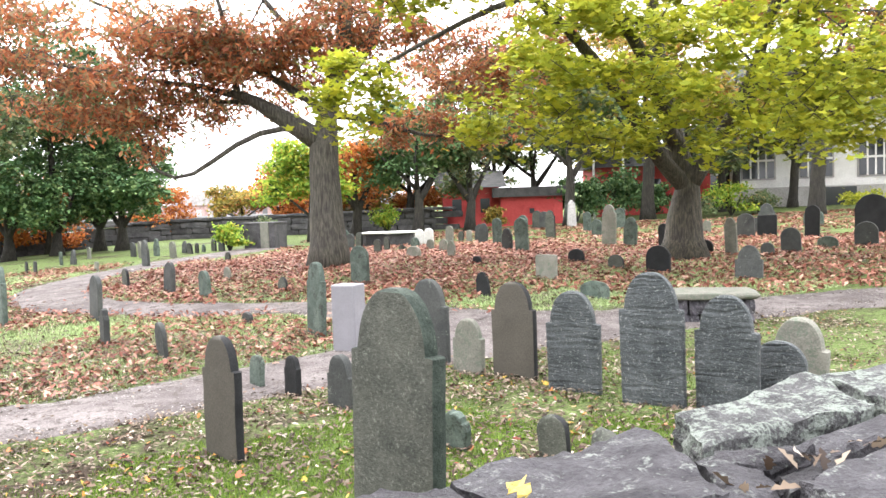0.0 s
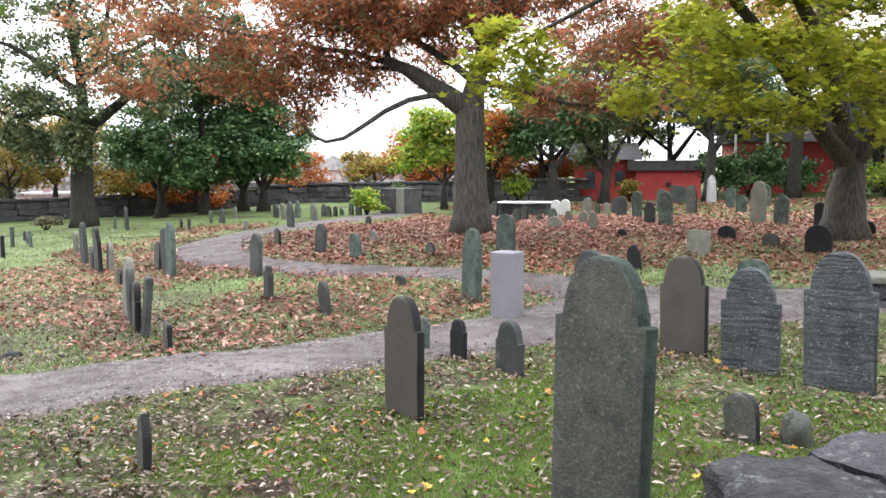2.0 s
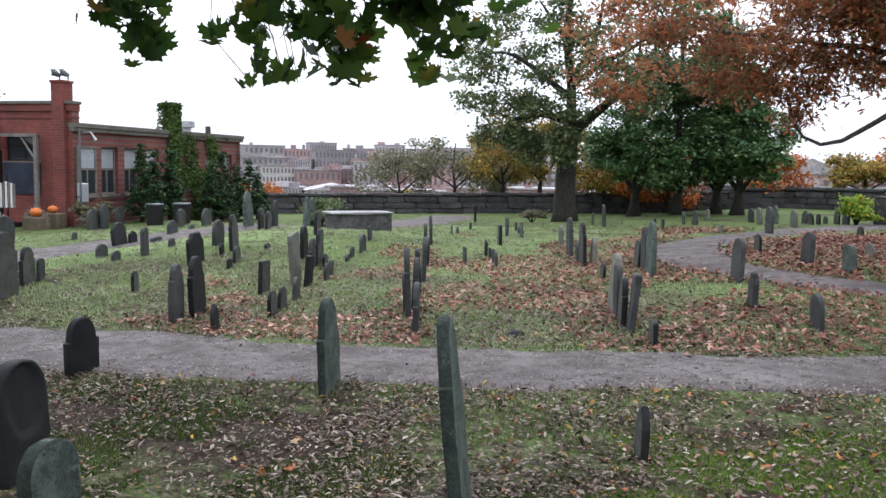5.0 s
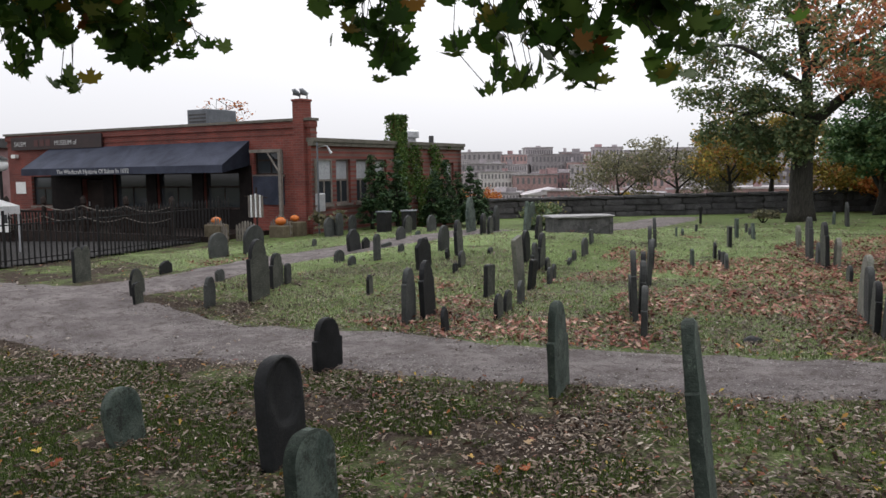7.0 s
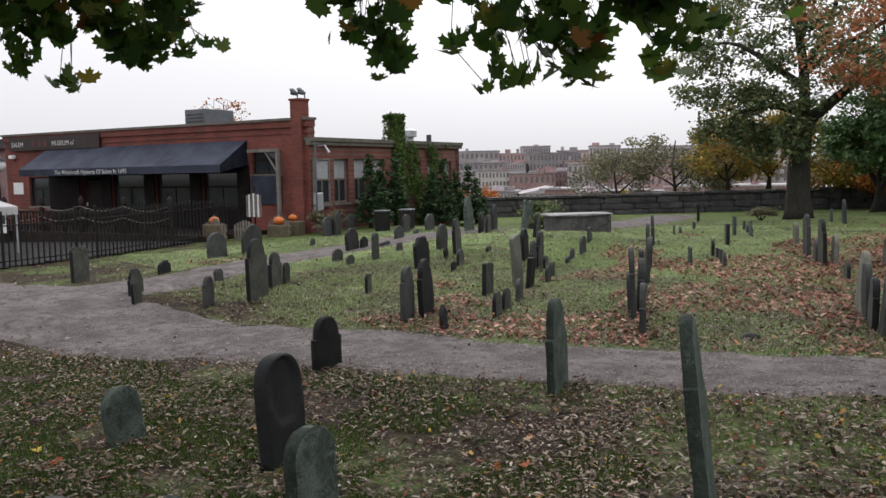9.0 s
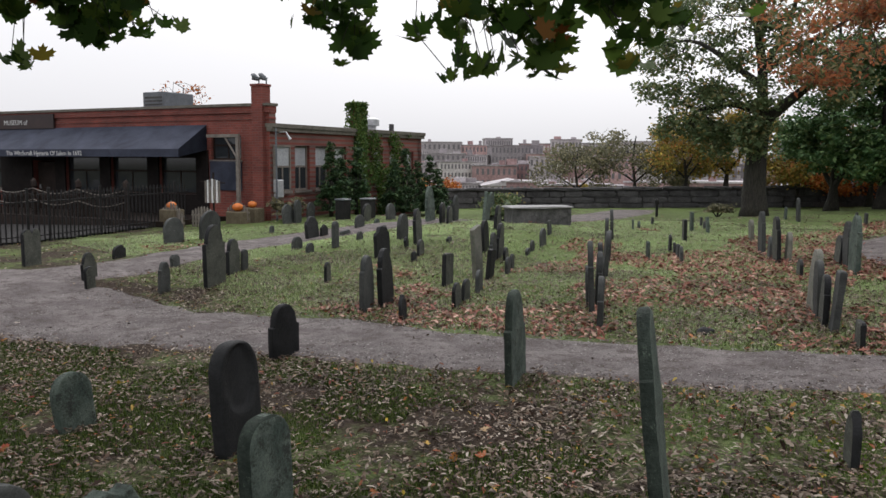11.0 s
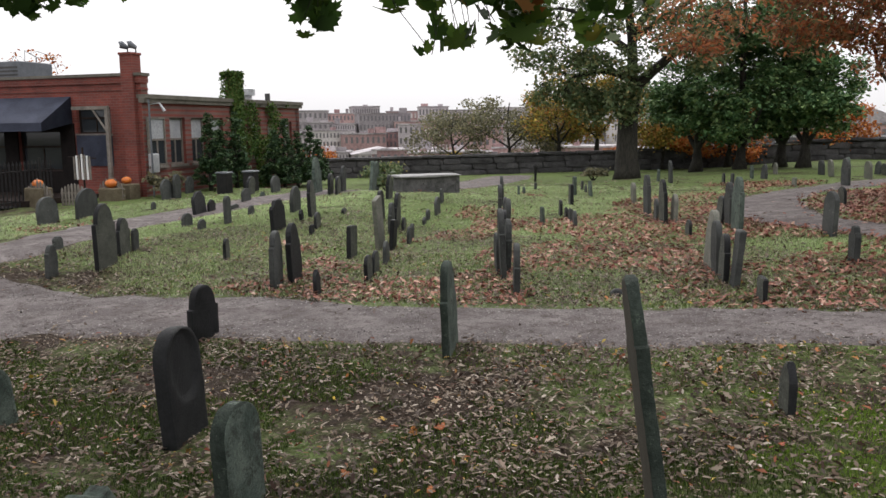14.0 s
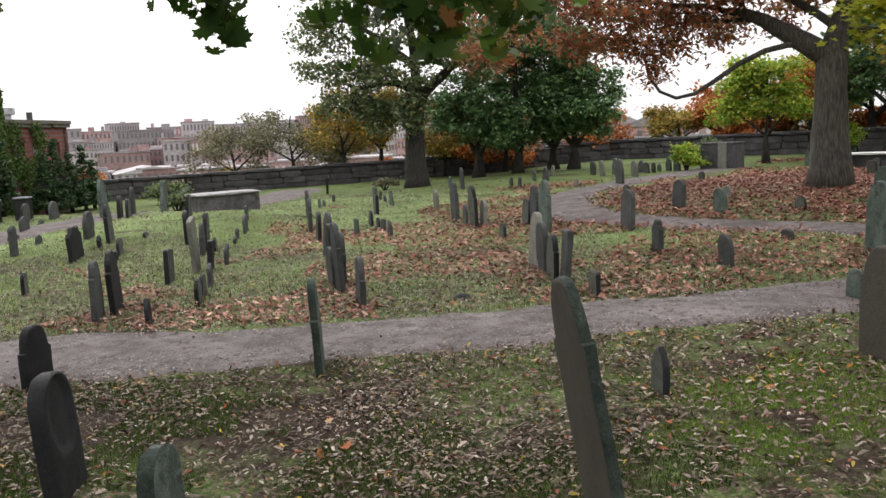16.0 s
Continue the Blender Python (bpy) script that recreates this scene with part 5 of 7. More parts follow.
# chimney at the corner
ch = part("chimney", boxes((0.16, 0.56, -0.26, 0.14, -0.3, 4.2)), BRICK, bld, "square red brick chimney")
part("cap", boxes((0.13, 0.59, -0.29, 0.17, 4.2, 4.27), bevel=0.01), BRICK, ch)
for cx in (0.17, 0.45):
    part("floodlight", tube(bmesh.new(), [(cx, -0.1, 4.26), (cx, -0.1, 4.38), (cx - 0.04, -0.08, 4.4), (cx + 0.12, 0.02, 4.5), (cx + 0.14, 0.03, 4.49)], [0.02, 0.02, 0.05, 0.11, 0.1], 10), METAL_DARK, ch, "dark floodlight on the chimney top")
# sign and awning
sg = part("sign_board", boxes((9.3, 14.5, 0.07, 0.12, 3.06, 3.56)), SIGN_BROWN, bld, "long black sign board with faded lettering")


def lettering(name, text, size, m, parent, material):
    c = bpy.data.curves.new(name, "FONT")
    c.body, c.size, c.extrude, c.align_x, c.resolution_u = text, size, 0.004, "LEFT", 2
    ob = new(name, c)
    ob.parent = parent
    ob.matrix_basis = m
    c.materials.append(material)
    return ob


lettering("lettering", "SALEM", 0.25, pose(14.3, 0.13, 3.2, 90, 0, 180), sg, LETTER)
lettering("lettering", "MUSEUM of", 0.25, pose(11.9, 0.13, 3.2, 90, 0, 180), sg, LETTER)
part("lettering_bar", boxes((12.15, 12.4, 0.124, 0.13, 3.18, 3.42), (12.5, 12.75, 0.124, 0.13, 3.18, 3.42), (12.85, 13.1, 0.124, 0.13, 3.18, 3.42)), LETTER_RED, sg)
aw = empty("awning", Matrix.Identity(4))
aw.parent = bld
bm = bmesh.new()
xs = np.linspace(2.45, 12.3, 11)
prof = [(0.03, 3.08), (0.6, 2.72), (1.25, 2.32)]
for i in range(10):
    for (ya, za), (yb, zb) in zip(prof, prof[1:]):
        s = 0.012
        vs = [bm.verts.new(p) for p in ((xs[i], ya, za), (xs[i + 1], ya, za), (xs[i + 1], yb, zb), (xs[i], yb, zb))]
        mid = [bm.verts.new(((xs[i] + xs[i + 1]) / 2, (ya + yb) / 2, (za + zb) / 2 - s))]
        for k in range(4):
            bm.faces.new((vs[k], vs[(k + 1) % 4], mid[0]))
bmesh.ops.recalc_face_normals(bm, faces=bm.faces)
bmesh.ops.solidify(bm, geom=bm.faces[:], thickness=0.006)
part("canopy", bm, CANVAS, aw, "navy canvas awning top")
part("valance", boxes((2.45, 12.3, 1.24, 1.255, 2.08, 2.32)), CANVAS, aw)
for xx in (2.44, 12.3):
    bm = bmesh.new()
    f = bm.faces.new([bm.verts.new(p) for p in ((xx, 0.03, 3.08), (xx, 1.25, 2.32), (xx, 1.25, 2.08), (xx, 0.03, 2.3))])
    bmesh.ops.solidify(bm, geom=[f], thickness=0.008)
    part("side_flap", bm, CANVAS, aw)
for xx in np.linspace(2.6, 12.1, 6):
    part("rafter", tube(bmesh.new(), [(xx, 0.04, 3.02), (xx, 1.22, 2.27)], [0.015, 0.015], 6), IRON, aw)
lettering("lettering", "The Witchcraft Hysteria Of Salem In 1692", 0.215, pose(10.3, 1.262, 2.12, 90, 0, 180), aw, LETTER)
# timber bracket at the corner
part("bracket_post", boxes((0.95, 1.05, 0.22, 0.32, -0.2, 2.68), (0.95, 2.2, 0.22, 0.32, 2.68, 2.78)), WOOD_GREY, bld, "weathered timber bracket post")
part("brace", tube(bmesh.new(), [(1.0, 0.27, 2.0), (1.5, 0.27, 2.68)], [0.035, 0.035], 4), WOOD_GREY, bld)
part("floodlight", boxes((14.2, 14.45, 0.02, 0.2, 2.76, 2.9), bevel=0.02), PAINT_WHITE, bld, "white floodlight")
part("notice", boxes((13.9, 14.5, 0.005, 0.02, 1.4, 1.85)), PAINT_WHITE, bld, "white notice sheet")
# roof plant
acu = part("air_unit", boxes((5.4, 6.4, -2.6, -1.2, 3.1, 4.3), bevel=0.02), METAL_DARK, bld, "grey metal rooftop air unit")
for k in range(5):
    part("louvre", boxes((5.5, 6.3, -1.205, -1.19, 3.6 + k * 0.12, 3.66 + k * 0.12)), ROOFING, acu)

# side wall, along the building's other face
side_holes = [(0.12, 0.92, 1.05, 2.45), (1.24, 2.02, 1.05, 2.45), (2.34, 3.12, 1.05, 2.45), (3.42, 4.15, 1.05, 2.45), (6.0, 6.6, 1.1, 2.35), (7.1, 7.7, 1.1, 2.35), (8.3, 8.95, 1.1, 2.35)]


def on_side(bm):
    """Lay a piece made for a wall along x onto the side face of the building."""
    bmesh.ops.transform(bm, matrix=Matrix(((0, 1, 0, 0), (-1, 0, 0, 0), (0, 0, 1, 0), (0, 0, 0, 1))), verts=bm.verts)
    bmesh.ops.transform(bm, matrix=Matrix.Diagonal((-1, 1, 1, 1)), verts=bm.verts)
    bmesh.ops.reverse_faces(bm, faces=bm.faces)
    return bm


sw = wall_cells(bmesh.new(), 9.3, -0.4, 2.98, 0.3, [(a - 0.3, b - 0.3, c, d) for a, b, c, d in side_holes if a > 0.3] )
bmesh.ops.translate(sw, vec=(0.3, 0, 0), verts=sw.verts)
part("side_wall", on_side(sw), BRICK, bld)
part("eaves_board", on_side(boxes((-0.02, 9.7, -0.4, 0.14, 2.98, 3.1), (-0.02, 9.7, -0.1, 0.09, 2.86, 2.98))), FASCIA, bld, "weathered roof edging")
for a, b, c, d in side_holes:
    f = 0.05
    w = empty("window", Matrix.Identity(4))
    w.parent = bld
    dep = -0.12 if a > 0.3 else 0.06
    part("frame", on_side(boxes((a, a + f, dep - 0.05, dep + 0.02, c, d), (b - f, b, dep - 0.05, dep + 0.02, c, d), (a + f, b - f, dep - 0.05, dep + 0.02, d - f, d), (a + f, b - f, dep - 0.05, dep + 0.02, c, c + f), (a + f, b - f, dep - 0.05, dep + 0.015, c + 0.72, c + 0.78), ((a + b) / 2 - 0.02, (a + b) / 2 + 0.02, dep - 0.05, dep + 0.012, c + f, c + 0.72))), WOOD_GREY, w)
    part("pane", on_side(boxes((a + f, b - f, dep - 0.03, dep - 0.02, c + f, c + 0.72))), GLASS, w)
    part("blind", on_side(boxes((a + f, b - f, dep - 0.03, dep - 0.02, c + 0.78, d - f))), BLIND, w, "pale upper pane")
    part("sill", on_side(boxes((a - 0.05, b + 0.05, dep, 0.05 + max(0, dep), c - 0.08, c - 0.004))), WOOD_GREY, w)
part("downpipe", on_side(tube(bmesh.new(), [(0.05, 0.2, -0.1), (0.05, 0.2, 2.95)], [0.03, 0.03], 8)), METAL_DARK, bld)
part("meter_box", on_side(boxes((0.1, 0.4, 0.02, 0.2, 0.85, 1.4), bevel=0.02)), METAL, bld, "grey electric meter box")
part("lamp_arm", on_side(tube(bmesh.new(), [(0.35, 0.02, 2.82), (0.4, 0.3, 2.85), (0.45, 0.42, 2.62)], [0.02, 0.02, 0.05], 6)), METAL, bld)
vt = part("roof_vent", on_side(tube(bmesh.new(), [(7.4, -1.0, 3.05), (7.4, -1.0, 3.3), (7.4, -1.0, 3.32), (7.4, -1.0, 3.55), (7.4, -1.0, 3.62)], [0.2, 0.2, 0.32, 0.32, 0.16], 12)), METAL, bld, "galvanised roof ventilator")
part("flue", on_side(tube(bmesh.new(), [(8.6, -0.8, 3.05), (8.6, -0.8, 3.42)], [0.1, 0.1], 8)), ROOFING, bld)
# ivy-clad stack and wall
st = part("ivy_stack", on_side(boxes((4.71, 5.14, -0.28, 0.14, -0.3, 3.88), bevel=0.12)), BRICK, bld, "tall stack overgrown with ivy")
rng = np.random.default_rng(21)
n = 11000
face = rng.integers(0, 4, n)
q = np.zeros((n, 3))
q[:, 0], q[:, 1], q[:, 2] = rng.uniform(4.65, 5.2, n), rng.uniform(-0.34, 0.2, n), rng.uniform(0.1, 3.96, n)
q[face == 0, 1] = 0.18
q[face == 1, 0] = 4.67
q[face == 2, 0] = 5.18
q[face == 3, 2] = 3.94
q += rng.normal(0, 0.03, q.shape)
m2 = 7500
wv = np.stack([rng.uniform(5.4, 8.4, m2), rng.normal(0.1, 0.06, m2), rng.uniform(0, 3.05, m2)], -1)
keep = np.array([noise.noise(Vector((a * 1.3, c * 1.1, 2))) > -0.02 - 0.25 * (a < 6.6) + 0.12 * (c < 1.3) for a, b, c in wv])
q = np.concatenate([q, wv[keep]])
q = np.stack([-q[:, 1] * -1, q[:, 0] * -1, q[:, 2]], -1)
q[:, 0] *= -1
ivy = scatter_mesh("ivy", q, 0.085 * rng.uniform(0.7, 1.3, len(q)), LEAF6, LEAF_IVY, 0.0, 1.0, None, 3)
ivy.matrix_basis = B0.copy()
tagged(ivy, "dense green ivy over the brick stack and wall", "ivy", kind="stuff")


# ---------------------------------------------------------------- yard in front of the building
fence = empty("iron_fence", Matrix.Identity(4))
tagged(fence, "black wrought iron picket fence along the yard", "fence")
bm = tube(bmesh.new(), [(0, 0, -0.1), (0, 0, 1.08), (0, 0, 1.1), (0, 0, 1.22)], [0.021, 0.021, 0.034, 0.004], 5)
me = bpy.data.meshes.new("picket")
bm.to_mesh(me)
bm.free()
me.materials.append(IRON)
FENCE = [Vector((-17.9, -2.6, 0)), Vector((-21.8, 2.7, 0)), Vector((-22.6, 4.9, 0)), Vector((-24.2, 7.3, 0)), Vector((-25.3, 9.4, 0))]
for a, b in zip(FENCE, FENCE[1:]):
    d = b - a
    n = int(d.length / 0.135)
    za, zb = height(a.x, a.y), height(b.x, b.y)
    for k in range(n):
        p = a + d * (k / n)
        if k % 13 == 0:
            part("post", boxes((p.x - 0.03, p.x + 0.03, p.y - 0.03, p.y + 0.03, height(p.x, p.y) - 0.1, height(p.x, p.y) + 1.28), bevel=0.006), IRON, fence)
        else:
            o = new("picket", me)
            o.parent = fence
            o.location = (p.x, p.y, height(p.x, p.y))
    for hh in (0.15, 0.95):
        part("rail", tube(bmesh.new(), [(a.x, a.y, za + hh), (b.x, b.y, zb + hh)], [0.018, 0.018], 4), IRON, fence)

porch = empty("porch_railing", B0 @ pose(0, 2.6, 0))
tagged(porch, "dark timber porch railing with carved posts and ropes", "railing")
part("deck", boxes((1.6, 13.5, -2.5, 0.2, -0.3, 0.25)), WOOD_DARK, porch)
posts = [3.2, 5.2, 7.2, 9.2, 11.2, 13.2]
for x in posts:
    part("post", tube(bmesh.new(), [(x, 0, 0.2), (x, 0, 0.9), (x, 0, 0.95), (x, 0, 1.1), (x, 0, 1.16), (x + 0.03, 0, 1.32), (x, 0, 1.4)], [0.07, 0.065, 0.09, 0.06, 0.1, 0.09, 0.02], 8), WOOD_DARK, porch)
for a, b in zip(posts, posts[1:]):
    for hh in (1.1, 0.75):
        part("rope", tube(bmesh.new(), [(a + (b - a) * u, 0.06, hh - 0.16 * math.sin(math.pi * u)) for u in np.linspace(0, 1, 7)], [0.014] * 7, 4), WOOD_GREY, porch)
    for k in range(12):
        x = a + (b - a) * (k + 0.5) / 12
        part("baluster", boxes((x - 0.025, x + 0.025, -0.1, -0.06, 0.25, 0.85)), WOOD_DARK, porch)
    part("handrail", boxes((a, b, -0.13, -0.03, 0.85, 0.92)), WOOD_DARK, porch)


def pumpkin(x, y, z, r):
    bm = bmesh.new()
    bmesh.ops.create_uvsphere(bm, u_segments=24, v_segments=12, radius=1)
    for v in bm.verts:
        a = math.atan2(v.co.y, v.co.x)
        k = 1 + 0.07 * abs(math.sin(a * 5))
        v.co = Vector((v.co.x * r * k, v.co.y * r * k, v.co.z * r * 0.78 + r * 0.75))
    root = empty("pumpkin", pose(x, y, z, 0, 0, x * 50))
    part("fruit", bm, PUMPKIN, root, smooth=True)
    part("stalk", tube(bmesh.new(), [(0, 0, r * 1.4), (0.01, 0, r * 1.62), (0.03, 0, r * 1.75)], [0.025, 0.018, 0.014], 6), WOOD_GREY, root)
    return tagged(root, "round orange pumpkin set out for the season", "pumpkin", "pumpkins")


def small_fence(x, y, yaw, n, rise):
    root = empty("picket_fence", pose(x, y, height(x, y), 0, 0, yaw))
    for k in range(n):
        h = 0.42 + rise * math.sin(math.pi * k / (n - 1))
        part("picket", prism(bmesh.new(), [(k * 0.1, -0.05), (k * 0.1 + 0.06, -0.05), (k * 0.1 + 0.06, h), (k * 0.1 + 0.03, h + 0.05), (k * 0.1, h)], -0.01, 0.01), WOOD_GREY, root)
    part("rail", boxes((-0.03, n * 0.1, 0.012, 0.03, 0.12, 0.17), (-0.03, n * 0.1, 0.012, 0.03, 0.3, 0.35)), WOOD_GREY, root)
    return tagged(root, "small weathered white picket fence panel", "fence", "small picket fences")


small_fence(-24.6, 8.3, 25, 9, 0.25)
small_fence(-24.0, 9.0, 30, 8, 0.12)
small_fence(-24.3, 10.2, 25, 8, 0.2)
pumpkin(-24.35, 8.55, height(-24.35, 8.55) + 0.5, 0.14)
pumpkin(-23.9, 10.35, height(-23.9, 10.35) + 0.35, 0.16)
pumpkin(-24.1, 10.9, height(-24.1, 10.9) + 0.42, 0.13)
for px, py, ph in ((-24.35, 8.55, 0.5), (-23.9, 10.35, 0.35), (-24.1, 10.9, 0.42)):
    ob = finish("straw_bale", boxes((-0.32, 0.32, -0.2, 0.2, -0.08, ph), bevel=0.03), STRAW)
    ob.matrix_basis = pose(px, py, height(px, py), 0, 0, 20)
    tagged(ob, "pale straw bale stacked under a pumpkin", "straw bale", "straw bales")
# striped scarecrow shape
scarecrow = empty("scarecrow", pose(-24.3, 9.75, height(-24.3, 9.75), 0, 0, 30))
for k in range(7):
    part("strip", tube(bmesh.new(), [(-0.24 + k * 0.08, 0, 0.62), (-0.24 + k * 0.08, 0, 1.32 - 0.02 * abs(k - 3))], [0.03, 0.026], 6), CLOTH_WHITE if k % 2 else WOOD_GREY, scarecrow)
part("crossbar", tube(bmesh.new(), [(-0.42, 0.02, 1.24), (0.42, 0.02, 1.2)], [0.02, 0.02], 6), WOOD_DARK, scarecrow)
tagged(scarecrow, "striped cloth scarecrow shape on a crossbar", "scarecrow")
ob = finish("stake", tube(bmesh.new(), [(0, 0, -0.1), (0, 0, 1.5)], [0.03, 0.03], 6), WOOD_DARK)
ob.matrix_basis = pose(-24.32, 9.79, height(-24.3, 9.75))
tagged(ob, "dark wooden stake standing in the yard", "stake")

# white market canopies
def canopy_tent(x, y, s, h, label):
    root = empty("canopy_tent", pose(x, y, height(x, y), 0, 0, 30))
    bm = bmesh.new()
    top = bm.verts.new((0, 0, h + 0.6))
    c = [bm.verts.new((sx * s, sy * s, h)) for sx, sy in ((-1, -1), (1, -1), (1, 1), (-1, 1))]
    lo = [bm.verts.new((sx * s, sy * s, h - 0.22)) for sx, sy in ((-1, -1), (1, -1), (1, 1), (-1, 1))]
    for k in range(4):
        bm.faces.new((c[k], c[(k + 1) % 4], top))
        bm.faces.new((lo[k], lo[(k + 1) % 4], c[(k + 1) % 4], c[k]))
    bmesh.ops.solidify(bm, geom=bm.faces[:], thickness=0.01)
    part("roof", bm, CLOTH_WHITE, root)
    for sx, sy in ((-1, -1), (1, -1), (1, 1), (-1, 1)):
        part("leg", tube(bmesh.new(), [(sx * s * 0.97, sy * s * 0.97, -0.1), (sx * s * 0.97, sy * s * 0.97, h - 0.1)], [0.025, 0.025], 6), METAL, root)
    return tagged(root, label, "tent")


canopy_tent(-27.0, 2.3, 1.1, 1.35, "white canopy tent standing beside the yard")
canopy_tent(-43.5, 30.5, 1.3, 1.3, "small white peaked canopy tent beyond the wall")
root = empty("sandwich_board", B0 @ pose(10.9, 3.1, 0.0))
part("board", boxes((-0.55, 0.55, -0.03, 0.03, 0.2, 1.15)), PAINT_WHITE, root)
part("printing", boxes((-0.4, 0.4, 0.032, 0.036, 0.95, 1.0), (-0.5, -0.25, 0.032, 0.036, 0.5, 0.8)), CLOTH_BLACK, root)
part("leg", boxes((-0.5, -0.44, -0.04, 0.04, -0.2, 0.2)), WOOD_DARK, root)
part("leg", boxes((0.44, 0.5, -0.04, 0.04, -0.2, 0.2)), WOOD_DARK, root)
tagged(root, "white notice board on dark legs by the fence", "notice board")


def street_lamp(x, y, h):
    root = empty("street_lamp", pose(x, y, height(x, y)))
    part("post", tube(bmesh.new(), [(0, 0, -0.2), (0, 0, 0.3), (0, 0, 0.35), (0, 0, h)], [0.11, 0.1, 0.06, 0.05], 10), IRON, root)
    part("globe", tube(bmesh.new(), [(0, 0, h), (0, 0, h + 0.06), (0, 0, h + 0.25), (0, 0, h + 0.4)], [0.1, 0.22, 0.28, 0.2], 14), PAINT_WHITE, root, "white glass globe", smooth=True)
    part("cap", tube(bmesh.new(), [(0, 0, h + 0.4), (0, 0, h + 0.46), (0, 0, h + 0.56)], [0.3, 0.24, 0.03], 14), IRON, root)
    return tagged(root, "black street lamp with a white globe", "street lamp")


street_lamp(-34.3, 4.45, 2.45)
BINS = ((-22.55, 13.1), (-22.1, 13.7))
for k, (bx, by) in enumerate(BINS):
    root = empty("waste_bin", pose(bx, by, height(bx, by), 0, 0, 25))
    part("body", boxes((-0.17, 0.17, -0.17, 0.17, -0.05, 0.56), bevel=0.02), IRON, root)
    part("lid", boxes((-0.19, 0.19, -0.19, 0.19, 0.56, 0.61), bevel=0.015), METAL_DARK, root)
    tagged(root, "dark grey waste bin in front of the evergreens", "waste bin", "waste bins")

# dark paved yard between iron fence and porch, deck shadow put into its colour
bm = bmesh.new()
cell = 0.4
for i in range(60):
    for j in range(48):
        x0, y0 = -42 + i * cell, -6 + j * cell
        cx, cy = x0 + cell / 2, y0 + cell / 2
        local = B0.inverted() @ Vector((cx, cy, 0))
        inside = any((b.x - a.x) * (cy - a.y) - (b.y - a.y) * (cx - a.x) > 0.12 and min(a.y, b.y) <= cy <= max(a.y, b.y) for a, b in zip(FENCE, FENCE[1:]))
        if inside and local.y > 0.1 and -1.5 < local.x < 16:
            bm.faces.new([bm.verts.new((px, py, height(px, py) + 0.03)) for px, py in ((x0, y0), (x0 + cell, y0), (x0 + cell, y0 + cell), (x0, y0 + cell))])
bmesh.ops.remove_doubles(bm, verts=bm.verts, dist=0.001)
tagged(finish("pavement", bm, ASPHALT_SHADED), "worn asphalt in the fenced yard, darkened for the deck shadow", "pavement", kind="structure")


# ---------------------------------------------------------------- houses and town
def far_block(x, y, yaw, w, d, h, storeys, bays, wall, label, roof="flat", z0=0.0, trim=None, group="", win=(0.9, 1.3)):
    root = empty("house", pose(x, y, z0, 0, 0, yaw))
    part("wall", boxes((-w / 2, w / 2, -d / 2, d / 2, -4, h)), wall, root)
    if roof == "flat":
        part("roof", boxes((-w / 2 - 0.3, w / 2 + 0.3, -d / 2 - 0.3, d / 2 + 0.3, h, h + 0.4)), ROOFING, root)
    else:
        bm = bmesh.new()
        rh = (0.42 if roof == "gable" else 0.2) * d
        pts = [(-d / 2 - 0.35, h - 0.1), (d / 2 + 0.35, h - 0.1), (0, h + rh)]
        a = [bm.verts.new((-w / 2 - 0.3, p, q)) for p, q in pts]
        b = [bm.verts.new((w / 2 + 0.3, p, q)) for p, q in pts]
        for k in range(3):
            bm.faces.new((a[k], a[(k + 1) % 3], b[(k + 1) % 3], b[k]))
        bm.faces.new(a)
        bm.faces.new(b[::-1])
        bmesh.ops.recalc_face_normals(bm, faces=bm.faces)
        part("roof", bm, ROOFING, root)
        if roof == "gable":
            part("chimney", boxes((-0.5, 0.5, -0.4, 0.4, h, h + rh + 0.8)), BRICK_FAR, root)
    sh = h / storeys
    for s in range(storeys):
        for k in range(bays):
            cx = -w / 2 + w * (k + 0.5) / bays
            cz = s * sh + sh * 0.5
            ww, wh = min(win[0], w / bays * 0.55), min(win[1], sh * 0.55)
            g = empty("window", Matrix.Identity(4))
            g.parent = root
            part("frame", boxes((cx - ww / 2 - 0.08, cx + ww / 2 + 0.08, -d / 2 - 0.06, -d / 2 - 0.004, cz - wh / 2 - 0.08, cz + wh / 2 + 0.08)), trim or PAINT_WHITE, g)
            part("pane", boxes((cx - ww / 2, cx + ww / 2, -d / 2 - 0.08, -d / 2 - 0.064, cz - wh / 2, cz + wh / 2)), GLASS, g)
            if win[0] > 1.2:
                for u in (-0.25, 0.0, 0.25):
                    part("glazing_bar", boxes((cx + u * ww - 0.04, cx + u * ww + 0.04, -d / 2 - 0.1, -d / 2 - 0.083, cz - wh / 2, cz + wh / 2)), PAINT_WHITE, g)
                part("glazing_bar", boxes((cx - ww / 2, cx + ww / 2, -d / 2 - 0.115, -d / 2 - 0.103, cz - 0.05, cz + 0.05)), PAINT_WHITE, g)
    return tagged(root, label, "house", group)


# red house and its neighbours behind the graves
far_block(0.35, 38.0, 2, 2.4, 3.2, 1.75, 1, 2, BARN_RED, "small red painted house with a dark roof", "low", 0.7, trim=BARN_RED, win=(0.4, 0.6))
far_block(2.9, 37.0, 2, 2.6, 2.4, 1.2, 1, 1, BARN_RED, "low red painted shed with a flat roof", "flat", 0.7, trim=BARN_RED, win=(0.2, 0.2))
far_block(9.0, 42.5, 0, 5.2, 5.0, 2.3, 1, 3, BARN_RED, "dark red clapboard house under the trees", "low", 0.9, trim=BARN_RED, win=(0.6, 0.9))
far_block(13.5, 44.5, -4, 4.6, 5.0, 2.3, 1, 2, WOOD_DARK, "low brown shingled outbuilding", "gable", 0.8)
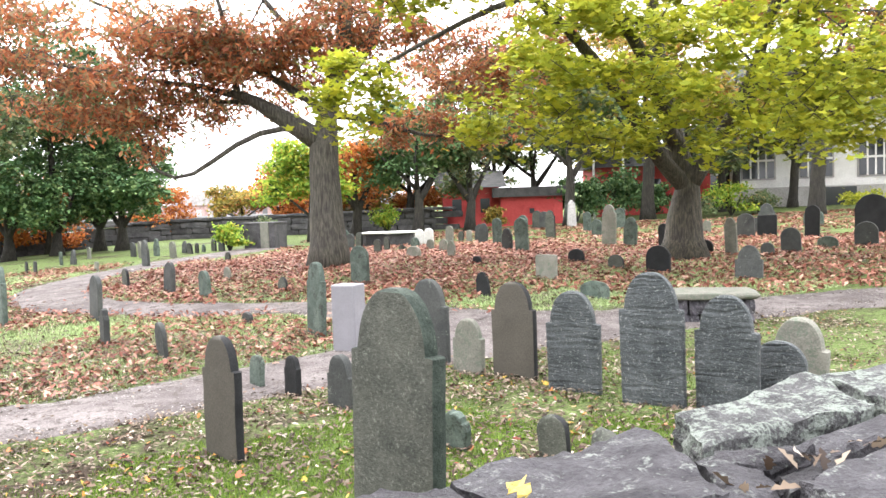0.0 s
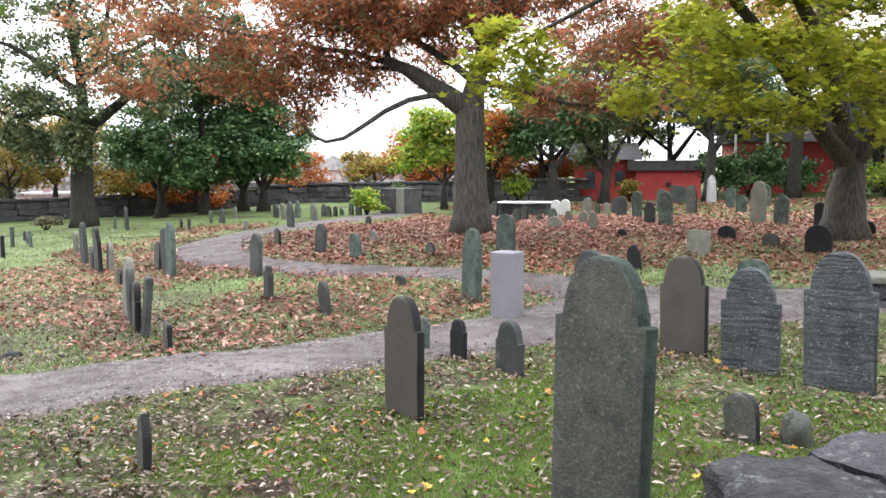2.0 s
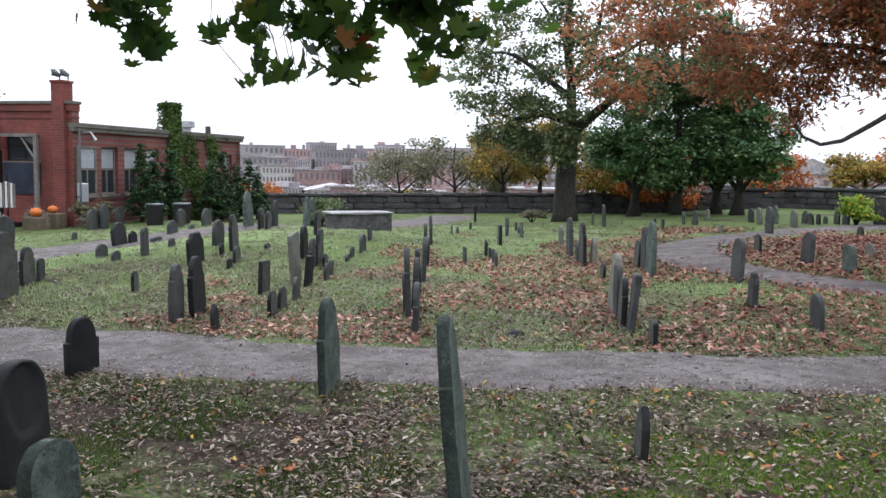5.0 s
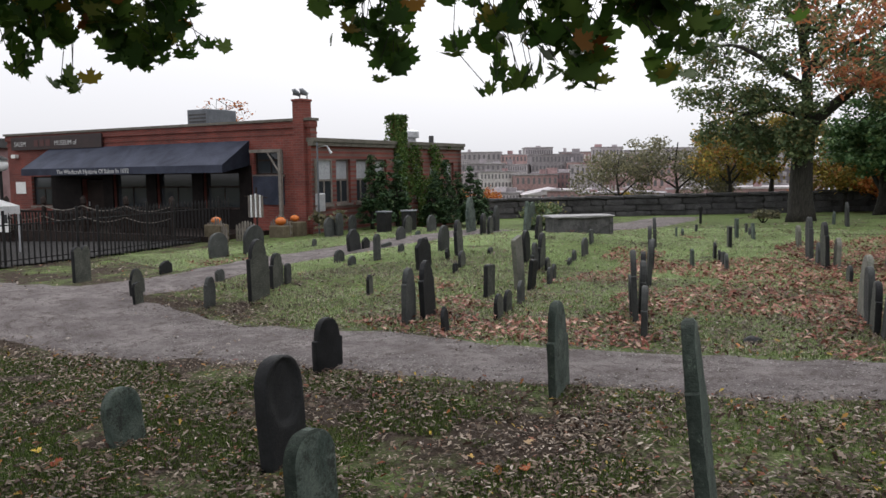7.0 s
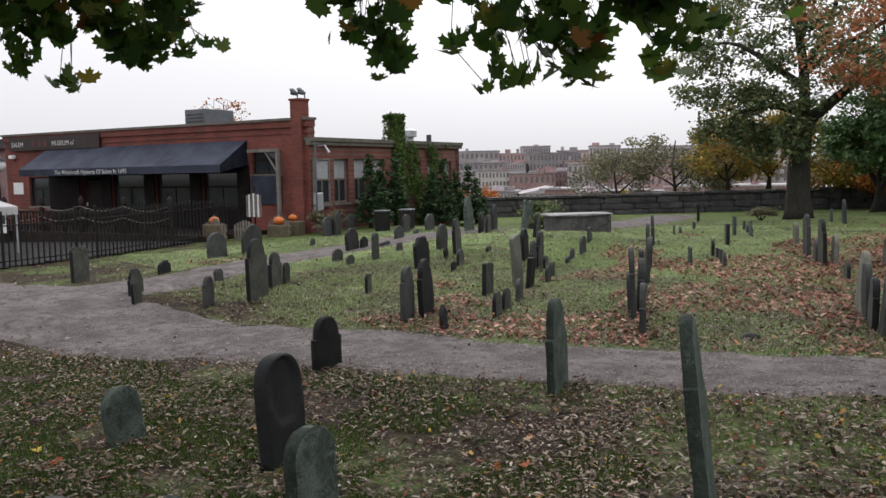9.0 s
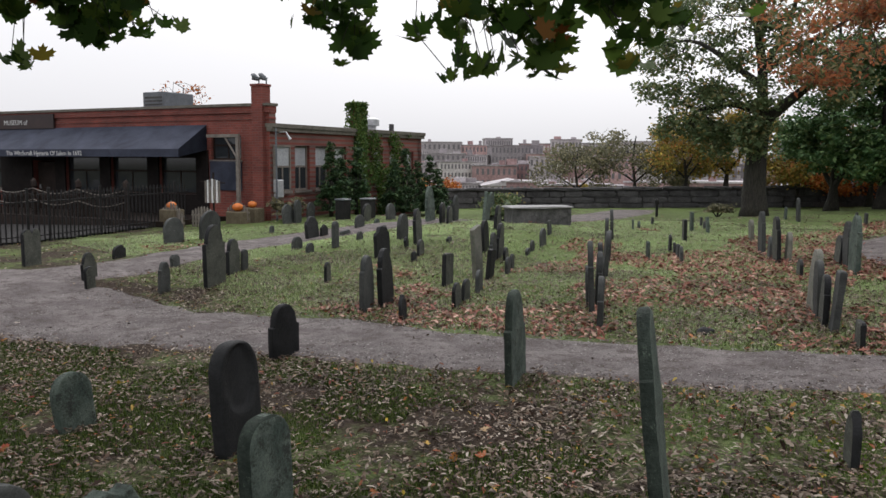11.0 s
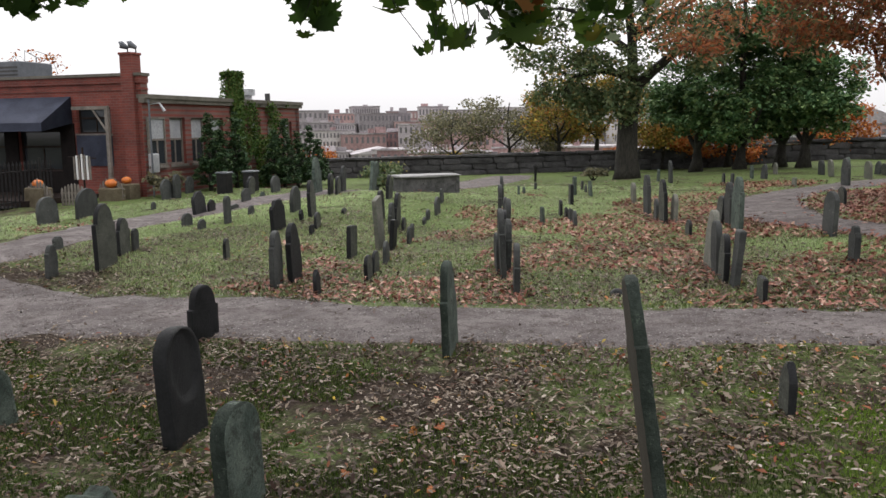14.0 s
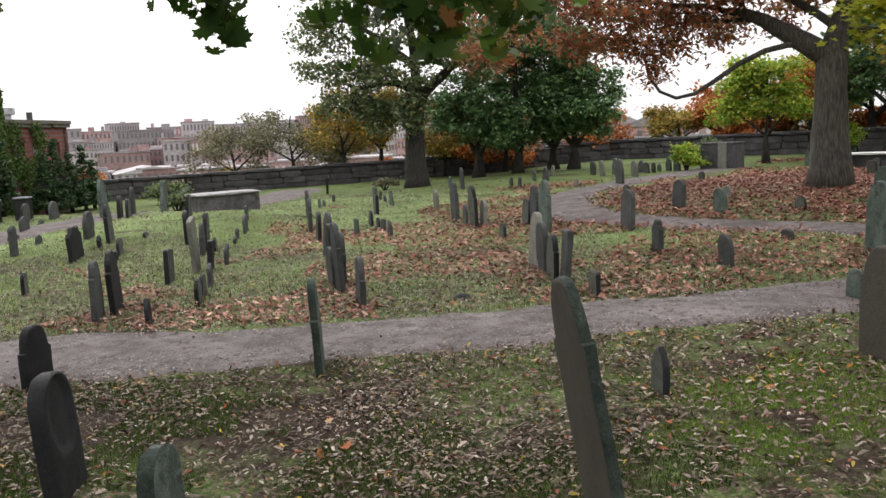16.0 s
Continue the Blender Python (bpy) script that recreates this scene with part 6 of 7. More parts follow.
wh = far_block(20.2, 44.0, -12, 13.0, 7.0, 4.4, 1, 5, PAINT_WHITE, "large white clapboard house with tall windows", "gable", 1.0, trim=GREY_RENDER, win=(1.5, 1.7))
part("porch", boxes((-6.5, 2.5, -5.2, -3.6, 0.0, 0.9)), GREY_RENDER, wh, "low pale porch wall")
part("basement_window", boxes((-3.0, -1.2, -5.26, -5.2, 0.0, 0.85)), GLASS, wh)
for x, y, h in ((7.3, 38.5, 3.4), (5.9, 38.0, 2.6)):
    ob = finish("white_pole", tube(bmesh.new(), [(0, 0, -0.3), (0, 0, h)], [0.06, 0.05], 8), PAINT_WHITE)
    ob.matrix_basis = pose(x, y, height(x, y))
    tagged(ob, "slim white painted pole beside the house", "pole")

# the town across the water, in tiers
town = random.Random(8)
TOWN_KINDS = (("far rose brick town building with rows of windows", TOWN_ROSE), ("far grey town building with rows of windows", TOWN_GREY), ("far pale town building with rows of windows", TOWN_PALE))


def town_block(az, dist, w, h, z0, storeys, bays, k, roof="flat"):
    a = radians(az)
    root = empty("town_house", pose(-0.7 - math.sin(a) * dist, -0.2 + math.cos(a) * dist, z0, 0, 0, az + town.uniform(-12, 12)))
    label, wall = TOWN_KINDS[k]
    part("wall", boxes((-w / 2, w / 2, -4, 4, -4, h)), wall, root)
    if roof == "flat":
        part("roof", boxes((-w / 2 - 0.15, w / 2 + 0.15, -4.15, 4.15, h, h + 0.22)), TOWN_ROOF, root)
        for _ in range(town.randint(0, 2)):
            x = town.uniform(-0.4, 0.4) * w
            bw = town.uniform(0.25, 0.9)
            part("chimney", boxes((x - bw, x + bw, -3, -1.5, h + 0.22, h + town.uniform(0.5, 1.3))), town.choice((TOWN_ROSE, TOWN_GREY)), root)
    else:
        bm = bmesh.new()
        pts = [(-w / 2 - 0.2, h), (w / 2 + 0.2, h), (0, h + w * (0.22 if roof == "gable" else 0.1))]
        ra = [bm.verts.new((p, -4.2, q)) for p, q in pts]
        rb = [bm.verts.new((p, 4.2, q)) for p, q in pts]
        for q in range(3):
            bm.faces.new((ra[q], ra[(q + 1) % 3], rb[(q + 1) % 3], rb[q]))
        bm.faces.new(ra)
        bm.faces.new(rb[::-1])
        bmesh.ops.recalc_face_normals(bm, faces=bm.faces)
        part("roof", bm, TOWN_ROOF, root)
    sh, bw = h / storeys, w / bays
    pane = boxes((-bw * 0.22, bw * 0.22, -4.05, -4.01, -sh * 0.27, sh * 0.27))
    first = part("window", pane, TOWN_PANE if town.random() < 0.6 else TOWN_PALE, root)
    first.location = (-w / 2 + bw / 2, 0, sh * 0.5)
    for s in range(storeys):
        for q in range(bays):
            if s or q:
                o = new("window", first.data)
                o.parent = root
                o.location = (-w / 2 + bw * (q + 0.5), 0, sh * (s + 0.5))
    return tagged(root, label, "house", "town across the water")


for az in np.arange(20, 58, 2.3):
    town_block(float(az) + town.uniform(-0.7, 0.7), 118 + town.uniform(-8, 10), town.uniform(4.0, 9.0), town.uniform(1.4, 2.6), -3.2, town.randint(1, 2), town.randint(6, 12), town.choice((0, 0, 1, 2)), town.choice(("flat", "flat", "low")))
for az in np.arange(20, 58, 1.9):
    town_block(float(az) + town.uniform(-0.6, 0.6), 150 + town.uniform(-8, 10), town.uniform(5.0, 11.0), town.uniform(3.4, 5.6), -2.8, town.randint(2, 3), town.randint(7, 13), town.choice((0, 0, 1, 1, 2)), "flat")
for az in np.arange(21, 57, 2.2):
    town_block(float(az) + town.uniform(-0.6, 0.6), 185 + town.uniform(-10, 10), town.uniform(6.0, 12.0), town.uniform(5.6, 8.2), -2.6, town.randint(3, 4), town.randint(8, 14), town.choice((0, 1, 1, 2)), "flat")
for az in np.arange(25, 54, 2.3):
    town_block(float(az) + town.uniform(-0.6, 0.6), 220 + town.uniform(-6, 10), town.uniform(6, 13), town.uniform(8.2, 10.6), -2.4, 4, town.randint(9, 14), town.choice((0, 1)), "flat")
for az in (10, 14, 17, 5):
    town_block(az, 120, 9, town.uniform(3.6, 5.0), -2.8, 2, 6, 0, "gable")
# nearer sheds beyond the wall
far_block(-18, 62, 18, 19, 8, 1.15, 1, 0, PAINT_WHITE, "long low white building beyond the boundary wall", "flat", -0.4, trim=GREY_RENDER)
far_block(-46, 1.0, 75, 12, 6, 3.3, 1, 4, TOWN_ROSE, "dull rose brick building next to the museum", "flat", 0.0)

# ---------------------------------------------------------------- trees
def lumpy(w, h, z, seed, k=16, n=6):
    """Uneven clumps that together fill a crown w wide and h high about z."""
    r = random.Random(seed)
    out = [(0, 0, z, w * 0.55, w * 0.55, h * 0.6, k)]
    for i in range(n):
        a = math.tau * (i + r.uniform(-0.3, 0.3)) / n
        d = r.uniform(0.45, 0.85) * w
        out.append((d * math.cos(a), d * math.sin(a), z + r.uniform(-0.65, 0.75) * h, w * r.uniform(0.26, 0.5), w * r.uniform(0.26, 0.5), h * r.uniform(0.24, 0.46), k))
    return out


# great oak on the mound
grow("oak_tree", -2.78, 17.85,
     [[(0, 0, 0), (0, 0, 1.5), (0, 0.05, 2.6), (0.1, 0.1, 3.2), (0.3, 0.2, 3.9), (0.5, 0.3, 5.0), (0.6, 0.4, 7.0), (0.5, 0.5, 9.0)],
      [(0, 0.05, 2.6), (-0.45, -0.05, 3.05), (-0.98, -0.15, 3.22), (-1.35, -0.2, 3.5), (-1.62, -0.25, 3.76), (-2.0, -0.4, 3.7)],
      [(-0.45, -0.05, 3.05), (-0.7, -0.35, 2.92), (-1.19, -0.5, 2.98), (-1.68, -0.58, 2.66), (-2.18, -0.67, 2.24), (-2.53, -0.74, 1.98), (-2.82, -0.78, 1.84), (-3.38, -0.83, 2.03), (-3.52, -0.81, 2.45), (-3.55, -0.78, 2.9)],
      [(0.3, 0.2, 3.9), (0.86, 0.3, 4.1), (1.16, 0.4, 4.8), (1.35, 0.5, 5.6), (1.5, 0.5, 7.5)],
      [(0.1, 0.1, 3.2), (0.5, 0.8, 3.25), (1.05, 1.0, 3.15), (1.6, 1.1, 2.95), (2.1, 1.2, 2.65), (3.0, 1.3, 2.8)],
      [(0.1, 0.1, 3.2), (-0.39, 0.2, 3.6), (-0.76, 0.2, 3.9), (-1.12, 0.1, 4.05), (-1.9, 0.0, 4.5), (-3.0, -0.2, 5.0), (-4.5, -0.6, 5.6)],
      [(-1.62, -0.25, 3.76), (-1.9, -0.5, 4.4), (-1.7, -0.8, 5.2), (-2.2, -1.0, 6.5)],
      [(0.3, 0.2, 3.9), (-0.3, -0.4, 4.7), (-1.0, -0.8, 5.4), (-1.6, -1.0, 6.8)],
      [(-2.0, -0.4, 3.7), (-2.3, -0.5, 3.95), (-3.15, -0.8, 3.8), (-3.6, -0.9, 4.1), (-4.6, -1.2, 4.1), (-5.8, -1.5, 4.5)],
      [(-1.35, -0.2, 3.5), (-1.9, 0.1, 3.45), (-2.6, 0.2, 3.7), (-3.6, 0.1, 3.5)]],
     [(-4.6, -1.2, 4.7, 2.6, 2.0, 0.9, 90), (-6.4, -1.6, 3.9, 1.7, 1.8, 1.1, 46), (0.6, -0.4, 4.7, 1.5, 1.2, 0.7, 44), (3.4, 1.0, 3.3, 1.3, 0.9, 0.8, 40), (4.2, 1.2, 4.6, 1.4, 1.0, 0.9, 40), (-1.4, 0.8, 3.9, 1.6, 0.8, 0.6, 30), (-2.8, -0.6, 4.0, 1.6, 1.0, 0.5, 50), (-1.5, -0.5, 4.5, 1.4, 1.0, 0.6, 44), (-4.0, -1.0, 3.6, 1.4, 1.1, 0.6, 30), (-4.3, -1.0, 3.3, 1.2, 1.0, 0.7, 26), (-2.3, -0.7, 4.7, 1.4, 1.4, 0.7, 60), (-0.6, -0.3, 4.6, 1.1, 1.0, 0.5, 30), (1.0, 0.2, 5.2, 1.5, 1.3, 0.7, 40), (2.0, 1.2, 3.0, 1.1, 0.6, 0.5, 26), (2.8, 1.3, 4.4, 1.7, 1.2, 0.8, 40), (-1.2, -0.4, 7.0, 4.5, 3.2, 1.5, 110), (-2.6, -0.7, 3.2, 0.9, 0.7, 0.5, 22), (-3.5, -0.8, 2.7, 0.4, 0.4, 0.3, 8)],
     BARK_OAK, LEAF_OAK, 43000, 0.135, 0.22, OAK_LEAF, 3, 0.35, "great old oak with russet leaves and a heavy crooked limb", trunk_label="thick furrowed grey-brown trunk", limb_scale=(0.72, 0.3, 0.55, 0.4, 0.42, 0.6, 0.4, 0.85, 0.4), r_tip=0.016, patch=0.8)
# yellow maple
grow("maple_tree", 4.66, 17.9,
     [[(0, 0, 0), (0.02, 0, 0.9), (0.1, 0, 1.5), (-0.1, 0.1, 2.4), (-0.4, 0.2, 4.0), (-0.6, 0.2, 6.5)],
      [(0.1, 0, 1.4), (0.55, -0.2, 2.2), (1.3, -0.5, 3.4), (2.4, -0.8, 4.8), (3.2, -1, 6.5)],
      [(0.1, 0, 1.3), (-0.5, -0.3, 2.0), (-1.3, -0.8, 3.3), (-2.6, -1.8, 4.6), (-3.8, -2.8, 5.4)],
      [(0.55, -0.2, 2.2), (1.1, -1.2, 3.6), (1.2, -2.6, 5.2), (0.8, -4.5, 6.4)], [(-0.1, 0.1, 2.4), (-1.0, -1.4, 3.9), (-2.2, -3.2, 5.0), (-3.8, -5.0, 5.5)], [(1.3, -0.5, 3.4), (3.0, -0.6, 3.9), (5.0, -0.8, 4.0)], [(-2.2, -3.2, 5.0), (-4.0, -3.4, 4.6), (-5.4, -3.6, 3.9), (-6.4, -3.6, 3.4)]],
     [(-1.7, -2.2, 3.7, 2.2, 1.9, 1.5, 100), (0.2, -3.2, 3.2, 2.2, 1.5, 1.5, 110), (2.6, -2.0, 4.4, 2.4, 2.2, 1.9, 100), (-3.4, -4.6, 5.0, 1.7, 1.6, 1.1, 46), (-5.2, -5.4, 4.9, 1.3, 1.2, 0.8, 22), (-6.35, -3.6, 3.1, 0.75, 0.5, 0.75, 26), (0.2, -2.0, 6.2, 4.0, 3.4, 1.7, 120), (5.0, -1.2, 4.2, 2.2, 2.0, 1.8, 90), (6.6, -1.0, 3.6, 1.6, 1.6, 1.6, 60), (3.2, -1.6, 2.9, 1.5, 1.2, 0.8, 40), (-1.6, -0.8, 2.4, 0.8, 0.8, 0.5, 16), (-3.6, -2.4, 2.9, 1.0, 0.9, 0.7, 30)],
     BARK_MAPLE, LEAF_YELLOW, 27000, 0.2, 0.2, STAR_LEAF, 7, 0.4, "spreading maple with bright yellow-green autumn leaves", droop=0.4, flat=0.62, patch=0.75, limb_scale=0.75, r_tip=0.014)
# maple that overhangs the walk; its trunk stands behind
grow("overhanging_maple", -4.5, -7.5,
     [[(0, 0, 0), (0.1, 0.2, 2.0), (0.2, 0.5, 4.5), (0.3, 1.0, 7.0)],
      [(0.2, 0.5, 4.5), (0.2, 3.0, 5.8), (0.3, 6.0, 5.6), (0.6, 8.8, 4.6), (0.75, 10.4, 3.75)],
      [(0.2, 0.5, 4.5), (-1.5, 3.0, 5.8), (-1.6, 6.0, 5.2), (-1.45, 8.5, 4.0)],
      [(0.3, 6.0, 5.6), (-0.2, 8.2, 4.7), (-0.35, 9.6, 3.7)]],
     [(0.40, 10.01, 2.77, 0.08, 0.08, 0.07, 3, 0.105), (0.51, 10.14, 2.80, 0.09, 0.09, 0.07, 4, 0.105), (0.46, 10.05, 2.99, 0.13, 0.13, 0.11, 6, 0.105), (0.52, 10.28, 2.95, 0.12, 0.12, 0.10, 5, 0.105), (0.66, 10.43, 2.88, 0.11, 0.11, 0.08, 4, 0.105), (0.66, 10.39, 3.10, 0.15, 0.15, 0.12, 7, 0.105), (0.71, 10.71, 3.12, 0.13, 0.13, 0.10, 5, 0.105), (0.74, 10.91, 2.93, 0.11, 0.11, 0.09, 4, 0.105), (0.81, 10.94, 3.10, 0.16, 0.16, 0.13, 6, 0.105), (0.88, 11.13, 3.04, 0.11, 0.11, 0.09, 4, 0.105), (0.94, 11.28, 3.16, 0.15, 0.15, 0.12, 4, 0.105), (1.02, 11.57, 3.16, 0.12, 0.12, 0.10, 3, 0.105), (0.58, 10.23, 3.38, 0.27, 0.27, 0.22, 13, 0.105), (0.89, 10.93, 3.40, 0.32, 0.32, 0.26, 13, 0.105), (-0.32, 9.84, 2.96, 0.09, 0.09, 0.07, 4, 0.105), (-0.38, 9.68, 3.14, 0.10, 0.10, 0.08, 4, 0.105), (-0.45, 9.50, 3.28, 0.11, 0.11, 0.09, 4, 0.105), (-0.28, 9.77, 3.35, 0.16, 0.16, 0.13, 6, 0.105), (-1.55, 8.14, 3.23, 0.22, 0.22, 0.18, 10, 0.105), (-1.51, 8.40, 3.18, 0.22, 0.22, 0.18, 10, 0.105), (-1.43, 8.70, 3.22, 0.22, 0.22, 0.18, 9, 0.105), (-1.40, 8.91, 3.03, 0.15, 0.15, 0.12, 5, 0.105), (-1.33, 9.09, 3.12, 0.15, 0.15, 0.12, 5, 0.105), (-1.55, 8.39, 2.92, 0.09, 0.09, 0.07, 3, 0.105), (-1.59, 8.13, 3.01, 0.11, 0.11, 0.09, 3, 0.105), (-1.41, 8.55, 3.53, 0.44, 0.44, 0.35, 17, 0.105), (-1.32, 9.01, 3.33, 0.16, 0.16, 0.13, 5, 0.105),
      # out-of-view canopy, added to shade the near ground
      (-1.8, 6.8, 5.6, 6.0, 5.4, 0.8, 1000, 1.0)],
     BARK_DARK, LEAF_MAPLE, 38000, 0.155, 0.06, MAPLE_LEAF, 12, 0.3, "maple with dark green leaves hanging over the walk", droop=0.75, flat=0.05, r_tip=0.004, step=0.2, patch=2.0)
# broad old tree by the boundary wall
grow("old_tree", -17.4, 26.8,
     [[(0, 0, 0), (0, 0, 2.0), (0.15, 0, 3.6), (0.1, 0, 5.0), (-0.2, 0, 7.0), (0.2, 0, 9.5)],
      [(0.1, 0, 3.4), (1.2, 0.8, 4.4), (2.0, 1.2, 5.2), (2.4, 1.6, 4.6)], [(0.1, 0, 4.4), (-1.2, -0.4, 5.6), (-2.4, -0.8, 6.4), (-3.2, -1, 6.2)], [(0.1, 0, 4.8), (1.0, 0.2, 6.6), (1.4, 0, 8.4)], [(-0.2, 0, 6.6), (-1.4, 0, 8.2)], [(0.15, 0, 3.6), (-0.9, -0.5, 4.1), (-1.6, -0.9, 3.6), (-2.2, -1.0, 3.9)], [(0.1, 0, 5.0), (1.4, 0.5, 5.9), (2.6, 1.0, 6.6), (3.4, 1.2, 7.2)]],
     [(-2.6, -1.0, 6.4, 2.0, 1.8, 1.4, 60), (-1.2, -0.6, 8.2, 2.2, 2.0, 1.6, 60), (-1.1, -0.9, 2.7, 0.8, 0.6, 0.7, 34), (0.5, -0.9, 2.7, 0.7, 0.6, 0.6, 26), (-2.4, -1.0, 3.3, 1.0, 0.8, 0.7, 30), (1.2, 0.4, 8.0, 2.0, 2.0, 1.8, 70), (-2.0, -0.9, 4.3, 1.2, 1.0, 0.8, 40), (0.4, -0.9, 4.1, 0.9, 0.5, 0.6, 26), (1.5, -0.4, 6.2, 1.2, 0.9, 0.8, 36), (2.6, 0.6, 4.4, 0.8, 0.7, 0.6, 22), (-3.2, -1.0, 5.1, 1.3, 1.0, 1.1, 50), (0.2, -1.0, 5.6, 1.6, 0.8, 1.0, 50), (-0.9, -1.0, 4.2, 0.8, 0.6, 0.6, 20), (1.6, 0.1, 4.9, 0.8, 0.8, 0.7, 30), (2.4, 1.4, 5.4, 1.2, 1.0, 0.7, 36), (-1.5, -0.9, 3.3, 0.7, 0.7, 0.7, 22), (3.0, 1.2, 7.0, 1.2, 1.0, 0.8, 30)],
     BARK_DARK, LEAF_GREEN, 20000, 0.16, 0.22, LEAF6, 17, 0.37, "broad old tree with dull grey-green leaves and dark trunk", r_tip=0.014, patch=0.8)
# evergreens under the wall
for i, (x, y, w, h) in enumerate(((-16.9, 31.2, 1.9, 7.6), (-15.4, 31.9, 2.1, 9.0), (-13.3, 32.9, 1.9, 5.8), (-14.4, 33.4, 1.8, 8.6))):
    grow("yew_tree", x, y, [[(0, 0, 0), (0.05, 0, 0.9), (0, 0, h * 0.5), (0, 0, h * 0.92)], [(0.02, 0, 0.7), (0.6, -0.2, 1.6), (0.9, -0.2, 2.4)], [(0.02, 0, 0.7), (-0.6, 0.2, 1.6), (-0.9, 0.2, 2.6)]],
         lumpy(w * 1.05, h * 0.3, h * 0.42, 30 + i, 16, 9) + [(0.1, 0, h * 0.72, w * 0.6, w * 0.6, h * 0.26, 50)], BARK_DARK, LEAF_YEW, 13000, 0.2, 0.24, LEAF4, 30 + i, 0.22, "dense dark green yew with bare lower trunk", group="evergreens by the wall", droop=0.4)
# small lime-coloured tree and bush
grow("lime_tree", -5.6, 31.4, [[(0, 0, 0), (0, 0, 1.0), (0.1, 0, 2.0), (0, 0, 3.6)], [(0, 0, 0.9), (-0.9, -0.2, 1.8), (-1.5, -0.2, 2.3)], [(0, 0, 1.0), (0.8, 0.1, 2.0)]],
     [(-0.4, 0, 2.3, 0.9, 0.9, 0.6, 26), (-1.5, -0.2, 2.0, 0.7, 0.7, 0.5, 20), (0.7, 0, 3.1, 0.7, 0.8, 0.7, 22), (-0.6, 0.2, 3.4, 0.6, 0.6, 0.5, 16), (0.9, -0.1, 1.9, 0.6, 0.6, 0.5, 14), (-1.0, 0, 2.9, 0.5, 0.6, 0.4, 12)], BARK_DARK, LEAF_LIME, 6500, 0.16, 0.24, LEAF6, 41, 0.12, "small tree with fresh lime-green leaves")


def bush(x, y, w, h, leaf, n, seed, label, size=0.12, name="bush", group=""):
    limbs = [[(0, 0, 0), (0, 0, h * 0.5)]] + [[(0, 0, 0.03), (w * 0.5 * math.cos(a), w * 0.5 * math.sin(a), h * 0.6)] for a in (0.4, 2.2, 4.0, 5.4)]
    return grow(name, x, y, limbs, lumpy(w, h * 0.4, h * 0.5, seed, 10), BARK_DARK, leaf, n, size, 0.12 * w + 0.04, LEAF6, seed, 0.03, label, "bush", group=group, r_tip=0.006)


bush(-7.75, 28.2, 0.5, 1.0, LEAF_LIME, 1500, 51, "bright yellow-green bush beside the walled tomb")
bush(-3.0, 33.5, 0.6, 1.3, LEAF_LIME, 1500, 52, "bright green bush against the stone wall")
bush(-18.6, 26.4, 0.5, 0.55, LEAF_OLIVE, 900, 53, "low olive-green bush at the foot of the old tree")
bush(-8.6, 36.6, 0.7, 1.1, LEAF_GREEN, 1100, 54, "green bush in front of the boundary wall")
bush(1.3, 33.9, 0.4, 1.1, LEAF_MIX, 900, 55, "yellowing bush beside the red house")
for i, (x, y, w, h) in enumerate(((9.2, 33.8, 0.9, 1.2), (10.8, 34.4, 1.0, 1.4), (12.2, 35.2, 0.8, 1.1))):
    bush(x, y, w, h, LEAF_LIME if i == 1 else LEAF_GREEN, 1600, 56 + i, "leafy green shrub in front of the white house", group="shrubs by the white house")
bush(15.8, 34.0, 0.8, 0.9, LEAF_YELLOW, 1000, 61, "yellow-leaved shrub by the white house")
bush(-20.7, 17.8, 0.5, 0.7, LEAF_GREEN, 900, 62, "small green bush among the far headstones")
bush(-25.0, 21.8, 0.8, 0.9, LEAF_GREEN, 1200, 63, "green bush in front of the wall")
bush(-23.4, 11.7, 0.4, 0.85, LEAF_OLIVE, 800, 64, "dull olive-green shrub at the building corner")
for i, (x, y, w, h) in enumerate(((4.9, 36.3, 1.1, 2.2), (6.2, 36.6, 1.3, 2.8), (7.8, 36.4, 1.0, 2.2))):
    bush(x, y, w, h, LEAF_YEW, 3200, 200 + i, "tall dark green hedge bush before the red houses", 0.16, "hedge_bush", "hedge bushes")

# row of conical evergreens along the brick building
for i, (a, w, h) in enumerate(((1.9, 0.5, 2.0), (2.5, 0.5, 1.75), (3.4, 0.6, 2.1), (5.9, 0.6, 1.7), (6.6, 0.7, 2.1), (7.6, 0.7, 1.7), (8.6, 0.7, 1.9), (9.3, 0.6, 1.5))):
    ax, ay = -24.13 - 0.4226 * a + 0.9063 * 0.9, 11.52 + 0.9063 * a + 0.4226 * 0.9
    w, h = w * 0.95, h * 1.12
    grow("conifer", ax, ay, [[(0, 0, 0), (0, 0, h * 0.4), (0.02, 0, h * 0.95)]], [(0, 0, h * 0.22, w, w, h * 0.2, 40), (0, 0, h * 0.48, w * 0.7, w * 0.7, h * 0.2, 34), (0, 0, h * 0.72, w * 0.42, w * 0.42, h * 0.18, 20), (0, 0, h * 0.95, w * 0.14, w * 0.14, h * 0.16, 10)], BARK_DARK, LEAF_CONIFER, 4600, 0.11, 0.06, LEAF4, 70 + i, 0.05, "small dark conical evergreen against the brick wall", group="evergreens along the building", droop=0.2, r_tip=0.006)

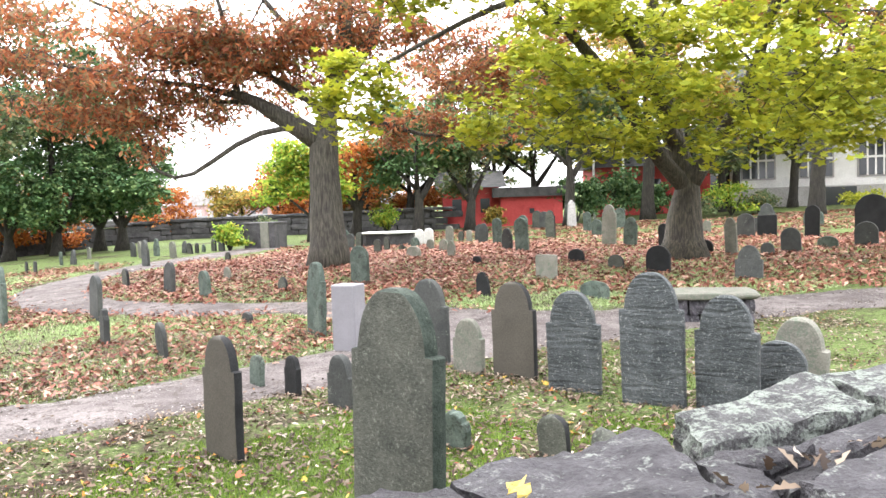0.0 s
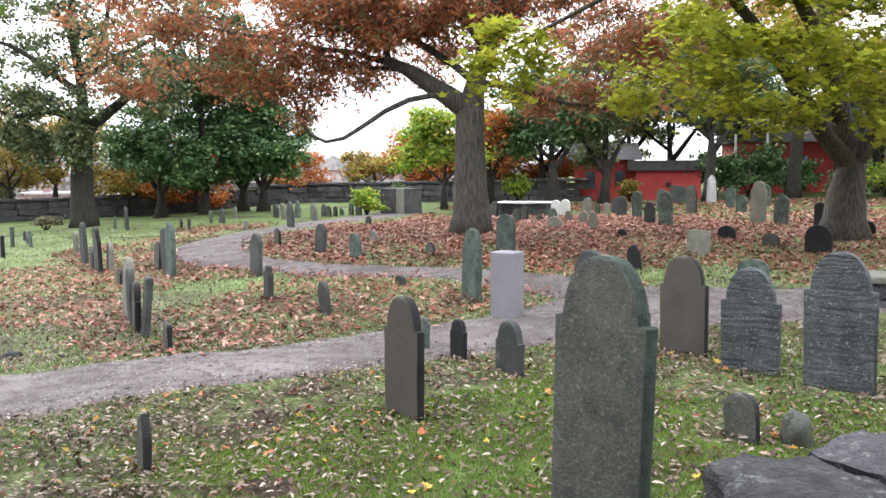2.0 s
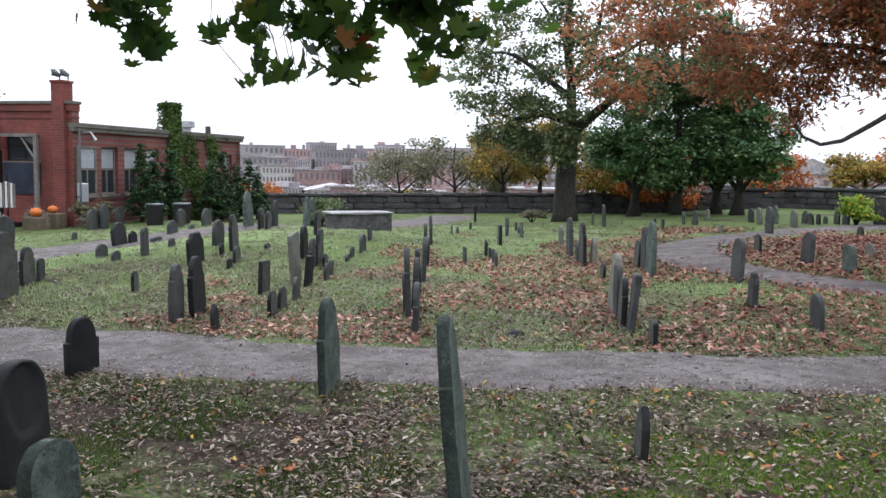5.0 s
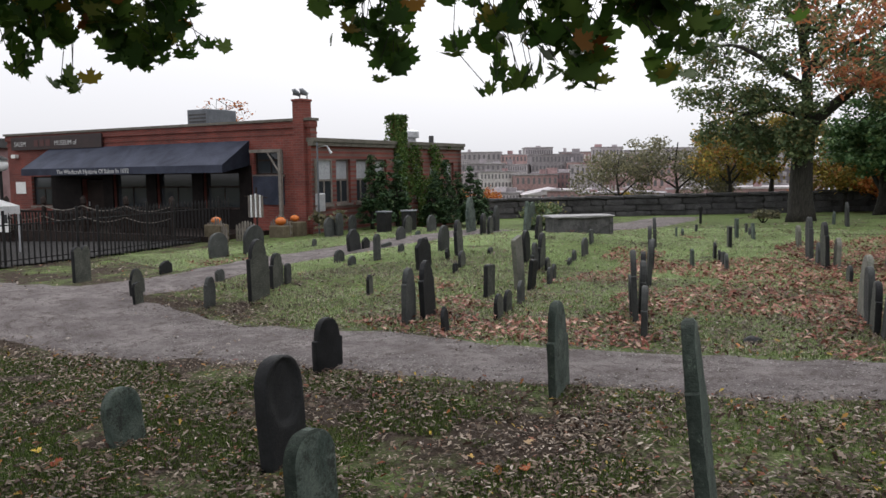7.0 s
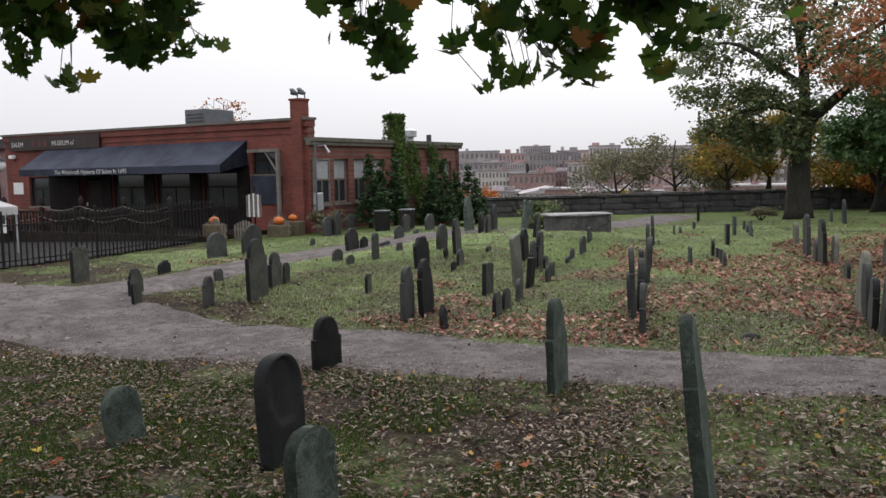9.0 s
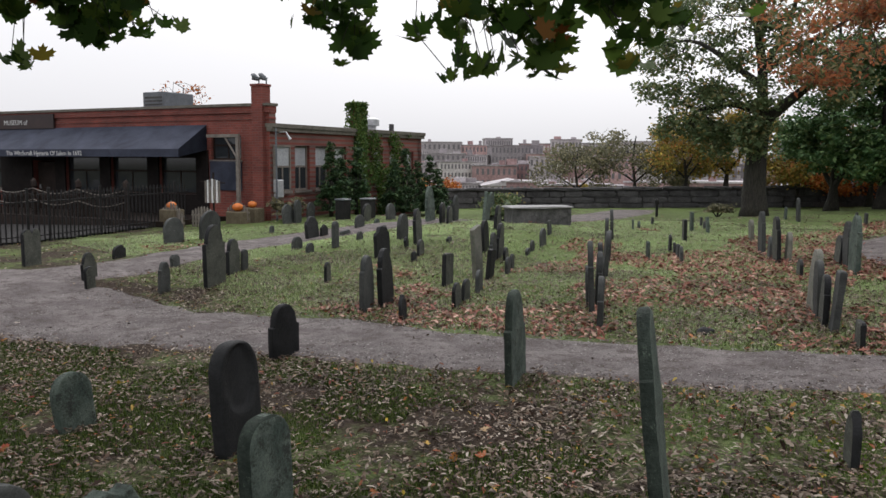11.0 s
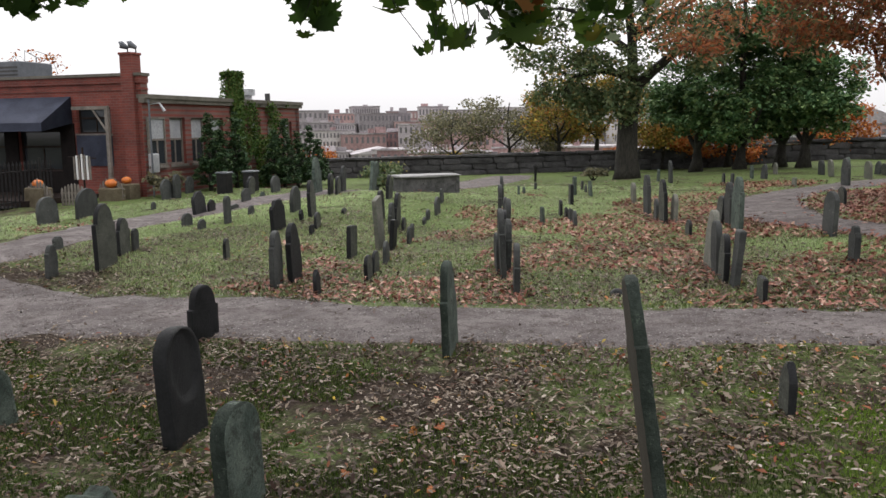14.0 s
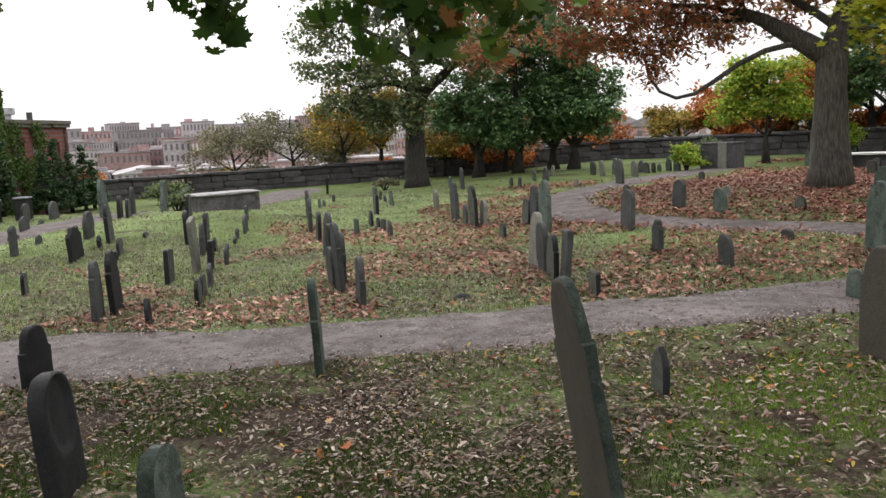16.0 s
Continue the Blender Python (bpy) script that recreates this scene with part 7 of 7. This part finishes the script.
# thin turning trees beyond the wall
for i, (x, y, h, w, leaf, n) in enumerate(((-23.8, 34.6, 5.2, 1.9, LEAF_MIX, 5200), (-25.6, 34.0, 4.4, 1.7, LEAF_MIX, 3000), (-29.5, 35.0, 4.0, 2.3, LEAF_OLIVE, 3000), (-32.6, 34.0, 3.5, 2.2, LEAF_OLIVE, 2600), (-27.2, 36.2, 4.4, 2.0, LEAF_OLIVE, 2200), (-20.6, 35.2, 4.0, 1.7, LEAF_MIX, 5200), (-17.6, 35.6, 3.4, 1.7, LEAF_ORANGE, 5000), (-15.2, 41.8, 2.8, 1.6, LEAF_ORANGE, 3500), (-44, 29.0, 2.6, 1.8, LEAF_ORANGE, 3000), (-40.5, 30.5, 2.2, 1.4, LEAF_ORANGE, 2200))):
    grow("garden_tree", x, y, [[(0, 0, 0), (0.1, 0, h * 0.3), (-0.1, 0, h * 0.6), (0.1, 0, h * 0.9)], [(0.1, 0, h * 0.28), (w * 0.7, 0.2, h * 0.6)], [(0.1, 0, h * 0.3), (-w * 0.8, -0.2, h * 0.55)], [(0, 0, h * 0.4), (0.2, w * 0.6, h * 0.7)]],
         lumpy(w * 1.15, h * 0.42, h * 0.54, 90 + i, 16, 9), BARK_DARK, leaf, int(n * 1.35), 0.16, 0.24, LEAF6, 90 + i, 0.13, "thin tree with turning leaves beyond the wall", group="trees beyond the wall")
# tall russet trees behind the maple
for i, (x, y, h, w, leaf, n) in enumerate(((13.0, 31.5, 11.0, 4.4, LEAF_OAK, 11000), (18.5, 30.0, 10.0, 4.0, LEAF_MIX, 8000), (7.6, 35.0, 9.5, 3.4, LEAF_MIX, 7000))):
    grow("garden_tree", x, y, [[(0, 0, 0), (0.1, 0, h * 0.25), (0, 0, h * 0.5), (0.2, 0, h * 0.9)], [(0.1, 0, h * 0.28), (w * 0.7, 0.2, h * 0.6)], [(0.05, 0, h * 0.3), (-w * 0.8, -0.2, h * 0.62)], [(0, 0, h * 0.35), (0.1, -w * 0.7, h * 0.66)]],
         lumpy(w, h * 0.3, h * 0.68, 190 + i, 18), BARK_DARK, leaf, n, 0.2, 0.3, LEAF6, 190 + i, 0.26, "tall tree with russet leaves behind the yellow maple", group="trees round the houses")
# low turning trees beyond the north wall
for i, (x, y, h, w, leaf, n) in enumerate(((-7.6, 41.0, 2.4, 1.7, LEAF_ORANGE, 3000), (-4.6, 41.6, 2.6, 1.8, LEAF_MIX, 3000), (-2.0, 41.0, 2.4, 1.7, LEAF_ORANGE, 3000), (-11.0, 42.0, 2.6, 1.8, LEAF_MIX, 2600))):
    grow("garden_tree", x, y, [[(0, 0, 0), (0.1, 0, h * 0.3), (0, 0, h * 0.8)], [(0.05, 0, h * 0.25), (w * 0.7, 0.2, h * 0.6)], [(0.05, 0, h * 0.25), (-w * 0.8, -0.2, h * 0.55)]],
         lumpy(w, h * 0.4, h * 0.55, 170 + i, 14), BARK_DARK, leaf, n, 0.19, 0.24, LEAF6, 170 + i, 0.1, "low tree with turning orange leaves beyond the stone wall", group="trees beyond the wall")
# trees behind the oak and round the houses
for i, (x, y, h, w, leaf, n) in enumerate(((-2.4, 38.5, 5.2, 2.6, LEAF_GREEN, 8000), (-4.6, 39.5, 4.4, 2.2, LEAF_GREEN, 6000), (3.3, 39.8, 6.2, 2.6, LEAF_GREEN, 8500), (6.4, 41.0, 7.0, 3.0, LEAF_YEW, 9000), (-0.4, 43.5, 8.5, 3.6, LEAF_OAK, 8000), (11.6, 38.5, 6.6, 2.6, LEAF_MIX, 6500), (15.0, 39.0, 7.0, 2.8, LEAF_YELLOW, 6500), (20.5, 36.5, 6.8, 3.0, LEAF_MIX, 6500), (4.2, 33.5, 7.4, 2.8, LEAF_GREEN, 6000), (-9.2, 43.0, 3.6, 2.0, LEAF_ORANGE, 4500), (-6.3, 43.0, 3.4, 2.0, LEAF_ORANGE, 4500), (9.6, 36.6, 6.0, 2.2, LEAF_GREEN, 5000), (1.6, 42.5, 7.5, 3.2, LEAF_GREEN, 8000), (8.2, 46.0, 8.5, 3.8, LEAF_YEW, 8000), (13.2, 41.5, 7.5, 3.0, LEAF_GREEN, 7000), (-4.2, 33.5, 4.2, 1.2, LEAF_ORANGE, 2600), (-1.7, 32.5, 5.2, 1.7, LEAF_YEW, 6500), (0.3, 33.2, 4.6, 1.3, LEAF_GREEN, 3600))):
    grow("garden_tree", x, y, [[(0, 0, 0), (0.1, 0, h * 0.25), (0, 0, h * 0.5), (0.2, 0, h * 0.9)], [(0.1, 0, h * 0.25), (w * 0.7, 0.2, h * 0.6)], [(0.05, 0, h * 0.3), (-w * 0.8, -0.2, h * 0.6)], [(0, 0, h * 0.35), (0.1, -w * 0.7, h * 0.62)]],
         lumpy(w, h * 0.34, h * 0.62, 120 + i, 16), BARK_DARK, leaf, n, 0.2, 0.28, LEAF6, 120 + i, 0.2, "garden tree behind the graves with thick foliage", group="trees round the houses")
grow("bare_tree", -39.6, 14.8, [[(0, 0, 0), (0, 0, 2.4), (0.2, 0, 4.0), (0.3, 0, 5.4)], [(0, 0, 2.6), (-0.8, 0, 4.4)], [(0.1, 0, 2.8), (1.0, 0, 4.6)]], [(0.1, 0, 5.0, 1.5, 1.2, 0.8, 60)], BARK_DARK, LEAF_ORANGE, 260, 0.15, 0.15, LEAF6, 150, 0.1, "nearly bare small tree behind the brick building")

for i in range(22):
    a, d = radians(town.uniform(21, 56)), town.uniform(88, 118)
    h = town.uniform(1.8, 3.2)
    x, y = -0.7 - math.sin(a) * d, -0.2 + math.cos(a) * d
    grow("town_tree", x, y, [[(0, 0, 0), (0, 0, h * 0.4), (0.1, 0, h * 0.8)], [(0, 0, h * 0.35), (0.5, 0.1, h * 0.7)], [(0, 0, h * 0.4), (-0.6, 0, h * 0.7)]], lumpy(h * 0.5, h * 0.26, h * 0.66, 300 + i, 8), BARK_DARK, town.choice((LEAF_GREEN, LEAF_MIX, LEAF_GREEN, LEAF_ORANGE)), 700, 0.26, 0.22, LEAF6, 300 + i, 0.1, "small far tree among the town buildings", group="trees in the town", r_tip=0.02)

# ---------------------------------------------------------------- fallen leaves and grass
rng = np.random.default_rng(77)
PL = np.array(PATH_LINES)
SP = np.array(STONE_SPOTS)


def off_path(x, y, margin=0.0):
    keep = np.ones(len(x), bool)
    margin = np.broadcast_to(margin, x.shape)
    for i in range(0, len(x), 4000):
        d = np.sqrt((x[i:i + 4000, None] - PL[None, :, 0]) ** 2 + (y[i:i + 4000, None] - PL[None, :, 1]) ** 2) - PL[None, :, 2]
        keep[i:i + 4000] = d.min(1) > margin[i:i + 4000]
    return keep


def patchy(x, y, s, seed):
    return np.array([noise.noise(Vector((a * s, b * s, seed))) + 0.5 * noise.noise(Vector((a * s * 3, b * s * 3, seed))) for a, b in zip(x, y)])


def spots(n, x0, x1, y0, y1, power=1.0):
    x, y = rng.uniform(x0, x1, n), rng.uniform(y0, y1, n)
    return x, y


def ground_cover(name, x, y, size, template, material, label, lift=0.012, flat=0.72, seed=1, curl=0.5):
    z = np.array([height(a, b) + noise.noise(Vector((a * 0.9, b * 0.9, 0))) * 0.025 for a, b in zip(x, y)]) + rng.uniform(0, lift, len(x)) + 0.004
    ob = scatter_mesh(name, np.stack([x, y, z], -1), size, template, material, flat, 1.0, None, seed, curl=curl)
    return tagged(ob, label, "fallen leaves" if "leaves" in name else "grass", kind="stuff")


# red-brown oak leaves deep on the mound
x, y = spots(64000, -11, 13, 10.5, 27)
dm = np.sqrt(((x + 1.5) / 7.5) ** 2 + ((y - 17.6) / 5.2) ** 2)
dm2 = np.sqrt(((x - 7) / 8) ** 2 + ((y - 17.5) / 5.0) ** 2)
keep = (np.minimum(dm, dm2) + 0.28 * patchy(x, y, 0.5, 3) < 1) & off_path(x, y, rng.uniform(-0.25, 0.3, len(x)))
ground_cover("fallen_leaves", x[keep], y[keep], rng.uniform(0.07, 0.14, keep.sum()), OAK_LEAF, LITTER_RED, "thick carpet of red-brown oak leaves on the mound", 0.05, 0.6, 5)
# thinner under the maple and towards the houses
x, y = spots(26000, -6, 17, 18, 34)
keep = patchy(x, y, 0.35, 53) > -0.25
ground_cover("fallen_leaves", x[keep], y[keep], rng.uniform(0.08, 0.15, keep.sum()), OAK_LEAF, LITTER_RED, "red-brown leaves scattered over the grass before the houses", 0.04, 0.6, 25)
# drifts among the rows
x, y = spots(120000, -21, 3, 5.5, 24)
pa = patchy(x, y, 0.42, 8)
row = np.exp(-((-(x + 12) * 0.65 + (y - 12) * 0.76) / 3.6) ** 2 - (((x + 12) * 0.76 + (y - 12) * 0.65) / 0.8) ** 2) + np.exp(-((-(x + 9.8) * 0.5 + (y - 14) * 0.87) / 4) ** 2 - (((x + 9.8) * 0.87 + (y - 14) * 0.5) / 1.3) ** 2)
keep = (y > 8.7 + 0.58 * (x + 3)) & (pa > -0.12 + 0.5 * np.clip((-x - 9.0) / 3.5, 0, 1.5) - 0.4 * row) & off_path(x, y, rng.exponential(0.12, len(x)) * -1 + 0.1)
keep &= rng.random(len(x)) < 0.75
ground_cover("fallen_leaves", x[keep], y[keep], rng.uniform(0.055, 0.115, keep.sum()), OAK_LEAF, LITTER_RED, "drifts of red-brown leaves between the rows of graves", 0.075, 0.65, 6)
# dry leaves, small and close, all through the near grass
x, y = spots(430000, -15, 5, -4.5, 11.5)
pa = patchy(x, y, 0.7, 15)
thin = np.where((y > 5.2 - 0.45 * (x + 7)) & (x < -7), 0.7, 1.0) * np.where(((x + 0.2) / 3.3) ** 2 + ((y - 5.7) / 2.1) ** 2 < 0.9, 0.42, 1.0) * np.where(x * 0.5 + y < 0.2, 0.85, 1.0)
keep = (rng.random(len(x)) < thin * np.clip(0.55 + 0.8 * pa, 0.25, 1.0)) & off_path(x, y, rng.exponential(0.12, len(x)) * -1 + 0.08)
size = 0.024 + 0.05 * rng.random(keep.sum()) ** 1.8
ground_cover("fallen_leaves", x[keep], y[keep], size, SLIVER_LEAF, LITTER_TAN, "dry tan leaves scattered through the near grass", 0.03, 0.74, 7, curl=0.5)
# larger curled leaves lying on top
x, y = spots(15000, -13, 3.5, -2.5, 9.0)
pa = patchy(x, y, 0.6, 41)
keep = (rng.random(len(x)) < np.clip(0.45 + 0.8 * pa, 0.1, 1.0)) & off_path(x, y, rng.exponential(0.1, len(x)) * -1 + 0.08)
ground_cover("fallen_leaves", x[keep], y[keep], 0.04 + 0.05 * rng.random(keep.sum()) ** 1.5, OAK_LEAF, LITTER_DRY, "curled dry brown leaves lying over the near earth", 0.04, 0.5, 17, curl=0.9)
# thin scatter over the lawn among the far rows
x, y = spots(60000, -22, 2, 4, 22)
keep = off_path(x, y, rng.exponential(0.1, len(x)) * -1 + 0.08) & (patchy(x, y, 0.5, 47) > -0.35) & (rng.random(len(x)) < np.where(x < -9, 0.4, 1.0))
ground_cover("fallen_leaves", x[keep], y[keep], rng.uniform(0.035, 0.085, keep.sum()), SLIVER_LEAF, LITTER_TAN, "pale dry leaves strewn over the lawn between the rows", 0.03, 0.6, 18, curl=0.7)
# leaves caught at the feet of the near stones
fx, fy = [], []
for sx, sy, sw in STONE_SPOTS:
    if (sx + 2.5) ** 2 + (sy - 3.5) ** 2 < 64:
        a, d = rng.uniform(0, math.tau, 34), sw * 0.35 + np.abs(rng.normal(0, 0.16, 34))
        fx.append(sx + d * np.cos(a))
        fy.append(sy + d * np.sin(a))
x, y = np.concatenate(fx), np.concatenate(fy)
ground_cover("fallen_leaves", x, y, rng.uniform(0.04, 0.085, len(x)), OAK_LEAF, LITTER_DRY, "brown leaves caught at the feet of the headstones", 0.04, 0.6, 19, curl=0.7)
# few on the paths and far lawns
x, y = spots(15000, -24, 8, 1, 26)
ground_cover("fallen_leaves", x, y, rng.uniform(0.035, 0.09, len(x)), OAK_LEAF, LITTER_TAN, "single dry leaves strewn over paths and lawn", 0.02, 0.65, 8)
x, y = spots(150, -9, 2, 0, 8)
keep = off_path(x, y, 0.05)
x, y = x[keep], y[keep]
ground_cover("fallen_leaves", x, y, rng.uniform(0.06, 0.11, len(x)), MAPLE_LEAF, leafy("bright_fallen_maple_leaves", [(0, (0.5, 0.38, 0.04)), (0.4, (0.38, 0.2, 0.05)), (0.7, (0.3, 0.07, 0.04)), (1, (0.36, 0.26, 0.14))], glow=0.1), "bright yellow and orange maple leaves in the grass", 0.02, 0.7, 9)

BLADE = [(-0.09, 0.0), (0.09, 0.0), (0.02, 1.0)]


def blades(n, x0, x1, y0, y1, lo, hi, cut, seed, label, material=GRASS):
    x, y = spots(n, x0, x1, y0, y1)
    pa = patchy(x, y, 0.8, 21)
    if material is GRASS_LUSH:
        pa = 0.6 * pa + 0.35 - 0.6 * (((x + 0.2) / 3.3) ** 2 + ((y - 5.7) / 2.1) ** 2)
    keep = (pa > cut) & off_path(x, y, rng.uniform(0.0, 0.12, n))
    if material is GRASS_PALE:
        keep &= y > 8.3 + 0.53 * (x + 3.2)
    x, y = x[keep], y[keep]
    z = np.array([height(a, b) + noise.noise(Vector((a * 0.9, b * 0.9, 0))) * 0.025 for a, b in zip(x, y)]) - 0.012
    ob = scatter_mesh("grass", np.stack([x, y, z], -1), rng.uniform(lo, hi, len(x)), BLADE, material, 0.35, 0.7, None, seed, droop=1.1)
    return tagged(ob, label, "grass", kind="stuff")


blades(420000, -13, 4, -2.5, 9.5, 0.018, 0.045, -0.16, 31, "short green grass in the near lawn")
blades(500000, -22, 6, 5.0, 22.0, 0.03, 0.06, -0.32, 32, "thin pale dewy grass between the graves", GRASS_PALE)
# mossy grass, with the maple's shade put into the blade colour
blades(300000, -12.5, -2.5, -2.5, 4.2, 0.018, 0.045, -0.2, 34, "mossy grass under the overhanging maple, coloured dark for its shade", GRASS_MOSS_SHADED)
blades(270000, -4.2, 3.8, 3.2, 8.2, 0.016, 0.038, -0.06, 33, "bright green grass tufts round the near headstones", GRASS_LUSH)

x, y = rng.uniform(-0.6, 1.6, 60), rng.uniform(-0.42, -0.3, 60)
c, q = math.cos(radians(29.4)), math.sin(radians(29.4))
wx, wy = 0.60 + x * c - y * q, 2.19 + x * q + y * c
ob = scatter_mesh("fallen_leaves", np.stack([wx, wy, 1.435 + rng.uniform(0, 0.02, 60)], -1), rng.uniform(0.03, 0.07, 60), OAK_LEAF, LITTER_TAN, 0.5, 1.0, None, 44, curl=0.5)
tagged(ob, "dry leaves caught between the cap stones", "fallen leaves", kind="stuff")

# grit and pebbles on the near stretch of path
x, y = spots(150000, -14, 6, 2, 13)
keep = ~off_path(x, y, -0.02)
x, y = x[keep], y[keep]
z = np.array([height(a, b) for a, b in zip(x, y)]) + 0.022
ob = scatter_mesh("gravel", np.stack([x, y, z], -1), rng.uniform(0.008, 0.03, len(x)) ** 1.0, LEAF6, leafy("loose_grit", [(0.0, (0.05, 0.045, 0.042)), (0.6, (0.16, 0.145, 0.14)), (1.0, (0.32, 0.3, 0.29))], glow=0.0), 0.75, 1.0, None, 61)
tagged(ob, "loose grit and small pebbles on the path", "gravel", kind="stuff")
